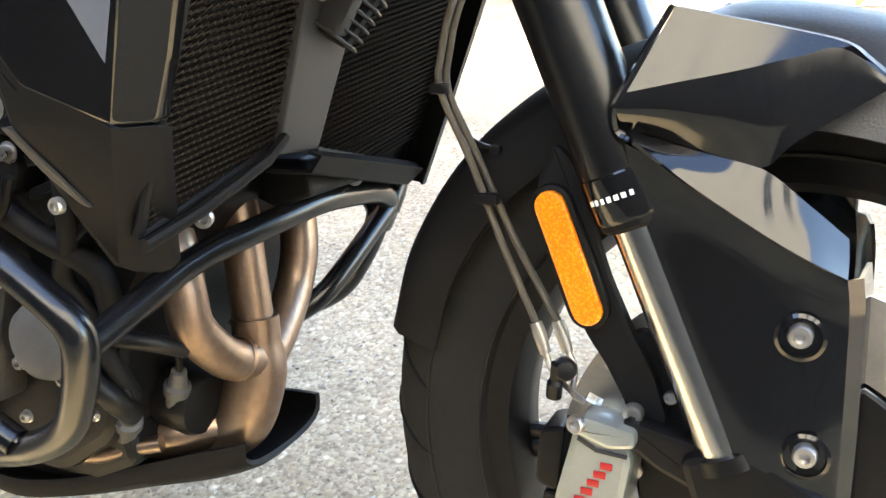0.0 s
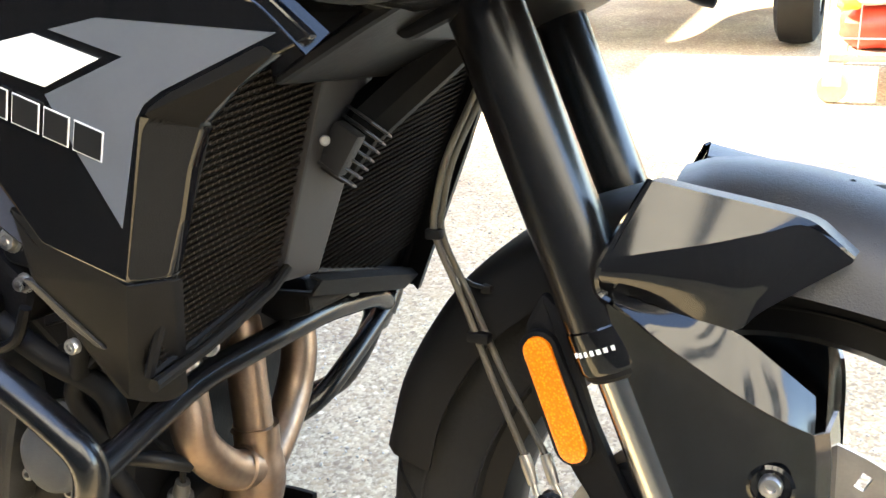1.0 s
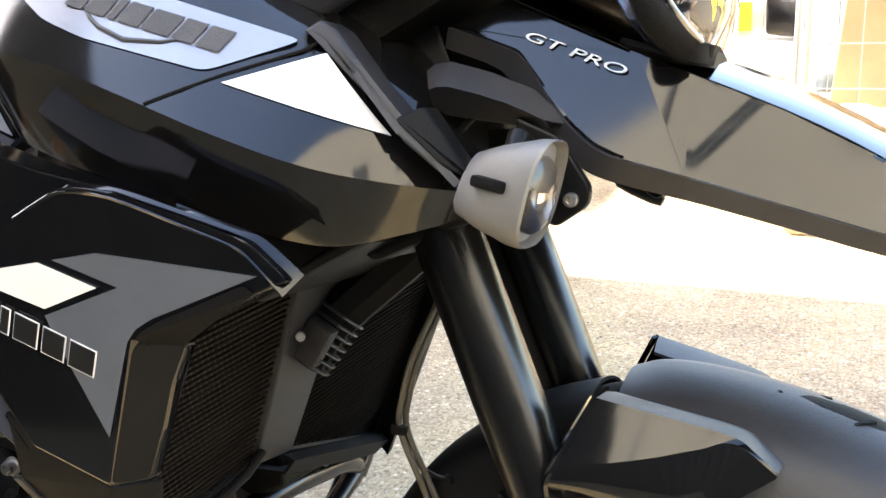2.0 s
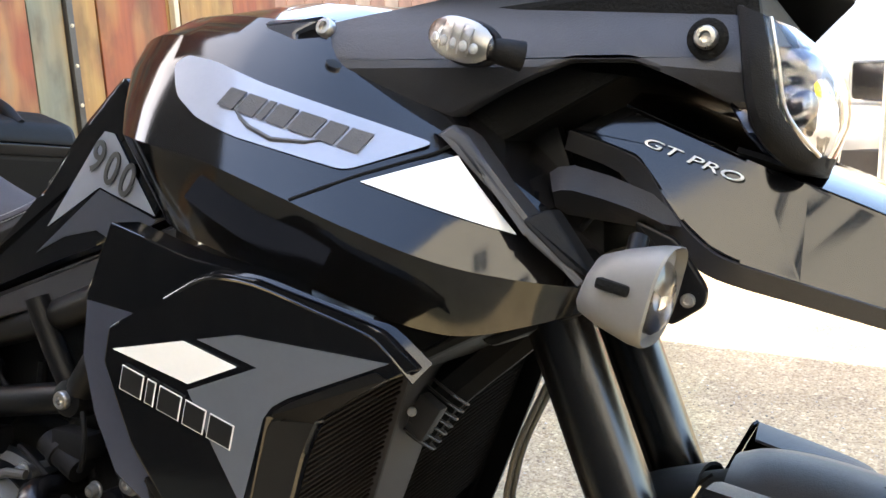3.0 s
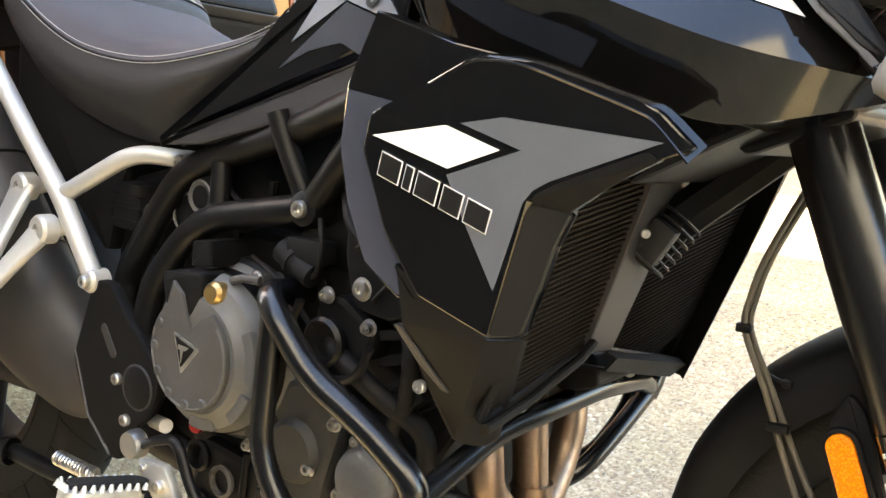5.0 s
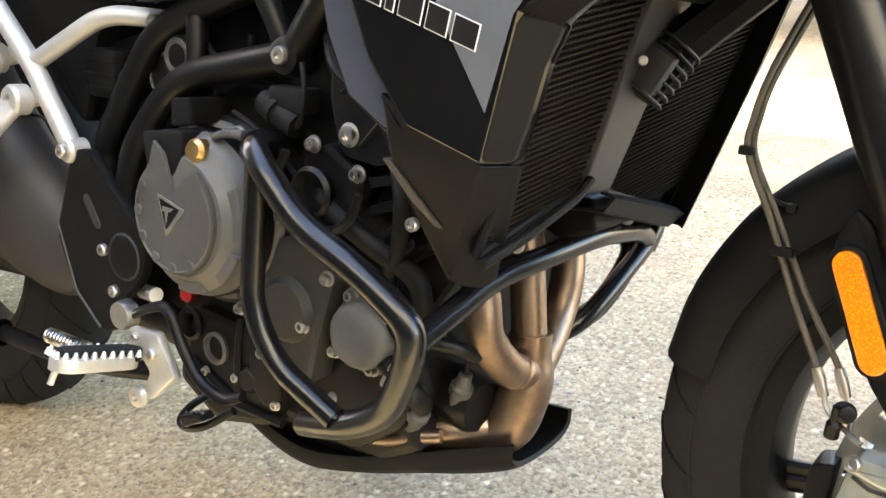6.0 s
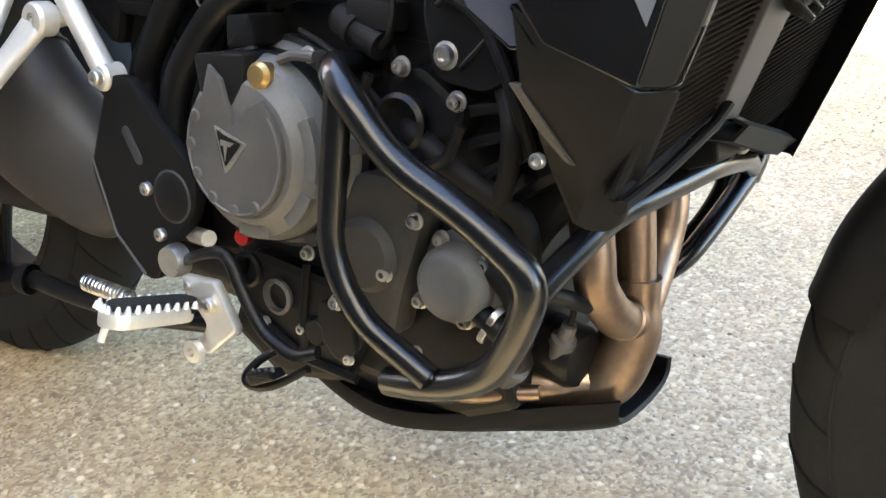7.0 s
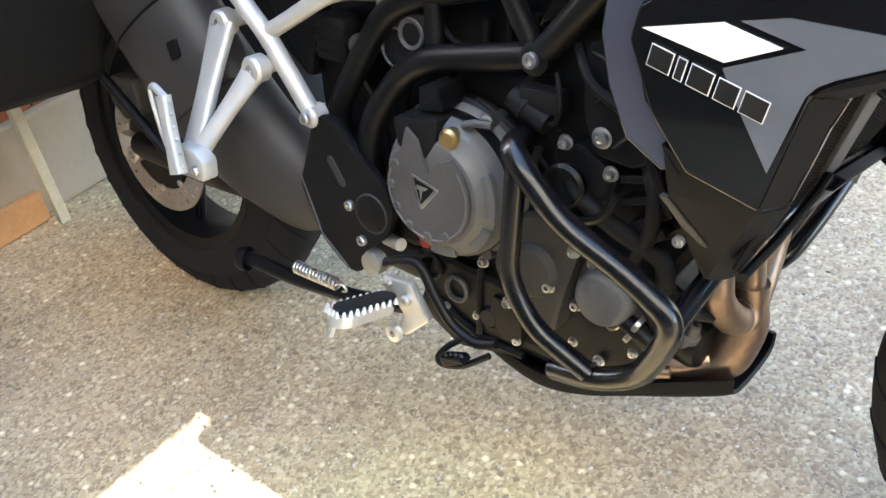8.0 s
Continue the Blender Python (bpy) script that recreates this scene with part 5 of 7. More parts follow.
def fog_lamp(s):
    """Auxiliary lamp: a cast shroud that widens to the front round a lens, on a bracket."""
    c = Vector((0.655, 0.222 * s, 0.803))
    ax = Vector((0.93, 0.1 * s, -0.1)).normalized()
    side = Vector((-ax.y, ax.x, 0)).normalized()
    lift = ax.cross(side) * (1 if ax.cross(side).z > 0 else -1)

    def ring_at(d, hh, hw, drop=0.0):
        out = []
        for k in range(24):
            a = 2 * math.pi * k / 24
            ca, sa = math.cos(a), math.sin(a)
            out.append(c + ax * (d + 0.006 * sa) + side * (math.copysign(abs(ca) ** 0.62, ca) * hw) + lift * (math.copysign(abs(sa) ** 0.8, sa) * hh - drop))
        return out

    secs = [ring_at(-0.045, 0.0016, 0.0016), ring_at(-0.045, 0.0165, 0.0135), ring_at(-0.0415, 0.0225, 0.0185), ring_at(-0.024, 0.0295, 0.0235), ring_at(-0.0064, 0.0345, 0.0264), ring_at(0, 0.0362, 0.028), ring_at(0.0096, 0.0372, 0.0284), ring_at(0.0112, 0.0364, 0.0268), ring_at(0.0032, 0.0344, 0.0248), ring_at(0.0016, 0.0016, 0.0016)]
    secs = [[c + (p - c) * 0.93 for p in r] for r in secs]
    body = skin([r + r[:1] for r in secs], 0, 1)
    f = part("fog_lamp", body, M_LAMPS if s < 0 else M_FRAME, bike, "silver cast fog lamp shroud with a round lens" if s < 0 else "black fog lamp with a round lens", sharp=45)
    part("lens", lathe([(0, 0.014), (0.013, 0.013), (0.022, 0.01), (0.0255, 0.006), (0.0255, 0.003), (0, 0.003)], c, ax, 28), M_LENS2, f)
    part("bulb_reflector", lathe([(0.024, 0.005), (0.015, 0.002), (0.006, 0.0005), (0, 0.0)], c + ax * 0.002, ax, 24), M_MIRRORY, f)
    part("shroud_slot", box((-0.012, -0.004, -0.0038), (0.012, 0.005, 0.0038), 0.0025, turn=Matrix.Translation(c + Vector((-0.018, 0.0212 * s, 0.005))) @ Matrix.Rotation(radians(10), 4, "Y") @ Matrix.Rotation(radians(9 * s), 4, "Z")), M_CORE, f)
    part("lamp_bracket", slab(fillet([(0.63, 0.85), (0.66, 0.838), (0.683, 0.806), (0.682, 0.794), (0.66, 0.778), (0.64, 0.79)], 0.005), 0.172 * s, 0.181 * s, 0.002), M_FRAME, f)
    bolt(f, (0.671, 0.181 * s, 0.797), 0.005, axis=(0, s, 0))
    part("lamp_mount", tube([(0.64, 0.21 * s, 0.825), (0.64, 0.2 * s, 0.838)], 0.007, 12), M_FRAME, f)
    part("lamp_wire", tube(catmull([(0.605, 0.205 * s, 0.80), (0.59, 0.19 * s, 0.815), (0.588, 0.17 * s, 0.84), (0.6, 0.15 * s, 0.86)], 5), 0.0028, 8), M_FRAME, f)
    return f


fog_lamp(-1)
fog_lamp(1)

# engine: dark crankcase, clutch cover, alternator and pump covers
eng = part("engine", slab(fillet([(-0.14, 0.5), (-0.06, 0.6), (0.05, 0.6), (0.12, 0.57), (0.2, 0.6), (0.27, 0.56), (0.29, 0.49), (0.23, 0.4), (0.21, 0.27), (0.14, 0.22), (-0.06, 0.24), (-0.13, 0.3), (-0.16, 0.4)], 0.02), -0.135, 0.14, 0.012), M_DARK, bike, "black three-cylinder engine with graphite covers")
part("cylinder_block", slab(fillet([(0.02, 0.58), (0.1, 0.68), (0.24, 0.66), (0.29, 0.56), (0.28, 0.49), (0.2, 0.44)], 0.012), -0.155, 0.15, 0.01), M_DARK, eng)
part("cam_cover", slab(fillet([(0.05, 0.66), (0.09, 0.735), (0.2, 0.75), (0.26, 0.69), (0.24, 0.65)], 0.012), -0.15, 0.15, 0.01), M_DARK, eng)

CL = Vector((-0.047, 0, 0.463))
clutch = part("clutch_cover", lathe([(0.1, 0.0), (0.1, 0.02), (0.096, 0.026), (0.092, 0.028), (0.09, 0.05), (0.083, 0.062), (0.072, 0.067), (0.067, 0.073), (0.064, 0.075), (0.0, 0.075)], (CL.x + 0.006, -0.142, CL.z), (0, -1, 0), 72), M_GREY, eng, "graphite grey clutch cover with a triangular badge")
for a in (-62, -40, 8, 62, 128):
    a = radians(a)
    lug = part("cover_lug", lathe([(0.0, 0.03), (0.008, 0.03), (0.0095, 0.015), (0.0095, 0.0)], (CL.x + 0.006 + math.cos(a) * 0.097, -0.142, CL.z + math.sin(a) * 0.097), (0, -1, 0), 14), M_GREY2, clutch)
part("cover_band", lathe([(0.0905, 0.028), (0.0935, 0.029), (0.0925, 0.044), (0.0885, 0.045), (0.0885, 0.028), (0.0905, 0.028)], (CL.x + 0.006, -0.142, CL.z), (0, -1, 0), 72), M_DARK, clutch)
for a0, a1 in ((-52, -22), (-12, 30), (-100, -72)):
    arc = [radians(a0 + (a1 - a0) * k / 8) for k in range(9)]
    pad = [(CL.x + 0.006 + math.cos(a) * 0.0855, CL.z + math.sin(a) * 0.0855) for a in arc] + [(CL.x + 0.006 + math.cos(a) * 0.07, CL.z + math.sin(a) * 0.07) for a in arc[::-1]]
    part("cover_pad", slab(fillet(pad, 0.003, 2), -0.2095, -0.19, 0.003), M_GREY, clutch)
face = [(math.cos(radians(a)) * 0.063, math.sin(radians(a)) * 0.063) for a in range(128, 128 + 296, 8)] + [(0.018, 0.044), (0.0, 0.026), (-0.014, 0.066), (-0.03, 0.078)]
part("cover_plate", slab([(CL.x + x, CL.z + z) for x, z in face], -0.2225, -0.214, 0.0015), M_GREY2, clutch)
BAD = [(-0.070, 0.486), (-0.027, 0.473), (-0.056, 0.440)]
part("badge", slab(fillet(BAD, 0.003), -0.2238, -0.22, 0.0008), M_BOLT, clutch, "triangular silver-edged badge")
part("badge_field", slab(fillet([(-0.0655, 0.481), (-0.034, 0.4725), (-0.055, 0.448)], 0.002), -0.2246, -0.222, 0), M_CORE, clutch)
part("badge_mark", slab([(-0.06, 0.4735), (-0.042, 0.4725), (-0.048, 0.468), (-0.051, 0.4685), (-0.0545, 0.453), (-0.056, 0.468), (-0.06, 0.468)], -0.2252, -0.223, 0), M_BOLT, clutch)
for a in range(150, 330, 30):
    a = radians(a)
    part("plate_notch", lathe([(0, 0.0022), (0.005, 0.002), (0.0065, 0.0)], (CL.x + math.cos(a) * 0.056, -0.2225, CL.z + math.sin(a) * 0.056), (0, -1, 0), 14), M_GREY2, clutch)
part("plate_rim", tube([(CL.x + math.cos(radians(a)) * 0.0595, -0.2228, CL.z + math.sin(radians(a)) * 0.0595) for a in range(160, 405, 5)], 0.0013, 6), M_GREY, clutch)
part("clutch_arm_cover", slab(fillet([(-0.102, 0.548), (-0.035, 0.556), (-0.035, 0.53), (-0.052, 0.503), (-0.095, 0.512)], 0.006), -0.218, -0.17, 0.004), M_MATTE, eng)
part("oil_cap", lathe([(0.0, 0.03), (0.009, 0.029), (0.0125, 0.024), (0.0125, 0.004), (0.015, 0.002), (0.015, 0.0), (0, 0)], (-0.024, -0.19, 0.534), (0.15, -1, 0.1), 20), M_BRASS, eng, "brass-coloured oil filler cap")
part("cable_bracket", slab(fillet([(-0.075, 0.585), (-0.045, 0.588), (-0.04, 0.56), (-0.075, 0.555)], 0.004), -0.2, -0.15, 0.003), M_DARK, eng)
part("cable_arm", tube([(0.025, -0.19, 0.556), (0.004, -0.195, 0.556), (-0.012, -0.195, 0.55)], 0.005, 10), M_GREY2, eng)
part("belt_band", lathe([(0.102, 0), (0.105, 0.004), (0.105, 0.018), (0.1, 0.022), (0.09, 0.022), (0.09, 0), (0.102, 0)], (CL.x + 0.006, -0.14, CL.z), (0, -1, 0), 64), M_DARK, clutch)
mid = part("alternator_cover", slab(fillet([(0.01, 0.37), (0.03, 0.43), (0.06, 0.455), (0.12, 0.455), (0.135, 0.42), (0.115, 0.35), (0.105, 0.295), (0.06, 0.305), (0.025, 0.33)], 0.014), -0.168, -0.13, 0.008), M_GREY3, eng, "dark graphite crankcase cover")
part("cover_boss", lathe([(0.0, 0.012), (0.03, 0.011), (0.036, 0.004), (0.038, 0.0)], (0.07, -0.166, 0.375), (0, -1, 0), 40), M_GREY3, mid)
wp = part("water_pump_cover", lathe([(0.046, 0), (0.046, 0.007), (0.038, 0.01), (0.036, 0.024), (0.033, 0.031), (0.027, 0.0355), (0.014, 0.0375), (0, 0.038)], (0.164, -0.138, 0.367), (0, -1, 0), 48), M_GREY, eng, "round graphite pump cover")
for x, z in ((0.128, 0.421), (0.096, 0.363), (0.038, 0.319), (0.122, 0.28)):
    bolt(mid, (x, -0.17, z), 0.0065, h=0.008, flange=0.0085)
for x, z in ((0.144, 0.403), (0.192, 0.389), (0.124, 0.338), (0.175, 0.331)):
    bolt(wp, (x, -0.15, z), 0.0065, h=0.009, flange=0.0085)
for x, y, z in ((-0.008, -0.16, 0.357), (0.03, -0.163, 0.446), (0.03, -0.163, 0.51), (-0.061, -0.19, 0.572), (-0.078, -0.2, 0.543), (-0.118, -0.175, 0.49), (0.01, -0.18, 0.556), (0.154, -0.14, 0.263), (0.184, -0.15, 0.451), (0.02, -0.163, 0.402), (0.032, -0.163, 0.408), (-0.088, -0.205, 0.492)):
    bolt(eng, (x, y, z), 0.006, h=0.008, flange=0.008)
for x, y, z in ((0.022, -0.16, 0.435), (-0.012, -0.155, 0.381), (0.196, -0.15, 0.441), (0.04, -0.152, 0.252), (0.123, -0.152, 0.285), (0.203, -0.15, 0.301), (-0.023, -0.153, 0.268), (0.149, -0.15, 0.257), (-0.075, -0.152, 0.262)):
    bolt(eng, (x, y, z), 0.0052, h=0.006, flange=0.0065)
part("gearbox", slab(fillet([(-0.34, 0.62), (-0.2, 0.66), (-0.1, 0.6), (-0.09, 0.36), (-0.16, 0.3), (-0.27, 0.33), (-0.33, 0.45)], 0.02), -0.11, 0.12, 0.01), M_DARK, eng)
part("starter_housing", lathe([(0, 0.03), (0.022, 0.03), (0.027, 0.024), (0.029, 0.0), (0, 0)], (-0.13, -0.115, 0.625), (0, -1, 0), 28), M_MATTE, eng)
part("starter_rim", lathe([(0.014, 0.031), (0.019, 0.033), (0.021, 0.031)], (-0.13, -0.115, 0.625), (0, -1, 0), 28), M_GREY2, eng)
part("gearbox_rib", tube([(-0.3, -0.112, 0.6), (-0.22, -0.114, 0.5), (-0.2, -0.114, 0.4)], 0.006, 8), M_DARK, eng)
part("gearbox_hose", tube(catmull([(-0.12, -0.13, 0.6), (-0.15, -0.135, 0.55), (-0.15, -0.135, 0.48), (-0.12, -0.13, 0.42)], 6), 0.007, 10), M_MATTE, eng)
bolt(eng, (0.16, -0.18, 0.571), 0.0095, h=0.008, flange=0.0122, name="frame_bolt")
for x, z in ((0.119, 0.558), (0.176, 0.536)):
    bolt(eng, (x, -0.185, z), 0.0065, h=0.009, flange=0.009)
# engine mount plate and clutter between engine and side panel
mount = part("engine_mount", slab(fillet([(0.135, 0.665), (0.2, 0.70), (0.245, 0.63), (0.235, 0.57), (0.2, 0.545), (0.15, 0.55), (0.135, 0.6)], 0.012), -0.182, -0.165, 0.003), M_DARK, bike)
part("mount_rib", tube(bend([(0.145, -0.183, 0.66), (0.165, -0.183, 0.655), (0.17, -0.183, 0.63), (0.16, -0.183, 0.612)], 0.012), 0.0035, 8), M_DARK, mount)
part("mount_rib", tube([(0.2, -0.183, 0.68), (0.225, -0.183, 0.61), (0.215, -0.183, 0.56)], 0.003, 8), M_DARK, mount)
for pts in (((0.15, 0.61), (0.205, 0.652), (0.235, 0.61)), ((0.175, 0.562), (0.21, 0.6), (0.238, 0.585))):
    part("mount_rib", tube([(x, -0.1825, z) for x, z in pts], 0.0028, 8), M_DARK, mount)
part("mount_recess", slab(fillet([(0.163, 0.665), (0.197, 0.682), (0.205, 0.662), (0.17, 0.642)], 0.006), -0.1845, -0.178, 0.002), M_FRAME, mount)
part("ignition_coil", tube([(0.045, -0.178, 0.592), (0.095, -0.182, 0.572)], 0.014, 18), M_MATTE, eng)
part("coil_collar", tube([(0.062, -0.179, 0.586), (0.068, -0.18, 0.583)], 0.0165, 18), M_MATTE, eng)
part("wire", tube(catmull([(0.095, -0.185, 0.572), (0.115, -0.2, 0.585), (0.118, -0.2, 0.61), (0.11, -0.195, 0.635)], 6), 0.0028, 8), M_MATTE, eng)
part("wire", tube(catmull([(-0.01, -0.17, 0.575), (0.03, -0.18, 0.565), (0.07, -0.185, 0.545), (0.1, -0.19, 0.525)], 6), 0.003, 8), M_MATTE, eng)
part("housing_rim", tube(catmull([(0.095, -0.2, 0.55), (0.085, -0.2, 0.52), (0.1, -0.2, 0.492), (0.14, -0.2, 0.478), (0.175, -0.2, 0.49), (0.19, -0.2, 0.52)], 6), 0.005, 8), M_DARK, eng)
part("housing_port", lathe([(0.022, 0.0), (0.026, 0.012), (0.022, 0.016), (0.017, 0.004), (0.0, 0.002)], (0.125, -0.184, 0.512), (0, -1, 0), 28), M_DARK, eng)
for k in range(4):
    part("cylinder_fin", slab(fillet([(0.17 + 0.012 * k, 0.53 - 0.025 * k), (0.235, 0.545 - 0.02 * k), (0.24, 0.536 - 0.02 * k), (0.17 + 0.012 * k, 0.52 - 0.025 * k)], 0.003), -0.176, -0.14, 0.002), M_DARK, eng)
part("breather_hose", tube(catmull([(0.2, -0.16, 0.56), (0.225, -0.18, 0.52), (0.22, -0.175, 0.47), (0.2, -0.165, 0.43), (0.215, -0.15, 0.39)], 6), 0.009, 12), M_MATTE, eng)
part("pump_elbow", tube(catmull([(0.185, -0.15, 0.345), (0.21, -0.155, 0.335), (0.225, -0.145, 0.315), (0.222, -0.125, 0.295)], 6), 0.011, 14), M_DARK, eng)
for x, z in ((0.205, 0.345), (0.197, 0.33)):
    part("hose_clamp", lathe([(0.0115, 0), (0.0128, 0.001), (0.0128, 0.006), (0.0115, 0.007), (0.0115, 0)], (x, -0.153, z), (1, 0, -0.5), 18), M_BOLT, eng)
part("crankcase_rib", tube([(-0.1, -0.152, 0.27), (-0.02, -0.153, 0.235), (0.05, -0.152, 0.232)], 0.005, 8), M_DARK, eng)
part("crankcase_rib", tube([(-0.02, -0.15, 0.34), (-0.022, -0.153, 0.29), (-0.02, -0.153, 0.24)], 0.0045, 8), M_DARK, eng)
part("crankcase_boss", lathe([(0, 0.008), (0.012, 0.008), (0.016, 0.004), (0.017, 0)], (-0.005, -0.148, 0.27), (0, -1, 0), 22), M_DARK, eng)
part("crankcase_hatch", slab(fillet([(0.0, 0.31), (0.045, 0.3), (0.05, 0.26), (0.025, 0.245), (-0.002, 0.27)], 0.008), -0.155, -0.145, 0.003), M_DARK, eng)
part("coolant_housing", slab(fillet([(0.1, 0.545), (0.135, 0.562), (0.185, 0.53), (0.175, 0.5), (0.13, 0.49), (0.105, 0.51)], 0.01), -0.184, -0.14, 0.008), M_DARK, eng)
part("coolant_pipe", tube(catmull([(0.11, -0.165, 0.52), (0.14, -0.185, 0.5), (0.19, -0.18, 0.47), (0.23, -0.16, 0.44), (0.235, -0.15, 0.40)], 6), 0.011, 12), M_MATTE, eng)
part("coolant_pipe", tube(catmull([(0.19, -0.15, 0.39), (0.215, -0.15, 0.37), (0.225, -0.14, 0.34), (0.22, -0.12, 0.31)], 6), 0.009, 12), M_MATTE, eng)
part("wiring_loom", tube(catmull([(0.12, -0.17, 0.66), (0.15, -0.19, 0.63), (0.2, -0.19, 0.60), (0.23, -0.19, 0.55), (0.24, -0.17, 0.5)], 6), 0.006, 10), M_MATTE, bike)
part("connector", box((0.06, -0.19, 0.585), (0.11, -0.165, 0.61), 0.004), M_MATTE, bike)
part("oil_filter", lathe([(0, 0.045), (0.028, 0.043), (0.032, 0.036), (0.032, 0)], (0.215, -0.06, 0.29), (1, -0.15, -0.1), 28), M_DARK, eng)
part("drain_hose", tube(catmull([(0.13, -0.12, 0.232), (0.17, -0.118, 0.24), (0.2, -0.112, 0.25), (0.23, -0.1, 0.256)], 6), 0.008, 18), M_HEADER, eng)
part("red_plug", lathe([(0, 0.012), (0.008, 0.011), (0.0095, 0.008), (0.0095, 0)], (-0.114, -0.142, 0.348), (0.3, -1, 0), 18), M_RED, eng)

# exhaust: three pipes into a collector, link pipe and silencer
ex = part("exhaust_collector", tube(catmull([(0.283, -0.02, 0.365), (0.284, -0.02, 0.33), (0.28, -0.025, 0.29), (0.265, -0.03, 0.255), (0.22, -0.035, 0.238), (0.1, -0.04, 0.225)], 6), [0.023] * 5 + [0.024, 0.026, 0.028, 0.029, 0.03, 0.03, 0.03] + [0.03] * 19, 24), M_HEADER, bike, "heat-tinted steel exhaust collector")
for path in (((0.235, -0.085, 0.475), (0.26, -0.098, 0.45), (0.272, -0.104, 0.41), (0.277, -0.1, 0.375), (0.285, -0.07, 0.34), (0.287, -0.035, 0.325)),
             ((0.24, 0.0, 0.49), (0.262, -0.01, 0.465), (0.273, -0.018, 0.42), (0.279, -0.02, 0.38), (0.283, -0.02, 0.345)),
             ((0.24, 0.09, 0.485), (0.26, 0.086, 0.46), (0.27, 0.08, 0.41), (0.272, 0.065, 0.37), (0.277, 0.03, 0.335), (0.28, -0.005, 0.31))):
    p = part("header_pipe", tube(catmull(path, 8), 0.0195, 22), M_HEADER, bike, "bronze heat-tinted header pipe")
    part("pipe_flange", lathe([(0.02, 0), (0.028, 0), (0.028, 0.008), (0.02, 0.01), (0.02, 0)], Vector(path[0]) + Vector((0.004, 0, -0.004)), (0.6, 0, -0.6), 20), M_DARK, p)
part("weld_ring", lathe([(0.0195, -0.002), (0.0225, 0), (0.0195, 0.002)], (0.28, -0.02, 0.36), (0.1, 0, -1), 26), M_HEADER, ex)
part("weld_ring", lathe([(0.0195, -0.002), (0.0222, 0), (0.0195, 0.002)], (0.2862, -0.052, 0.333), (0.04, 0.9, -0.42), 26), M_HEADER, ex)
for x, y, z, ax in ((0.2, -0.112, 0.262, (0.5, -0.35, 0.75)), (0.235, -0.085, 0.285, (0.35, -0.2, 0.9))):
    sens = part("lambda_sensor", lathe([(0, 0), (0.009, 0.0), (0.009, 0.022), (0.0125, 0.023), (0.0125, 0.032), (0.0085, 0.034), (0.007, 0.05), (0.0, 0.051)], (x, y, z), ax, 14), M_GREY2, ex)
    e = Vector((x, y, z)) + Vector(ax).normalized() * 0.05
    part("wire", tube(catmull([e, e + Vector((0.004, -0.006, 0.02)), e + Vector((-0.012, -0.012, 0.04)), e + Vector((-0.03, -0.01, 0.05))], 6), 0.0032, 8), M_MATTE, sens)
part("water_pipe", tube(catmull([(0.2, -0.15, 0.385), (0.235, -0.15, 0.378), (0.262, -0.135, 0.372), (0.275, -0.11, 0.36)], 6), 0.008, 14), M_DARK, eng)
part("link_pipe", tube(catmull([(0.27, -0.03, 0.257), (0.23, -0.06, 0.25), (0.2, -0.075, 0.247)], 5), 0.02, 18), M_HEADER, ex)
part("pipe_heat_shield", slab(fillet([(0.25, 0.505), (0.3, 0.535), (0.31, 0.52), (0.265, 0.485)], 0.005), -0.12, -0.02, 0.004), M_MATTE, bike)
part("radiator_stay", tube([(0.3, -0.19, 0.47), (0.335, -0.1, 0.515)], 0.009, 12), M_MATTE, bike)
bolt(bike, (0.321, -0.131, 0.486), 0.008, axis=(0.5, -1, 0), name="stay_bolt")
P_SIL = Vector((0.82, 0, 0.57))


def sil_ring(c, h, w, n=32):
    c = Vector(c)
    return [c + P_SIL * (math.copysign(abs(math.cos(a)) ** 0.8, math.cos(a)) * h) + Vector((0, math.copysign(abs(math.sin(a)) ** 0.8, math.sin(a)) * w, 0)) for a in (2 * math.pi * k / n for k in range(n))]


SIL = [((-0.295, -0.15, 0.318), 0.02, 0.015), ((-0.3, -0.15, 0.322), 0.036, 0.026), ((-0.318, -0.152, 0.337), 0.058, 0.036), ((-0.352, -0.154, 0.362), 0.08, 0.044), ((-0.4, -0.157, 0.392), 0.096, 0.05), ((-0.46, -0.16, 0.432), 0.103, 0.054), ((-0.54, -0.165, 0.51), 0.107, 0.056), ((-0.64, -0.17, 0.63), 0.108, 0.056), ((-0.73, -0.178, 0.74), 0.1, 0.05)]
rings = [sil_ring(*r) for r in SIL]
bm = skin([[r[k] for r in rings] for k in range(32)] + [[r[0] for r in rings]], 0, 3)
sil = part("silencer", bm, M_MUFF, bike, "dark ceramic-coated silencer", sharp=50)
part("silencer_cap", skin([sil_ring((-0.295, -0.15, 0.318), h, h * 0.75) for h in (0.02, 0.0005)], 0, 1), M_MUFF, sil)
part("silencer_seam", tube(sil_ring((-0.5, -0.1625, 0.47), 0.1065, 0.0565, 48), 0.0016, 6, closed=True), M_FRAME, sil)
part("silencer_seam", tube(sil_ring((-0.6, -0.168, 0.582), 0.109, 0.0575, 48), 0.0022, 6, closed=True), M_FRAME, sil)
part("silencer_slot", slab(fillet([(-0.525, 0.566), (-0.508, 0.574), (-0.5, 0.55), (-0.517, 0.54)], 0.004), -0.224, -0.19, 0.002), M_CORE, sil)
part("exhaust_link", tube(catmull([(0.1, -0.04, 0.225), (-0.05, -0.05, 0.235), (-0.2, -0.1, 0.28), (-0.3, -0.13, 0.32)], 6), 0.024, 16), M_MUFF, bike)

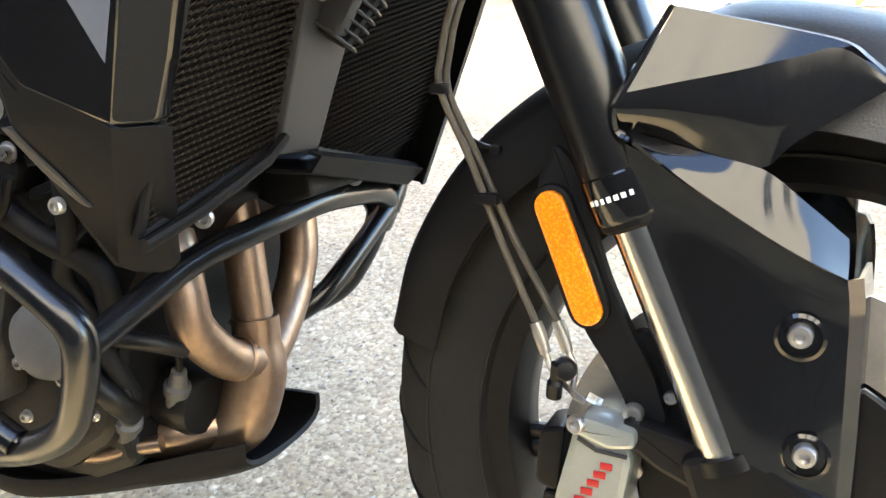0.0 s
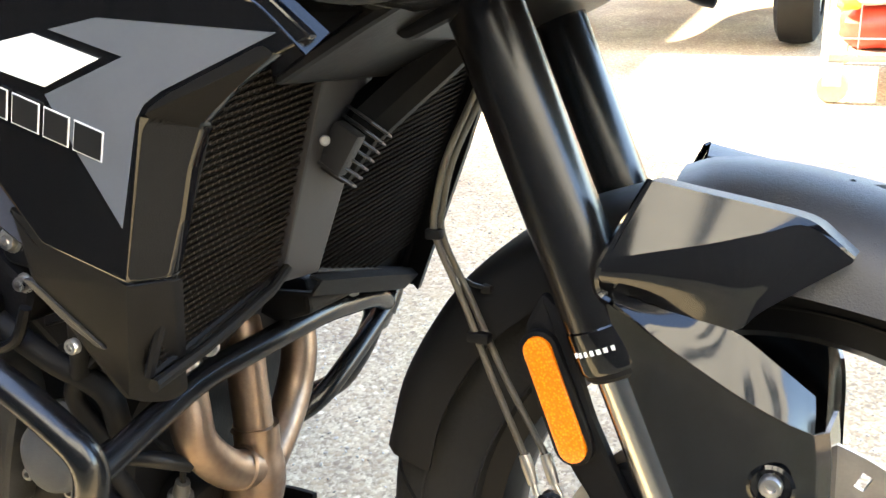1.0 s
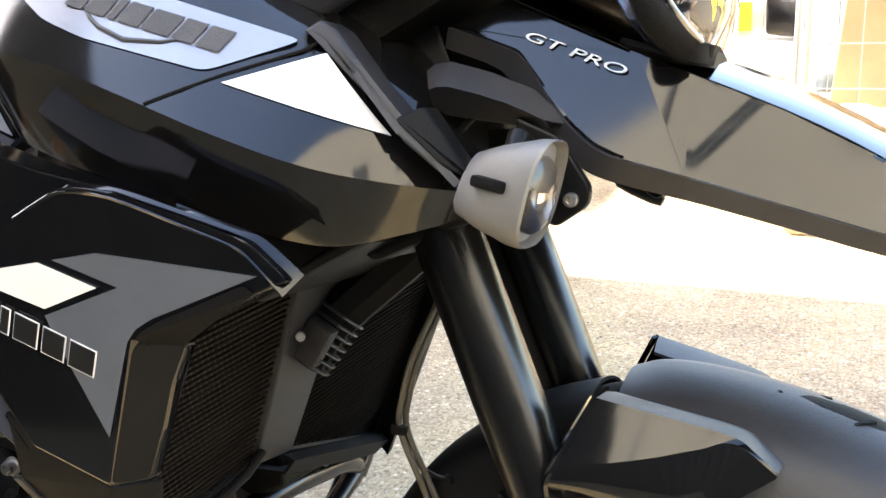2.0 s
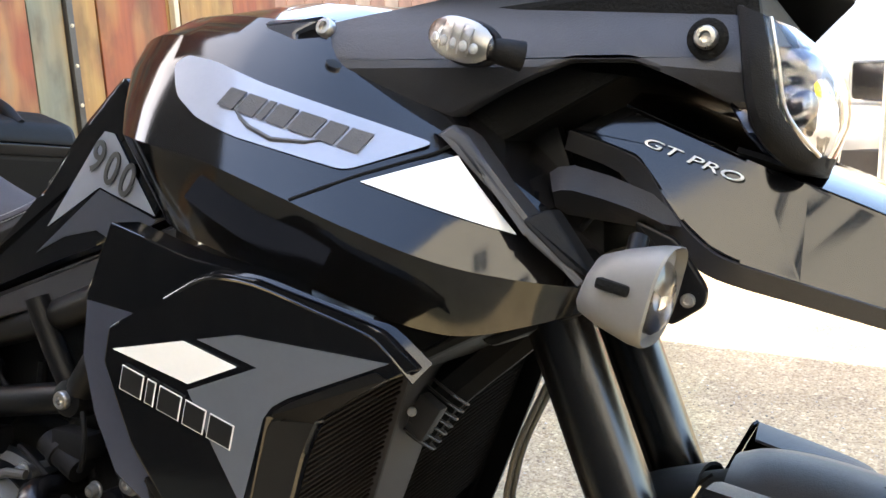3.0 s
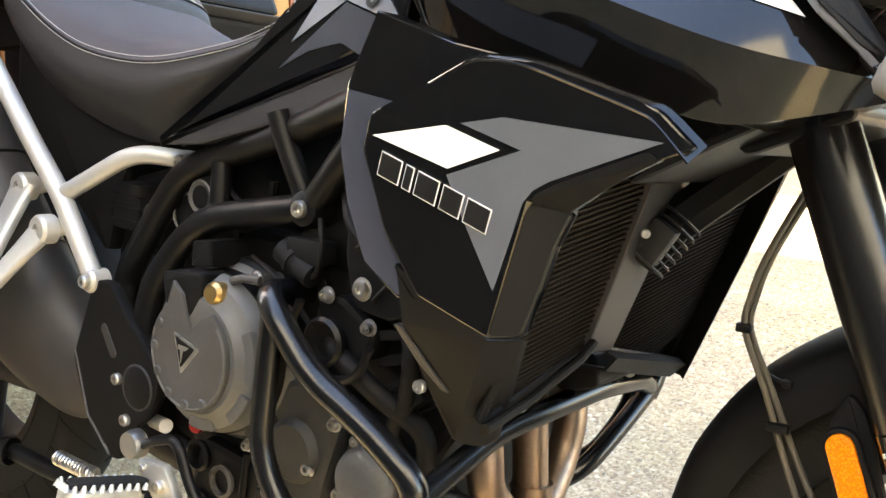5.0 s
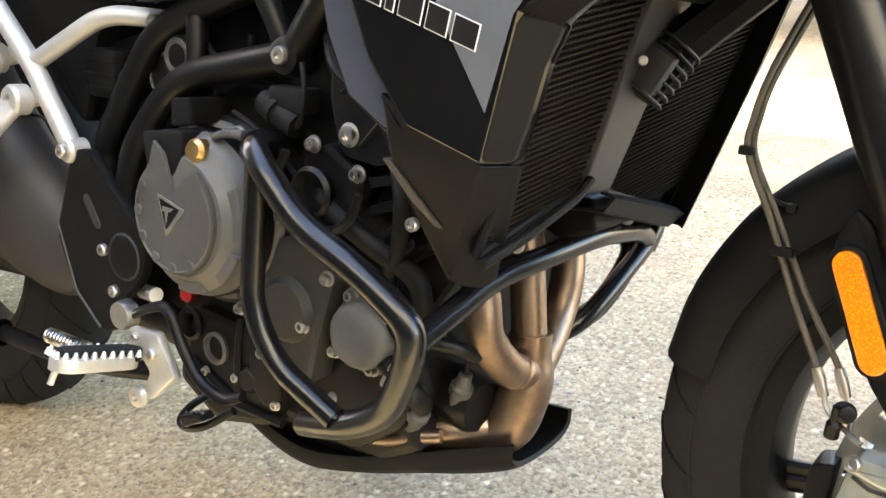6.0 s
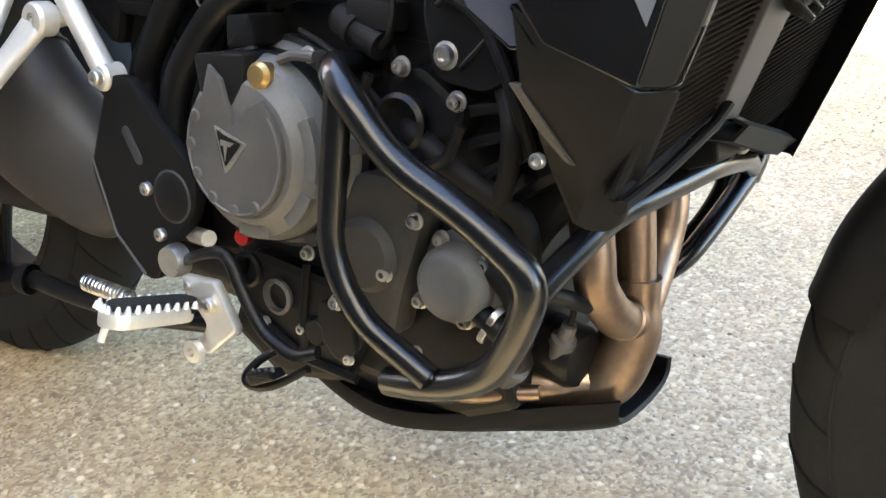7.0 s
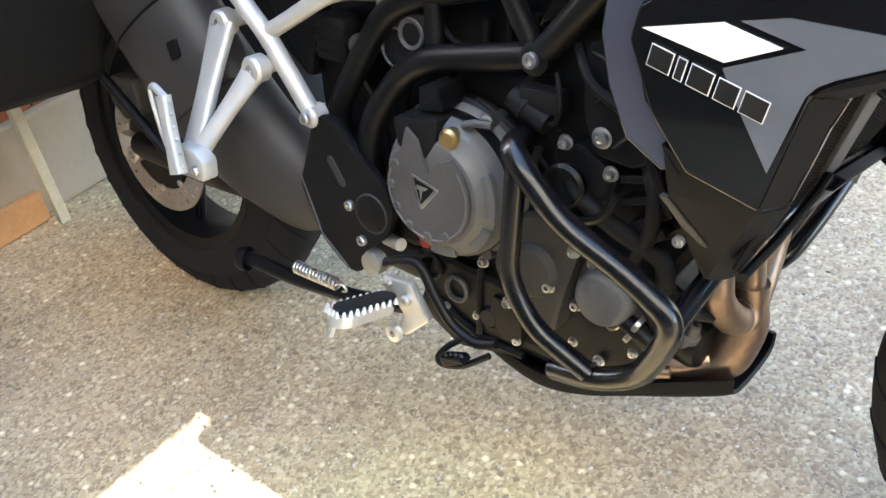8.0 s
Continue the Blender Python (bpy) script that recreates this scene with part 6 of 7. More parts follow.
# bash plate
rows = []
STN = [(-0.13, 0.215, 0.21, 0.7), (-0.03, 0.195, 0.19, 0.95), (0.06, 0.181, 0.177, 1.05), (0.13, 0.188, 0.176, 0.98), (0.2, 0.206, 0.181, 0.8), (0.25, 0.22, 0.191, 0.66), (0.283, 0.228, 0.206, 0.56), (0.298, 0.232, 0.22, 0.5)]  # x, edge height, keel height, width
for y, mixz, up in ((-0.13, 1, 0.022), (-0.129, 1, 0.003), (-0.085, 0.5, -0.003), (0, 0, 0), (0.085, 0.5, -0.003), (0.129, 1, 0.003), (0.13, 1, 0.022)):
    rows.append([(x, y * w, e * mixz + k * (1 - mixz) + up) for x, e, k, w in STN])
bash = part("bash_plate", skin(rows, 0.005, 6, 2), M_MATTE, bike, "matte black plastic bash plate under the engine", sharp=35)

# crash bars: a loop on the right, a bar across the front to the same loop on the left
def crash_loop(s):
    pts = [(0.06, -0.15, 0.548), (0.074, -0.225, 0.556), (0.1, -0.236, 0.538), (0.15, -0.237, 0.49), (0.227, -0.236, 0.458), (0.285, -0.234, 0.42), (0.272, -0.225, 0.375), (0.245, -0.214, 0.325), (0.21, -0.211, 0.301), (0.17, -0.208, 0.286), (0.125, -0.197, 0.272)]
    b = part("crash_bar", tube(bend([(x, y * -s, z) for x, y, z in pts], 0.04), 0.0142, 20), M_BAR, bike, "black tubular engine crash bar")
    pts = [(0.083, -0.225, 0.54), (0.078, -0.224, 0.47), (0.073, -0.222, 0.4), (0.084, -0.221, 0.37), (0.11, -0.22, 0.335), (0.181, -0.214, 0.298)]
    part("crash_bar_strut", tube(bend([(x, y * -s, z) for x, y, z in pts], 0.05), 0.0125, 18), M_BAR, b)
    return b


loop_r = crash_loop(-1)
crash_loop(1)
part("crash_bar_front", tube(bend([(0.276, -0.225, 0.4), (0.282, -0.1, 0.44), (0.318, 0.05, 0.466), (0.318, 0.16, 0.455), (0.312, 0.205, 0.435), (0.285, 0.235, 0.40)], 0.03), 0.0125, 18), M_BAR, bike, "black crash bar running across in front of the engine")
part("crash_bar_front", tube(bend([(0.312, 0.2, 0.43), (0.3, 0.14, 0.385), (0.285, 0.09, 0.345), (0.24, 0.06, 0.32)], 0.03), 0.0115, 18), M_BAR, bike)
part("crash_bar_hoop", tube(catmull([(0.312, 0.2, 0.425), (0.315, 0.215, 0.455), (0.305, 0.215, 0.485), (0.29, 0.2, 0.505), (0.27, 0.18, 0.51)], 6), 0.012, 18), M_BAR, bike)
bolt(loop_r, (0.183, -0.214, 0.3), 0.0055, h=0.006)

# frame tubes
def frame_tube(pts, r, name="frame_tube", material=M_FRAME, rad=0.03, parent=None, label=""):
    return part(name, tube(bend(pts, rad), r, 18), material, parent or bike, label)


f2 = frame_tube([(-0.186, -0.172, 0.425), (-0.186, -0.17, 0.505), (-0.135, -0.16, 0.578), (-0.085, -0.165, 0.608), (0.03, -0.168, 0.631), (0.062, -0.165, 0.637)], 0.0165, rad=0.05, label="black bent frame tube")
f1 = frame_tube([(-0.26, -0.15, 0.47), (-0.258, -0.15, 0.51), (-0.21, -0.145, 0.59), (-0.175, -0.14, 0.645), (-0.12, -0.14, 0.672), (0.02, -0.16, 0.71), (0.15, -0.19, 0.755)], 0.0165, rad=0.05, label="black bent frame tube")
frame_tube([(0.068, -0.168, 0.64), (0.04, -0.175, 0.695), (0.025, -0.18, 0.735)], 0.012)
frame_tube([(0.072, -0.168, 0.64), (0.13, -0.185, 0.70), (0.19, -0.19, 0.77)], 0.0155)
frame_tube([(-0.09, -0.15, 0.67), (-0.085, -0.155, 0.62)], 0.012)
frame_tube([(-0.258, -0.15, 0.51), (-0.25, -0.15, 0.42), (-0.2, -0.15, 0.36)], 0.0155)
frame_tube([(0.15, -0.19, 0.755), (0.25, -0.19, 0.79), (0.45, -0.1, 0.82), (0.52, -0.03, 0.86)], 0.017)
for pts in (((-0.186, 0.172, 0.425), (-0.186, 0.17, 0.505), (-0.135, 0.16, 0.578), (0.07, 0.18, 0.64)), ((-0.26, 0.15, 0.47), (-0.258, 0.15, 0.51), (-0.175, 0.14, 0.645), (0.15, 0.19, 0.755), (0.52, 0.03, 0.86))):
    frame_tube(pts, 0.0165, rad=0.05)
boss = part("frame_boss", lathe([(0, 0.02), (0.012, 0.02), (0.018, 0.017), (0.021, 0.008), (0.022, -0.02)], (0.072, -0.165, 0.639), (0, -1, 0), 28), M_FRAME, f2)
bolt(boss, (0.072, -0.183, 0.639), 0.0095, h=0.008)
inner = part("air_box", slab(fillet([(-0.2, 0.66), (0.16, 0.76), (0.16, 0.64), (0.02, 0.6), (-0.12, 0.58), (-0.22, 0.5), (-0.27, 0.55)], 0.02), -0.11, 0.12, 0.01), M_DARK, bike)
for k in range(5):
    part("inlet_hose", tube([(-0.03 + 0.035 * k, -0.125, 0.655 + 0.008 * k), (-0.035 + 0.035 * k, -0.125, 0.61)], 0.006, 8), M_MATTE, inner)
part("sensor_cap", lathe([(0, 0.014), (0.02, 0.013), (0.026, 0.01), (0.028, 0.002), (0.03, 0)], (-0.16, -0.125, 0.6), (0, -1, 0.1), 32), M_DARK, inner)
part("sensor_ring", lathe([(0.022, 0.0145), (0.025, 0.0155), (0.027, 0.012), (0.024, 0.011), (0.022, 0.0145)], (-0.16, -0.125, 0.6), (0, -1, 0.1), 32), M_GREY2, inner)
part("reservoir", box((-0.30, -0.145, 0.565), (-0.245, -0.105, 0.625), 0.006), M_MATTE, inner)
for k in range(3):
    part("reservoir_rib", box((-0.302, -0.148, 0.575 + 0.016 * k), (-0.243, -0.14, 0.579 + 0.016 * k), 0.001), M_MATTE, inner)
part("solenoid", tube([(-0.235, -0.13, 0.59), (-0.2, -0.14, 0.6)], 0.015, 18), M_GREY2, inner)
part("throttle_cable", tube(catmull([(-0.1, -0.13, 0.65), (-0.06, -0.15, 0.63), (0.0, -0.15, 0.615), (0.06, -0.15, 0.6), (0.1, -0.17, 0.56)], 6), 0.0035, 8), M_MATTE, bike)

# seat, rear and "900" side cover

def rider_seat():
    """Stations from rear to front: x, half width, skirt z, seam z, top z."""
    st = [(-0.56, 0.15, 0.80, 0.872, 0.89), (-0.51, 0.165, 0.765, 0.858, 0.876), (-0.43, 0.172, 0.725, 0.82, 0.845), (-0.35, 0.175, 0.70, 0.792, 0.82), (-0.27, 0.175, 0.684, 0.78, 0.808), (-0.2, 0.172, 0.684, 0.779, 0.804), (-0.13, 0.165, 0.72, 0.79, 0.812), (-0.06, 0.15, 0.77, 0.81, 0.83), (0.0, 0.13, 0.812, 0.846, 0.862), (0.05, 0.115, 0.853, 0.89, 0.905), (0.09, 0.105, 0.89, 0.93, 0.945)]
    rows = []
    for k in range(7):
        rows.append([])
    for x, w, sk, se, tp in st:
        for row, (y, z) in zip(rows, ((-w * 0.8, sk), (-w, sk + (se - sk) * 0.55), (-w * 0.96, se), (0, tp + 0.012), (w * 0.96, se), (w, sk + (se - sk) * 0.55), (w * 0.8, sk))):
            row.append((x, y, z))
    s = part("rider_seat", skin([[*r] for r in rows[:3]], 0, 4, 4), M_SEAT, bike, "dark grey vinyl rider seat with white stitching")
    top = []
    for x, w, sk, se, tp in st:
        top.append([(x, -w * 0.96, se), (x, -w * 0.78, se + (tp - se) * 0.72), (x, -w * 0.4, tp), (x, 0, tp + 0.004), (x, w * 0.4, tp), (x, w * 0.78, se + (tp - se) * 0.72), (x, w * 0.96, se)])
    part("seat_top", skin([[t[i] for t in top] for i in range(7)], 0.0, 4, 3), M_SEATTOP, s, "smooth dark grey seat top")
    part("seat_skirt", skin([[*r] for r in rows[4:]], 0, 4, 4), M_SEAT, s)
    for off, out in ((-0.0035, 0.0), (0.0045, 0.0022)):
        path = catmull([(x, -w * 0.965 - 0.0012 - out, se + 0.002 - off) for x, w, sk, se, tp in st], 30)
        bm = bmesh.new()
        for i in range(0, len(path) - 1, 2):
            a, b = path[i], path[i + 1]
            tube([a - (b - a) * 0.25, b + (b - a) * 0.25], 0.0005, 5, bm)
        part("stitching", bm, M_STITCH, s)
    part("seat_piping", tube(catmull([(x, -w * 0.965, se - 0.001) for x, w, sk, se, tp in st], 6), 0.0018, 6), M_MATTE, s)
    return s


rider_seat()


def pillion():
    st = [(-0.95, 0.13, 0.95, 1.0), (-0.8, 0.145, 0.932, 0.992), (-0.68, 0.152, 0.908, 0.982), (-0.59, 0.152, 0.888, 0.966), (-0.54, 0.152, 0.876, 0.942), (-0.516, 0.157, 0.87, 0.918)]
    rows = [[], [], [], [], [], [], [], []]
    for x, w, lo, hi in st:
        for r, (y, z) in zip(rows, ((-w * 0.9, lo - 0.03), (-w, lo), (-w * 0.96, lo + (hi - lo) * 0.6), (-w * 0.6, hi - 0.004), (0, hi), (w * 0.6, hi - 0.004), (w * 0.96, lo + (hi - lo) * 0.6), (w, lo))):
            r.append((x, y, z))
    front = [(-0.145, 0.845), (-0.162, 0.866), (-0.15, 0.88), (-0.09, 0.8925), (0, 0.897), (0.09, 0.8925), (0.15, 0.88), (0.162, 0.866)]
    for r, (y, z) in zip(rows, front):
        r.append((-0.504, y, z))
    p = part("pillion_seat", skin(rows, 0, 4, 3), M_SEATTOP, bike, "dark grey vinyl pillion seat with a piped edge")
    part("seat_piping", tube(catmull([(x, -w * 1.0 - 0.001, lo + 0.002) for x, w, lo, hi in st], 6), 0.0028, 8), M_MATTE, p)
    seam = [(-0.503, y, z) for y, z in front[1:]]
    part("seat_piping", tube(catmull(seam, 8), 0.0026, 8), M_MATTE, p)
    part("stitching", tube(catmull([Vector(q) + Vector((-0.002, 0, 0.0035)) for q in seam], 8), 0.0006, 5), M_STITCH, p)
    part("seat_nose", skin([seam, [(-0.492, y * 1.01, z - 0.016) for x, y, z in seam], [(-0.486, y * 1.02, z - 0.05) for x, y, z in seam]], 0, 3, 3), M_SEAT, p, "grained front edge of the pillion seat")
    return p


pillion()
NINE = [(-0.19, 0.685), (-0.094, 0.722), (0.053, 0.775), (0.10, 0.79), (0.19, 0.827), (0.195, 0.86), (0.178, 0.92), (0.14, 0.955), (0.085, 0.905), (0.03, 0.845), (-0.05, 0.775), (-0.13, 0.715)]


def nine_depth(x, z):
    return -0.175 - x * 0.05


nc = part("tank_rear_cover", plate_on(fillet(NINE, 0.008, 3), nine_depth, 0.02, 0.004), M_GLOSS, bike, "gloss black cover behind the tank with a silver number decal")
part("silver_decal", sticker([(0.037, 0.807), (0.107, 0.892), (0.118, 0.902), (0.131, 0.9), (0.187, 0.826), (0.112, 0.849)], nine_depth, 0.0016), M_DSILVER, nc, smooth=False)
part("grey_decal", sticker([(0.02, 0.78), (0.112, 0.847), (0.189, 0.822), (0.146, 0.793), (0.108, 0.808), (0.063, 0.799)], nine_depth, 0.0014), M_DBLUE, nc, smooth=False)
for k, ch in enumerate("900"):
    words(ch, 0.047, (0.109 + 0.0205 * k, nine_depth(0.11 + 0.0205 * k, 0.87) - 0.0028, 0.876 - 0.0103 * k), (1, -0.12, -0.5), (0.47, 0, 1), M_INK, nc, "model_number", bold=0.0006, stretch=0.85)
part("frame_cover", slab(fillet([(-0.18, 0.682), (-0.09, 0.716), (0.1, 0.785), (0.2, 0.82), (0.2, 0.775), (0.06, 0.735), (-0.1, 0.69)], 0.006), -0.172, -0.14, 0.004), M_SATIN, bike)
part("rear_inner_panel", slab(fillet([(-0.56, 0.84), (-0.22, 0.69), (-0.3, 0.64), (-0.33, 0.52), (-0.45, 0.62), (-0.56, 0.7)], 0.02), -0.13, 0.13, 0.01), M_MATTE, bike)

# silver rear subframe with the pillion footrest hanger
sf = frame_tube([(-0.267, -0.19, 0.504), (-0.34, -0.192, 0.6), (-0.42, -0.192, 0.672), (-0.56, -0.188, 0.80)], 0.0128, "subframe_tube", M_SILVER, label="silver-painted steel subframe tube")
part("subframe_lug", lathe([(0.0, 0.012), (0.012, 0.012), (0.015, 0.008), (0.015, -0.014), (0, -0.014)], (-0.267, -0.19, 0.504), (0, -1, 0), 20), M_SILVER, sf)
bolt(sf, (-0.267, -0.202, 0.504), 0.0085)
sb = frame_tube([(-0.342, -0.19, 0.602), (-0.24, -0.16, 0.667), (-0.18, -0.125, 0.664)], 0.0115, "subframe_brace", M_SILVER)
part("brace_lug", box((-0.2, -0.133, 0.645), (-0.162, -0.11, 0.675), 0.006), M_SILVER, sb)
bolt(sb, (-0.18, -0.133, 0.66), 0.0105, h=0.009)


def flat_arm(a, b, wide, thin, name, parent, label=""):
    """A cast arm of oblong section that tapers from a to b; wide and thin: half sizes at each end."""
    a, b = Vector(a), Vector(b)
    d = (b - a).normalized()
    out = Vector((0, -1, 0))
    out = (out - d * out.dot(d)).normalized()
    side = d.cross(out)
    rows = []
    for k in range(9):
        t = k / 8
        p, w, h = a.lerp(b, t), wide[0] * (1 - t) + wide[1] * t, thin[0] * (1 - t) + thin[1] * t
        w *= 1 - 0.22 * math.sin(math.pi * t)
        rows.append([p + side * (math.copysign(abs(math.cos(q)) ** 0.5, math.cos(q)) * w) + out * (math.copysign(abs(math.sin(q)) ** 0.5, math.sin(q)) * h) for q in (2 * math.pi * i / 20 for i in range(21))])
    return part(name, skin(rows, 0, 1), M_SILVER, parent, label, sharp=45)


EYE_A, EYE_B, LOW = Vector((-0.4315, -0.19, 0.6025)), Vector((-0.3475, -0.212, 0.558)), Vector((-0.412, -0.288, 0.435))
hg = flat_arm(EYE_A, LOW, (0.025, 0.021), (0.008, 0.009), "pillion_hanger", bike, "cast silver pillion footrest hanger")
flat_arm(EYE_B, LOW + Vector((0.006, 0, 0.004)), (0.018, 0.014), (0.007, 0.008), "hanger_brace", hg)
for c in (EYE_A, EYE_B):
    part("lug_eye", lathe([(0.007, 0.011), (0.016, 0.0105), (0.019, 0.006), (0.019, -0.012), (0.007, -0.012), (0.007, 0.011)], c, (0, -1, 0), 24), M_SILVER, hg)
    part("lug_standoff", tube([c + Vector((0, 0.01, 0)), c + Vector((0.012, 0.03, 0.006))], 0.012, 14), M_SILVER, hg)
    bolt(hg, c + Vector((0, -0.004, 0)), 0.0068)
part("hanger_foot", slab(fillet([(-0.43, 0.418), (-0.372, 0.418), (-0.37, 0.448), (-0.39, 0.462), (-0.425, 0.462)], 0.007), -0.302, -0.276, 0.004), M_SILVER, hg)
bolt(hg, (-0.384, -0.302, 0.433), 0.0065)
flat_arm((-0.432, -0.303, 0.53), (-0.402, -0.318, 0.43), (0.011, 0.013), (0.008, 0.009), "pillion_peg", hg, "folded silver pillion footrest")
part("pillion_peg_loop", tube(catmull([(-0.432, -0.3, 0.525), (-0.462, -0.296, 0.535), (-0.468, -0.297, 0.522), (-0.445, -0.305, 0.478), (-0.425, -0.31, 0.45)], 5), 0.0055, 10, flat=0.7), M_SILVER, hg)
for k in range(6):
    part("tooth", lathe([(0, 0.004), (0.0015, 0.0035), (0.0035, 0.0)], Vector((-0.42, -0.304, 0.525)).lerp(Vector((-0.391, -0.318, 0.445)), k / 5), (1, -0.2, 0.3), 8), M_SILVER, hg)

# footrest plate, rider's peg, brake pedal, spring and linkage
fp = part("footrest_plate", slab(fillet([(-0.262, 0.507), (-0.23, 0.51), (-0.182, 0.465), (-0.137, 0.43), (-0.127, 0.4), (-0.14, 0.365), (-0.175, 0.335), (-0.195, 0.29), (-0.22, 0.29), (-0.265, 0.325), (-0.3, 0.4)], 0.014), -0.196, -0.18, 0.004), M_MATTE, bike, "matte black heel plate")
part("plate_boss", lathe([(0, 0.004), (0.02, 0.005), (0.026, 0.002), (0.03, 0.0)], (-0.165, -0.196, 0.392), (0, -1, 0), 30), M_MATTE, fp)
part("plate_slot", slab(pill(0.045, 0.012), -0.1975, -0.185, 0.001, turn=Matrix.Translation((-0.225, 0, 0.437)) @ Matrix.Rotation(radians(-35), 4, "Y")), M_SATIN, fp)
part("plate_rim", tube([(-0.165 + math.cos(2 * math.pi * k / 28) * 0.027, -0.197, 0.392 + math.sin(2 * math.pi * k / 28) * 0.027) for k in range(28)], 0.0016, 6, closed=True), M_SATIN, fp)
part("plate_fold", tube([(-0.295, -0.195, 0.41), (-0.262, -0.196, 0.332), (-0.215, -0.196, 0.294)], 0.0022, 6), M_SATIN, fp)
bolt(fp, (-0.203, -0.196, 0.394), 0.0075)
bolt(fp, (-0.184, -0.196, 0.347), 0.0075)
pb = part("peg_bracket", slab(fillet([(-0.135, 0.318), (-0.086, 0.322), (-0.055, 0.276), (-0.096, 0.238), (-0.112, 0.244), (-0.098, 0.272), (-0.128, 0.3)], 0.005), -0.216, -0.204, 0.003), M_ALU, bike, "cast aluminium footrest bracket")
bolt(pb, (-0.09, -0.216, 0.297), 0.008)
bolt(pb, (-0.122, -0.216, 0.31), 0.005)
part("bracket_eye", lathe([(0.005, 0.008), (0.012, 0.007), (0.013, 0), (0.005, 0), (0.005, 0.008)], (-0.108, -0.222, 0.243), (0, -1, 0), 20), M_ALU, pb)
before_peg = {o.name for o in bike.children_recursive}
peg = part("rider_footrest", slab(pill(0.105, 0.044), -0.009, 0.007, 0.003, turn=Matrix.Translation((-0.114, -0.272, 0.286)) @ Matrix.Rotation(radians(90), 4, "X") @ Matrix.Rotation(radians(4), 4, "Y")), M_ALU, bike, "toothed aluminium footrest with a rubber pad")
part("rubber_pad", slab(pill(0.1, 0.036), -0.001, 0.0145, 0.004, turn=Matrix.Translation((-0.114, -0.267, 0.286)) @ Matrix.Rotation(radians(90), 4, "X")), M_RUBBER, peg)
for k in range(9):
    for sx in (-1, 1):
        part("tooth", lathe([(0, 0.008), (0.0018, 0.0072), (0.0045, 0.0)], (-0.114 + sx * 0.0198, -0.229 - 0.0108 * k, 0.293), (0, 0, 1), 8), M_ALU, peg)
for k in range(4):
    part("tooth", lathe([(0, 0.008), (0.0018, 0.0072), (0.0045, 0.0)], (-0.126 + 0.008 * k, -0.322, 0.293), (0, 0, 1), 8), M_ALU, peg)
part("feeler", tube([(-0.114, -0.315, 0.281), (-0.116, -0.319, 0.261)], 0.004, 10), M_ALU, peg)
tip_up = Matrix.Translation((-0.1145, -0.22, 0.286)) @ Matrix.Rotation(radians(-7), 4, "Z") @ Matrix.Rotation(radians(-11), 4, "X") @ Matrix.Diagonal((0.84, 1, 1, 1)) @ Matrix.Translation((0.114, 0.22, -0.286))
for ob in bike.children_recursive:
    if ob.name not in before_peg:
        ob.data.transform(tip_up)
bp = part("brake_pedal", tube(bend([(-0.15, -0.2, 0.325), (-0.11, -0.204, 0.345), (-0.074, -0.208, 0.356), (-0.052, -0.21, 0.318), (-0.02, -0.212, 0.282), (0.02, -0.213, 0.27), (0.05, -0.212, 0.284)], 0.018), 0.0068, 14, flat=0.7), M_FRAME, bike, "black rear brake pedal with a toothed tip")
part("pedal_loop", tube(catmull([(0.0, -0.213, 0.272), (-0.018, -0.222, 0.258), (-0.03, -0.228, 0.24), (-0.02, -0.23, 0.233), (0.01, -0.228, 0.243), (0.045, -0.22, 0.268)], 5), 0.0045, 10), M_FRAME, bp)
part("pedal_pad", slab(fillet([(-0.02, 0.25), (0.012, 0.262), (0.02, 0.255), (-0.012, 0.238)], 0.003), -0.24, -0.222, 0.002), M_FRAME, bp)
for k in range(4):
    part("tooth", lathe([(0, 0.005), (0.0012, 0.0045), (0.003, 0)], (-0.012 + 0.008 * k, -0.234, 0.252 + 0.003 * k), (0, -0.4, 1), 8), M_GREY2, bp)
part("pedal_pivot", lathe([(0, 0.018), (0.016, 0.017), (0.018, 0.01), (0.018, 0)], (-0.158, -0.195, 0.325), (0, -1, 0), 22), M_BOLT, bp)
part("master_cylinder", tube([(-0.165, -0.17, 0.345), (-0.13, -0.18, 0.35)], 0.009, 12), M_ALU, bp)
coil = []
a, b = Vector((-0.326, -0.196, 0.2565)), Vector((-0.244, -0.194, 0.2555))
for k in range(181):
    t = k / 180
    ang = 2 * math.pi * 13 * t
    coil.append(a + (b - a) * t + Vector((0, math.cos(ang) * 0.0085, math.sin(ang) * 0.0085)))
spr = part("stand_spring", tube(coil, 0.0021, 6), M_BOLT, bike, "bright coil spring")
part("spring_hook", tube(catmull([b, b + Vector((0.012, 0, 0.002)), b + Vector((0.018, 0, -0.005)), b + Vector((0.01, 0, -0.009))], 5), 0.002, 6), M_BOLT, spr)
part("centre_stand", tube(bend([(-0.12, -0.17, 0.252), (-0.223, -0.186, 0.238), (-0.342, -0.19, 0.23), (-0.437, -0.192, 0.232)], 0.03), 0.012, 14), M_FRAME, bike, "black folded centre stand leg")
part("stand_foot", lathe([(0, 0.02), (0.016, 0.018), (0.02, 0.01), (0.02, 0)], (-0.437, -0.195, 0.232), (-0.9, -0.3, 0), 16), M_FRAME, bike)
part("swing_arm", tube(catmull([(-0.2, -0.11, 0.34), (-0.4, -0.115, 0.32), (-0.6, -0.118, 0.31), (-0.79, -0.12, 0.312)], 5), [0.03] * 6 + [0.026] * 5 + [0.024] * 5, 16, flat=1.3), M_FRAME, bike, "black swing arm")
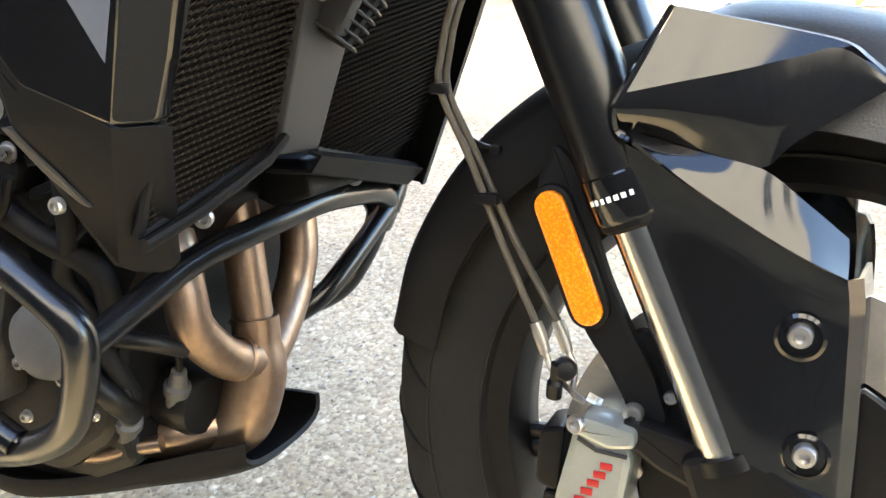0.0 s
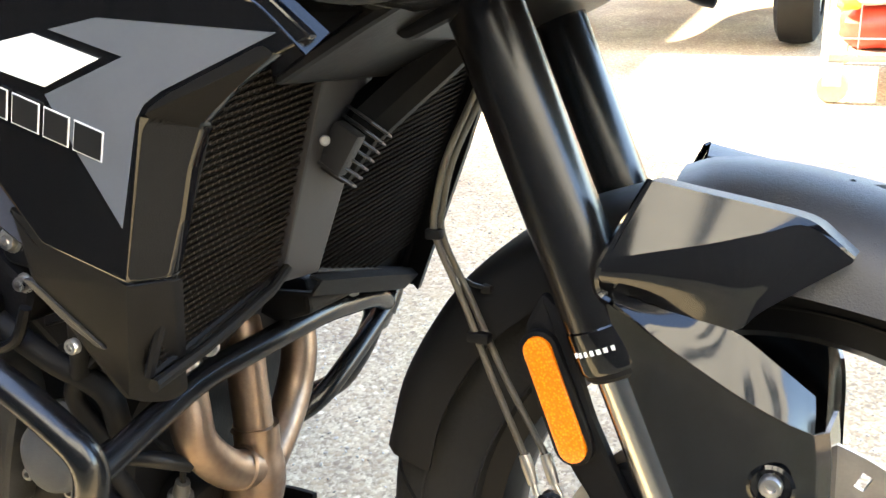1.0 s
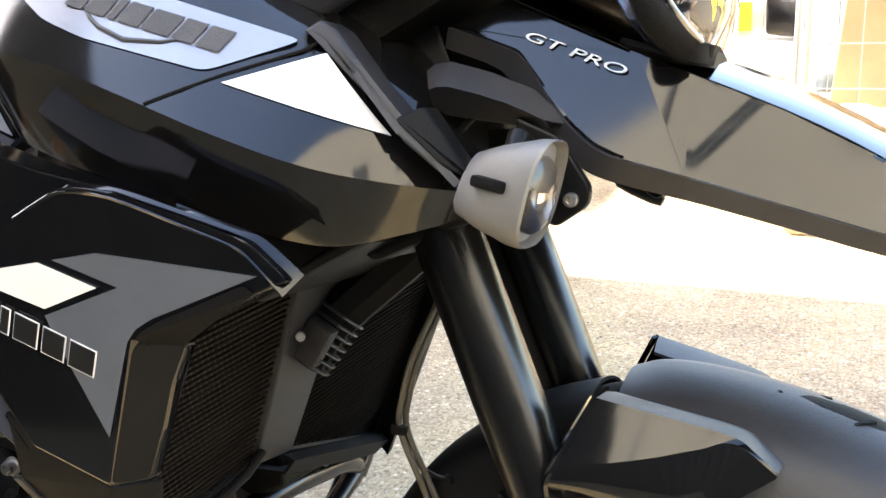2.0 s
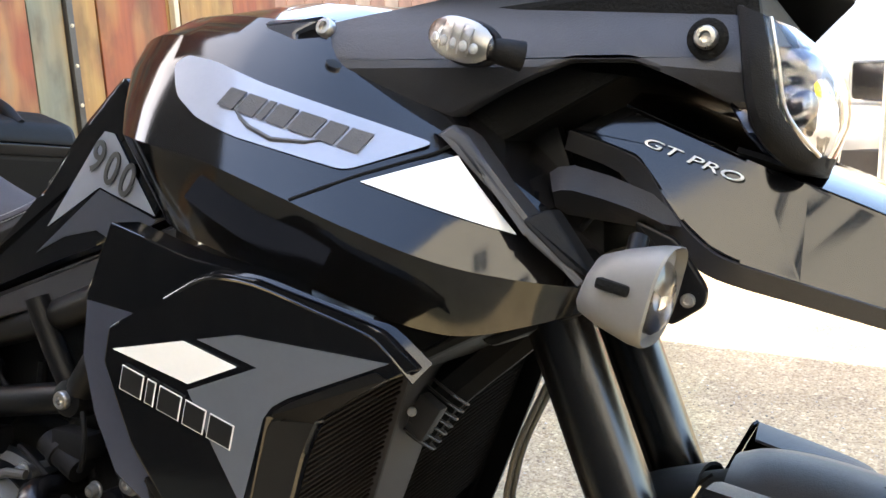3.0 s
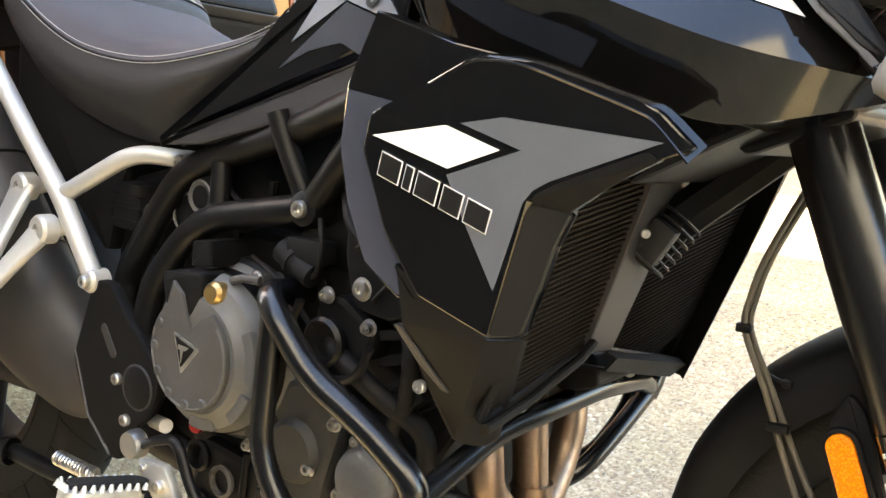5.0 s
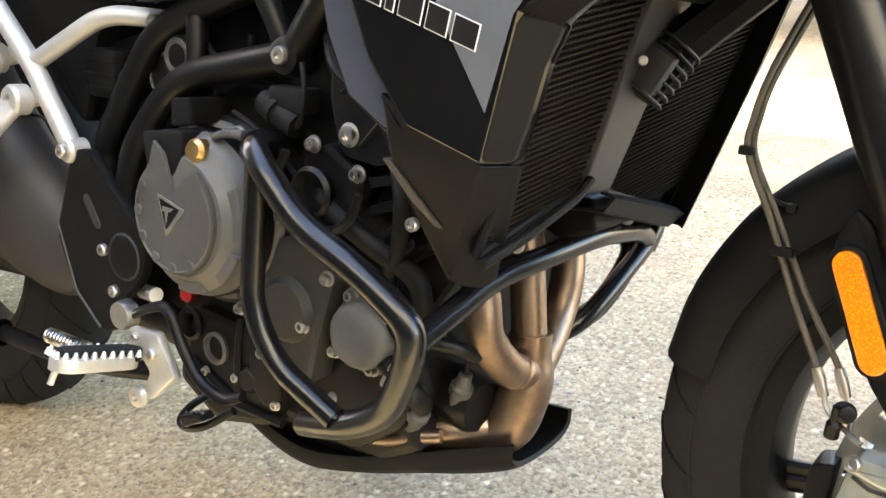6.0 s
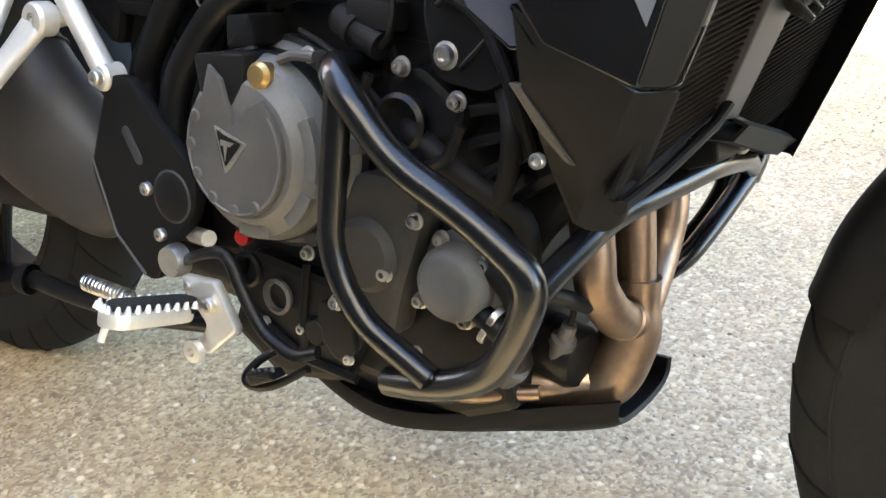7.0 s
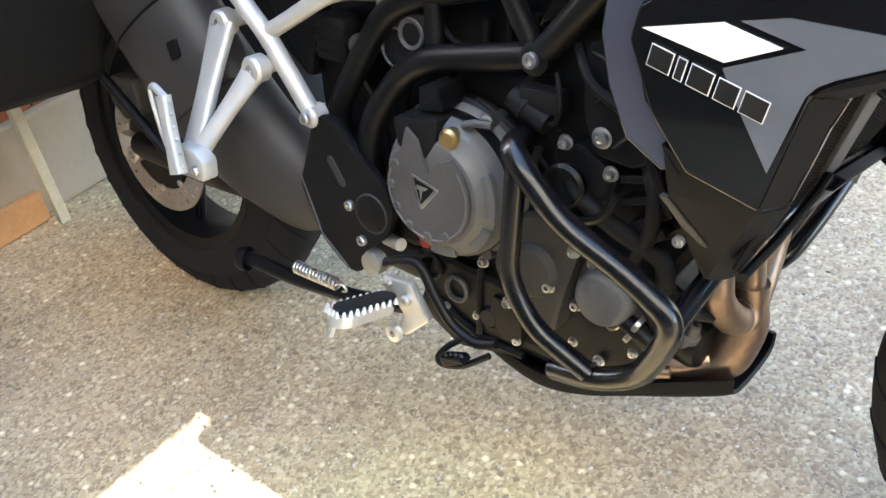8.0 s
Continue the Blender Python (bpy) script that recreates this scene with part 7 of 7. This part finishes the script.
part("swing_arm", tube(catmull([(-0.2, 0.11, 0.34), (-0.4, 0.115, 0.32), (-0.6, 0.118, 0.31), (-0.79, 0.12, 0.312)], 5), 0.026, 16), M_FRAME, bike)
part("chain_adjuster", box((-0.84, -0.137, 0.285), (-0.79, -0.115, 0.33), 0.005), M_ALU, bike)
rcal = part("rear_caliper", slab(fillet([(-0.83, 0.44), (-0.76, 0.44), (-0.75, 0.39), (-0.8, 0.36), (-0.84, 0.39)], 0.012), -0.14, -0.07, 0.006), M_GREY2, bike, "rear brake calliper")
part("piston_cap", lathe([(0, 0.004), (0.012, 0.004), (0.014, 0.002), (0.014, 0)], (-0.795, -0.14, 0.405), (0, -1, 0), 20), M_ALU, rcal)
part("crankcase_port", lathe([(0.018, 0.0), (0.02, 0.012), (0.016, 0.014), (0.013, 0.002), (0.013, -0.02)], (-0.058, -0.143, 0.295), (0, -1, 0), 24), M_GREY2, bike)
part("crankcase_port", lathe([(0.018, 0.0), (0.02, 0.008), (0.016, 0.01), (0.013, 0.002), (0.013, -0.02)], (-0.1, -0.148, 0.316), (0, -1, 0), 24), M_DARK, bike)
part("engine_lower", slab(fillet([(-0.1, 0.34), (0.02, 0.33), (0.06, 0.28), (0.03, 0.22), (-0.06, 0.2), (-0.13, 0.24)], 0.015), -0.15, 0.14, 0.01), M_DARK, bike)
part("sump", slab(fillet([(-0.05, 0.27), (0.2, 0.3), (0.22, 0.24), (0.15, 0.205), (-0.02, 0.2)], 0.015), -0.12, 0.12, 0.01), M_DARK, bike)
part("side_stand", tube([(-0.06, 0.13, 0.24), (-0.08, 0.28, 0.1), (-0.1, 0.385, -0.095)], [0.014, 0.012, 0.011], 14), M_FRAME, bike, "side stand on the far side")
part("stand_pad", slab(fillet([(-0.14, -0.112), (-0.06, -0.112), (-0.06, -0.1), (-0.14, -0.1)], 0.003), 0.36, 0.41, 0.002), M_FRAME, bike)

# luggage: panniers and rack
def pannier(s):
    """A hard case beside the wheel: a tub that tapers down and forward, a rim and a lid with a carrying handle."""
    def rng(a, b):
        return (a, b) if s > 0 else (-b, -a)
    tub = [(-1.17, 0.5), (-1.13, 0.455), (-0.78, 0.445), (-0.73, 0.475), (-0.68, 0.68), (-0.61, 0.885), (-1.2, 0.905)]
    p = part("pannier", slab(fillet(tub, 0.015), *rng(0.2, 0.42), 0.014), M_MATTE, bike, "black hard-shell side pannier")
    part("pannier_rim", slab(fillet([(-0.605, 0.88), (-0.6, 0.9), (-1.205, 0.92), (-1.205, 0.9)], 0.004), *rng(0.195, 0.428), 0.003), M_FRAME, p)
    part("pannier_lid", slab(fillet([(-0.605, 0.9), (-0.625, 0.94), (-0.7, 0.962), (-1.15, 0.985), (-1.2, 0.92)], 0.015), *rng(0.2, 0.425), 0.012), M_MATTE, p)
    part("pannier_rib", slab(fillet([(-0.725, 0.535), (-0.722, 0.545), (-1.17, 0.55), (-1.17, 0.54)], 0.003), *rng(0.196, 0.424), 0.002), M_FRAME, p)
    part("pannier_panel", slab(fillet([(-0.76, 0.62), (-0.69, 0.83), (-1.12, 0.85), (-1.1, 0.62)], 0.02), *rng(0.418, 0.43), 0.005), M_SATIN, p)
    part("handle", tube(catmull([(-0.63, 0.31 * s, 0.935), (-0.68, 0.31 * s, 0.968), (-0.76, 0.31 * s, 0.988), (-0.86, 0.31 * s, 0.996), (-0.96, 0.31 * s, 0.985)], 6), 0.011, 12, flat=0.6), M_FRAME, p)
    for x in (-0.72, -0.84):
        part("handle_post", box((x - 0.012, 0.31 * s - 0.01, 0.95), (x + 0.012, 0.31 * s + 0.01, 0.985), 0.003), M_FRAME, p)
    return p


pannier(-1)
pannier(1)
part("pannier_rod", tube([(-0.78, -0.2, 0.492), (-0.6, -0.2, 0.37), (-0.58, -0.2, 0.36)], 0.009, 12), M_FRAME, bike)
for s in (-1, 1):
    part("grab_rail", tube(catmull([(-1.0, 0.12 * s, 0.99), (-0.9, 0.15 * s, 1.002), (-0.8, 0.156 * s, 0.998), (-0.68, 0.16 * s, 0.975), (-0.62, 0.156 * s, 0.945), (-0.6, 0.135 * s, 0.905)], 6), 0.012, 14, flat=1.4), M_SATIN, bike, "black pillion grab rail")
part("tail_light", box((-1.06, -0.07, 0.88), (-1.0, 0.07, 0.92), 0.01), M_RED, bike)
part("tail_unit", slab(fillet([(-1.03, 0.95), (-0.5, 0.9), (-0.5, 0.8), (-0.7, 0.78), (-1.0, 0.87)], 0.02), -0.1, 0.1, 0.012), M_MATTE, bike)
part("rear_hugger", skin([[REAR_AXLE + Vector((math.cos(radians(a)) * r, y, math.sin(radians(a)) * r)) for a in (20, 40, 60, 80, 100)] for y, r in ((-0.09, 0.32), (-0.07, 0.345), (0, 0.355), (0.07, 0.345), (0.09, 0.32))], 0.003, 4), M_MATTE, bike)



# ---- the yard: weathered doors behind the motorcycle, brick beyond them, a building and added dark walls behind the camera ----
WX = -1.38


def structure(name, bm, material, label, category, sharp=32):
    return tagged(part(name, bm, material, None, "", sharp), label, category, kind="structure")


def doors():
    """A tall boarded door front with straps and battens, a low wall beside it."""
    back = structure("wall_doors", box((WX - 0.25, -0.28, 0.0), (WX - 0.02, 2.2, 3.4), 0), M_CONC, "weathered boarded door front in flaking orange and ochre paint", "wall")
    rnd = random.Random(7)
    edges = [-0.28, 0.02, 0.43, 0.83, 0.93, 1.12, 1.24, 1.36, 1.64, 1.7, 1.96, 2.2]
    tones = [M_RUST, M_RUST, M_RUST, M_OCHRE, M_RUST, M_GREYP, M_OCHRE, M_RUST, M_OCHRE, M_OCHRE, M_RUST]
    for a, b, m in zip(edges, edges[1:], tones):
        d = rnd.uniform(0, 0.008)
        part("door_board", box((WX - 0.02, a + 0.002, 0.24), (WX + 0.012 + d, b - 0.002, 3.38), 0.003), m, back)
    for yy, w, m, d in ((0.835, 0.028, M_STRIP, 0.035), (1.252, 0.022, M_IRON, 0.03), (1.665, 0.022, M_STRIP, 0.035), (0.2, 0.024, M_IRON, 0.03)):
        s = part("door_batten", box((WX + 0.01, yy - w / 2, 0.24), (WX + d, yy + w / 2, 3.38), 0.004), m, back)
        if m is M_IRON:
            for i in range(14):
                part("stud", lathe([(0, 0.005), (0.004, 0.004), (0.006, 0)], (WX + d, yy, 0.5 + 0.11 * i), (1, 0, 0), 10), M_STRIP, s)
    return back


doors()
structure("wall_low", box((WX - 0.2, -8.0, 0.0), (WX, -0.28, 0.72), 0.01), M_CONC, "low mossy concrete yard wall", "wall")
# Unseen wall, added to keep the sun off the ground behind the camera.
structure("shade_wall", box((WX - 0.2, -8.0, 0.72), (WX, -0.64, 4.0), 0.01), M_SCREEN, "added unseen tall dark wall that shades the ground beside the gap", "wall")
structure("plinth", box((WX - 0.018, -0.28, 0.0), (WX + 0.03, 2.2, 0.24), 0.012), M_CONC, "mossy concrete plinth under the doors", "plinth")
# Added strip that stands in for the brown stain along the wall foot.
tagged(part("stain_strip", box((WX + 0.032, -0.9, 0.0), (WX + 0.055, -0.06, 0.075), 0.005), M_STAIN), "orange-brown strip standing in for the stain along the wall foot", "board")
tagged(part("timber_prop", box((-0.011, -0.012, 0), (0.011, 0.012, 0.5), 0.002, turn=Matrix.Translation((-1.285, -0.052, 0.001)) @ Matrix.Rotation(radians(-1), 4, "Y")), M_STRIP), "pale timber batten leaning against the wall", "batten")
BX = -3.2


def bricks():
    w = structure("wall_brick", box((BX - 0.22, 3.0, 0.0), (BX, 9.2, 2.6), 0), M_MORTAR, "red and buff brick wall beyond the doors", "wall")
    rnd = random.Random(3)
    me = {}
    for m in (M_BRICK, M_BRICK2):
        b = bmesh.new()
        box((0, -0.1025, -0.0325), (0.012, 0.1025, 0.0325), 0.003, b)
        d = bpy.data.meshes.new("brick")
        b.to_mesh(d)
        b.free()
        d.materials.append(m)
        me[m] = d
    for i in range(24):
        for k in range(20):
            y = 3.3 + 0.215 * k + (0.107 if i % 2 else 0)
            ob = new("brick", me[rnd.choice((M_BRICK, M_BRICK, M_BRICK2))])
            ob.parent = w
            ob.location = (BX - 0.002 + rnd.uniform(-0.002, 0.002), y, 0.74 + 0.075 * i)
    return w


def facade(name, where, x0, x1, height, label, lit=True):
    """A rendered building front: windows above, unseen dark garages added below to darken reflections."""
    w = tagged(part(name, box((x0, -0.3, 2.5), (x1, 0, height), 0), M_CREAM), label, "building", kind="structure")
    w.matrix_world = where
    n = int((x1 - x0) / 2.8)
    for k in range(n):
        x = x0 + k * 2.8
        part("pier", box((x, -0.3, 0), (x + 0.35, 0, 2.5), 0.01), M_CREAM, w)
        d = part("garage_door", box((x + 0.35, -0.25, 0), (x + 2.8, -0.15, 2.5), 0.01), M_DOORD, w)
        for i in range(6):
            part("door_rib", box((x + 0.4, -0.15, 0.2 + 0.4 * i), (x + 2.75, -0.13, 0.24 + 0.4 * i), 0.004), M_DOORD, d)
        for z in (3.0, 5.4, 7.8):
            if z + 1.4 > height:
                continue
            f = part("window", box((x + 0.9, -0.02, z), (x + 2.0, 0.03, z + 1.2), 0.01), M_WHITEP, w)
            for i in range(2):
                for j in range(2):
                    part("pane", box((x + 0.96 + 0.52 * i, 0.028, z + 0.06 + 0.56 * j), (x + 1.42 + 0.52 * i, 0.036, z + 0.56 + 0.56 * j), 0), M_WINF, f)
    part("string_course", box((x0, 0, 2.5), (x1, 0.06, 2.66), 0.01), M_WHITEP, w)
    return w


facade("building_facade", pose(1.0, -8.2, 0, 0, 0, 36), -8.4, 11.2, 12.0, "cream rendered building with windows, dark garage doors added below for the reflections")
# Unseen dark wall, added so the gloss paint reflects black instead of lit ground.
dark_screen = structure("reflection_screen", box((WX, -1.95, 0.0), (3.2, -1.78, 1.75), 0.0), M_SCREEN, "added unseen wall of dark boards that darkens the reflections", "wall")
for k in range(26):
    part("board", box((WX + 0.005 + 0.175 * k, -1.78, 0.02), (WX + 0.17 + 0.175 * k, -1.762, 1.74), 0.003), M_SCREEN, dark_screen)


def car():
    """A silver car seen from its front corner in the sun."""
    c = thing("parked_car", pose(0.05, 3.62, 0), "silver hatchback parked in the sun with a yellow plate", "car")
    W = 0.62
    rows = []
    for x in (-1.2, -1.1, -0.6, 0.0, 0.45, 0.57, 0.62):
        e = 0.12 if x in (-1.2, 0.62) else (0.03 if x in (-1.1, 0.57) else 0.0)
        rows.append([(x, 0.05 + e, 0.24), (x, 0.0 + e, 0.36), (x, 0.0 + e, 0.5), (x, 0.06 + e, 0.62), (x, 0.1 + e, 0.84), (x, 0.3 + e, 0.96), (x, 1.1, 1.06), (x, 1.75, 1.5), (x, 3.4, 1.52), (x, 4.1, 1.0), (x, 4.2, 0.3)])
    b = part("body", skin(rows, 0.0, 4, 2), M_CARP, c, "silver car body", sharp=40)
    part("side", slab(fillet([(0.12, 0.25), (0.1, 0.5), (0.2, 0.86), (1.1, 1.05), (1.75, 1.48), (3.4, 1.5), (4.1, 1.0), (4.2, 0.3)], 0.03), -0.61, -0.6, 0, turn=Matrix.Rotation(radians(90), 4, "Z")), M_CARP, c)
    part("grille", box((-0.9, -0.012, 0.56), (0.28, 0.06, 0.64), 0.01), M_CARB, c)
    part("lower_intake", box((0.36, -0.008, 0.31), (0.56, 0.06, 0.44), 0.01), M_CARB, c)
    part("lower_intake", box((-0.95, -0.008, 0.27), (0.25, 0.06, 0.36), 0.01), M_CARB, c)
    p = part("number_plate", box((-0.1, -0.02, 0.66), (0.36, 0.0, 0.78), 0.004), M_PLATE, c, "yellow plate")
    for k in range(6):
        part("plate_bar", box((-0.06 + 0.066 * k, -0.0225, 0.68), (-0.02 + 0.066 * k, -0.019, 0.75), 0.001), M_CARB, p)
    h = part("headlight", box((0.4, 0.03, 0.62), (0.585, 0.14, 0.8), 0.02), M_LENS2, c, "clear headlight")
    part("headlight_bowl", box((0.41, 0.06, 0.63), (0.575, 0.16, 0.79), 0.02), M_MIRRORY, h)
    for x, y in ((0.42, 0.75), (-1.0, 0.75), (0.42, 3.3), (-1.0, 3.3)):
        t = part("tyre", lathe([(0.2, -0.09), (0.27, -0.09), (0.305, -0.07), (0.312, -0.03), (0.312, 0.03), (0.305, 0.07), (0.27, 0.09), (0.2, 0.09), (0.2, -0.09)], (x, y - 0.45 if y < 1 else y, 0.312), (1, 0, 0), 48), M_RUBBER, c)
        part("rim", lathe([(0, 0.08), (0.06, 0.085), (0.19, 0.06), (0.2, 0.08), (0.2, -0.08), (0, -0.08)], (x, y - 0.45 if y < 1 else y, 0.312), (1, 0, 0), 32), M_ALU, t)
    part("windscreen", skin([[(-1.05, 1.12, 1.075), (0.47, 1.12, 1.075)], [(-0.95, 1.72, 1.475), (0.37, 1.72, 1.475)]], 0.006, 2), M_WINF, c)
    return c


car()


def trolley():
    """A wire cage trolley on castors."""
    t = thing("cage_trolley", pose(0.64, 2.86, 0), "galvanised wire cage trolley on castors, full of packaging waste", "trolley")
    part("base", box((0, 0, 0.14), (0.8, 0.62, 0.165), 0.006), M_WOOD, t)
    for x in (0.0, 0.8):
        for y in (0.0, 0.62):
            part("post", tube([(x, y, 0.14), (x, y, 1.5)], 0.014, 12), M_GALV, t)
            k = part("castor", lathe([(0, -0.015), (0.05, -0.015), (0.055, -0.008), (0.055, 0.008), (0.05, 0.015), (0, 0.015)], (x + (0.03 if x < 0.1 else -0.03), y, 0.0555), (0, 1, 0), 24), M_WOOD, t)
            part("fork", box((x + (0.0 if x < 0.1 else -0.06), y - 0.025, 0.06), (x + (0.06 if x < 0.1 else 0.0), y + 0.025, 0.14), 0.004), M_GALV, k)
    for i in range(9):
        z = 0.22 + 0.15 * i
        part("wire", tube([(0, 0, z), (0.8, 0, z)], 0.0028, 6), M_GALV, t)
        part("wire", tube([(0, 0, z), (0, 0.62, z)], 0.0028, 6), M_GALV, t)
    for i in range(1, 8):
        part("wire", tube([(0.1 * i, 0, 0.16), (0.1 * i, 0, 1.48)], 0.0024, 6), M_GALV, t)
    for i in range(1, 5):
        part("wire", tube([(0, 0.125 * i, 0.16), (0, 0.125 * i, 1.48)], 0.0024, 6), M_GALV, t)
    return t


trolley()


def sack(x, y, z, sx, sy, sz, m, label, seed):
    rnd = random.Random(seed)
    bm = bmesh.new()
    bmesh.ops.create_uvsphere(bm, u_segments=20, v_segments=12, radius=1)
    for v in bm.verts:
        n = noise.noise(v.co * 2.2 + Vector((seed, 0, 0))) * 0.22 + noise.noise(v.co * 6 + Vector((0, seed, 0))) * 0.08
        c = v.co * (1 + n)
        v.co = Vector((x + math.copysign(abs(c.x) ** 0.7, c.x) * sx, y + math.copysign(abs(c.y) ** 0.7, c.y) * sy, max(z, z + sz + math.copysign(abs(c.z) ** 0.8, c.z) * sz)))
    return tagged(part("waste_sack", bm, m), label, "sack", group="packaging waste in the trolley")


for k, (x, y, z, a, b, c_, m, lab) in enumerate(((0.8, 3.02, 0.166, 0.13, 0.12, 0.07, M_BAGR, "crumpled red plastic sack"), (1.08, 3.0, 0.166, 0.13, 0.11, 0.09, M_BAGR, "crumpled red plastic sack"), (0.84, 3.22, 0.166, 0.15, 0.08, 0.12, M_BAGW, "crumpled white printed sack"), (1.12, 3.24, 0.166, 0.14, 0.09, 0.14, M_BAGW, "crumpled white printed sack"),
                                                (0.78, 3.0, 0.31, 0.1, 0.1, 0.05, M_BAGW, "flattened white plastic sack"), (0.98, 3.02, 0.33, 0.1, 0.1, 0.045, M_BAGW, "flattened white plastic sack"), (0.7, 2.95, 0.3, 0.04, 0.05, 0.03, M_BAGY, "small yellow plastic wrapper"))):
    sack(x, y, z, a, b, c_, m, lab, k)
for x0, x1, y0, z0, z1, m, lab, tl in ((0.72, 1.05, 3.32, 0.166, 0.86, M_CARD, "flattened brown cardboard box standing in the trolley", 5), (1.0, 1.36, 3.36, 0.166, 0.98, M_CARD, "flattened brown cardboard box standing in the trolley", -4), (0.86, 1.2, 3.40, 0.166, 1.1, M_BAGY, "yellow printed carton standing in the trolley", 3)):
    tagged(part("cardboard_box", box((0, 0, 0), (x1 - x0, 0.03, z1 - z0), 0.004, turn=Matrix.Translation((x0, y0, z0)) @ Matrix.Rotation(radians(tl), 4, "Y")), m), lab, "box", group="packaging waste in the trolley")
bricks()
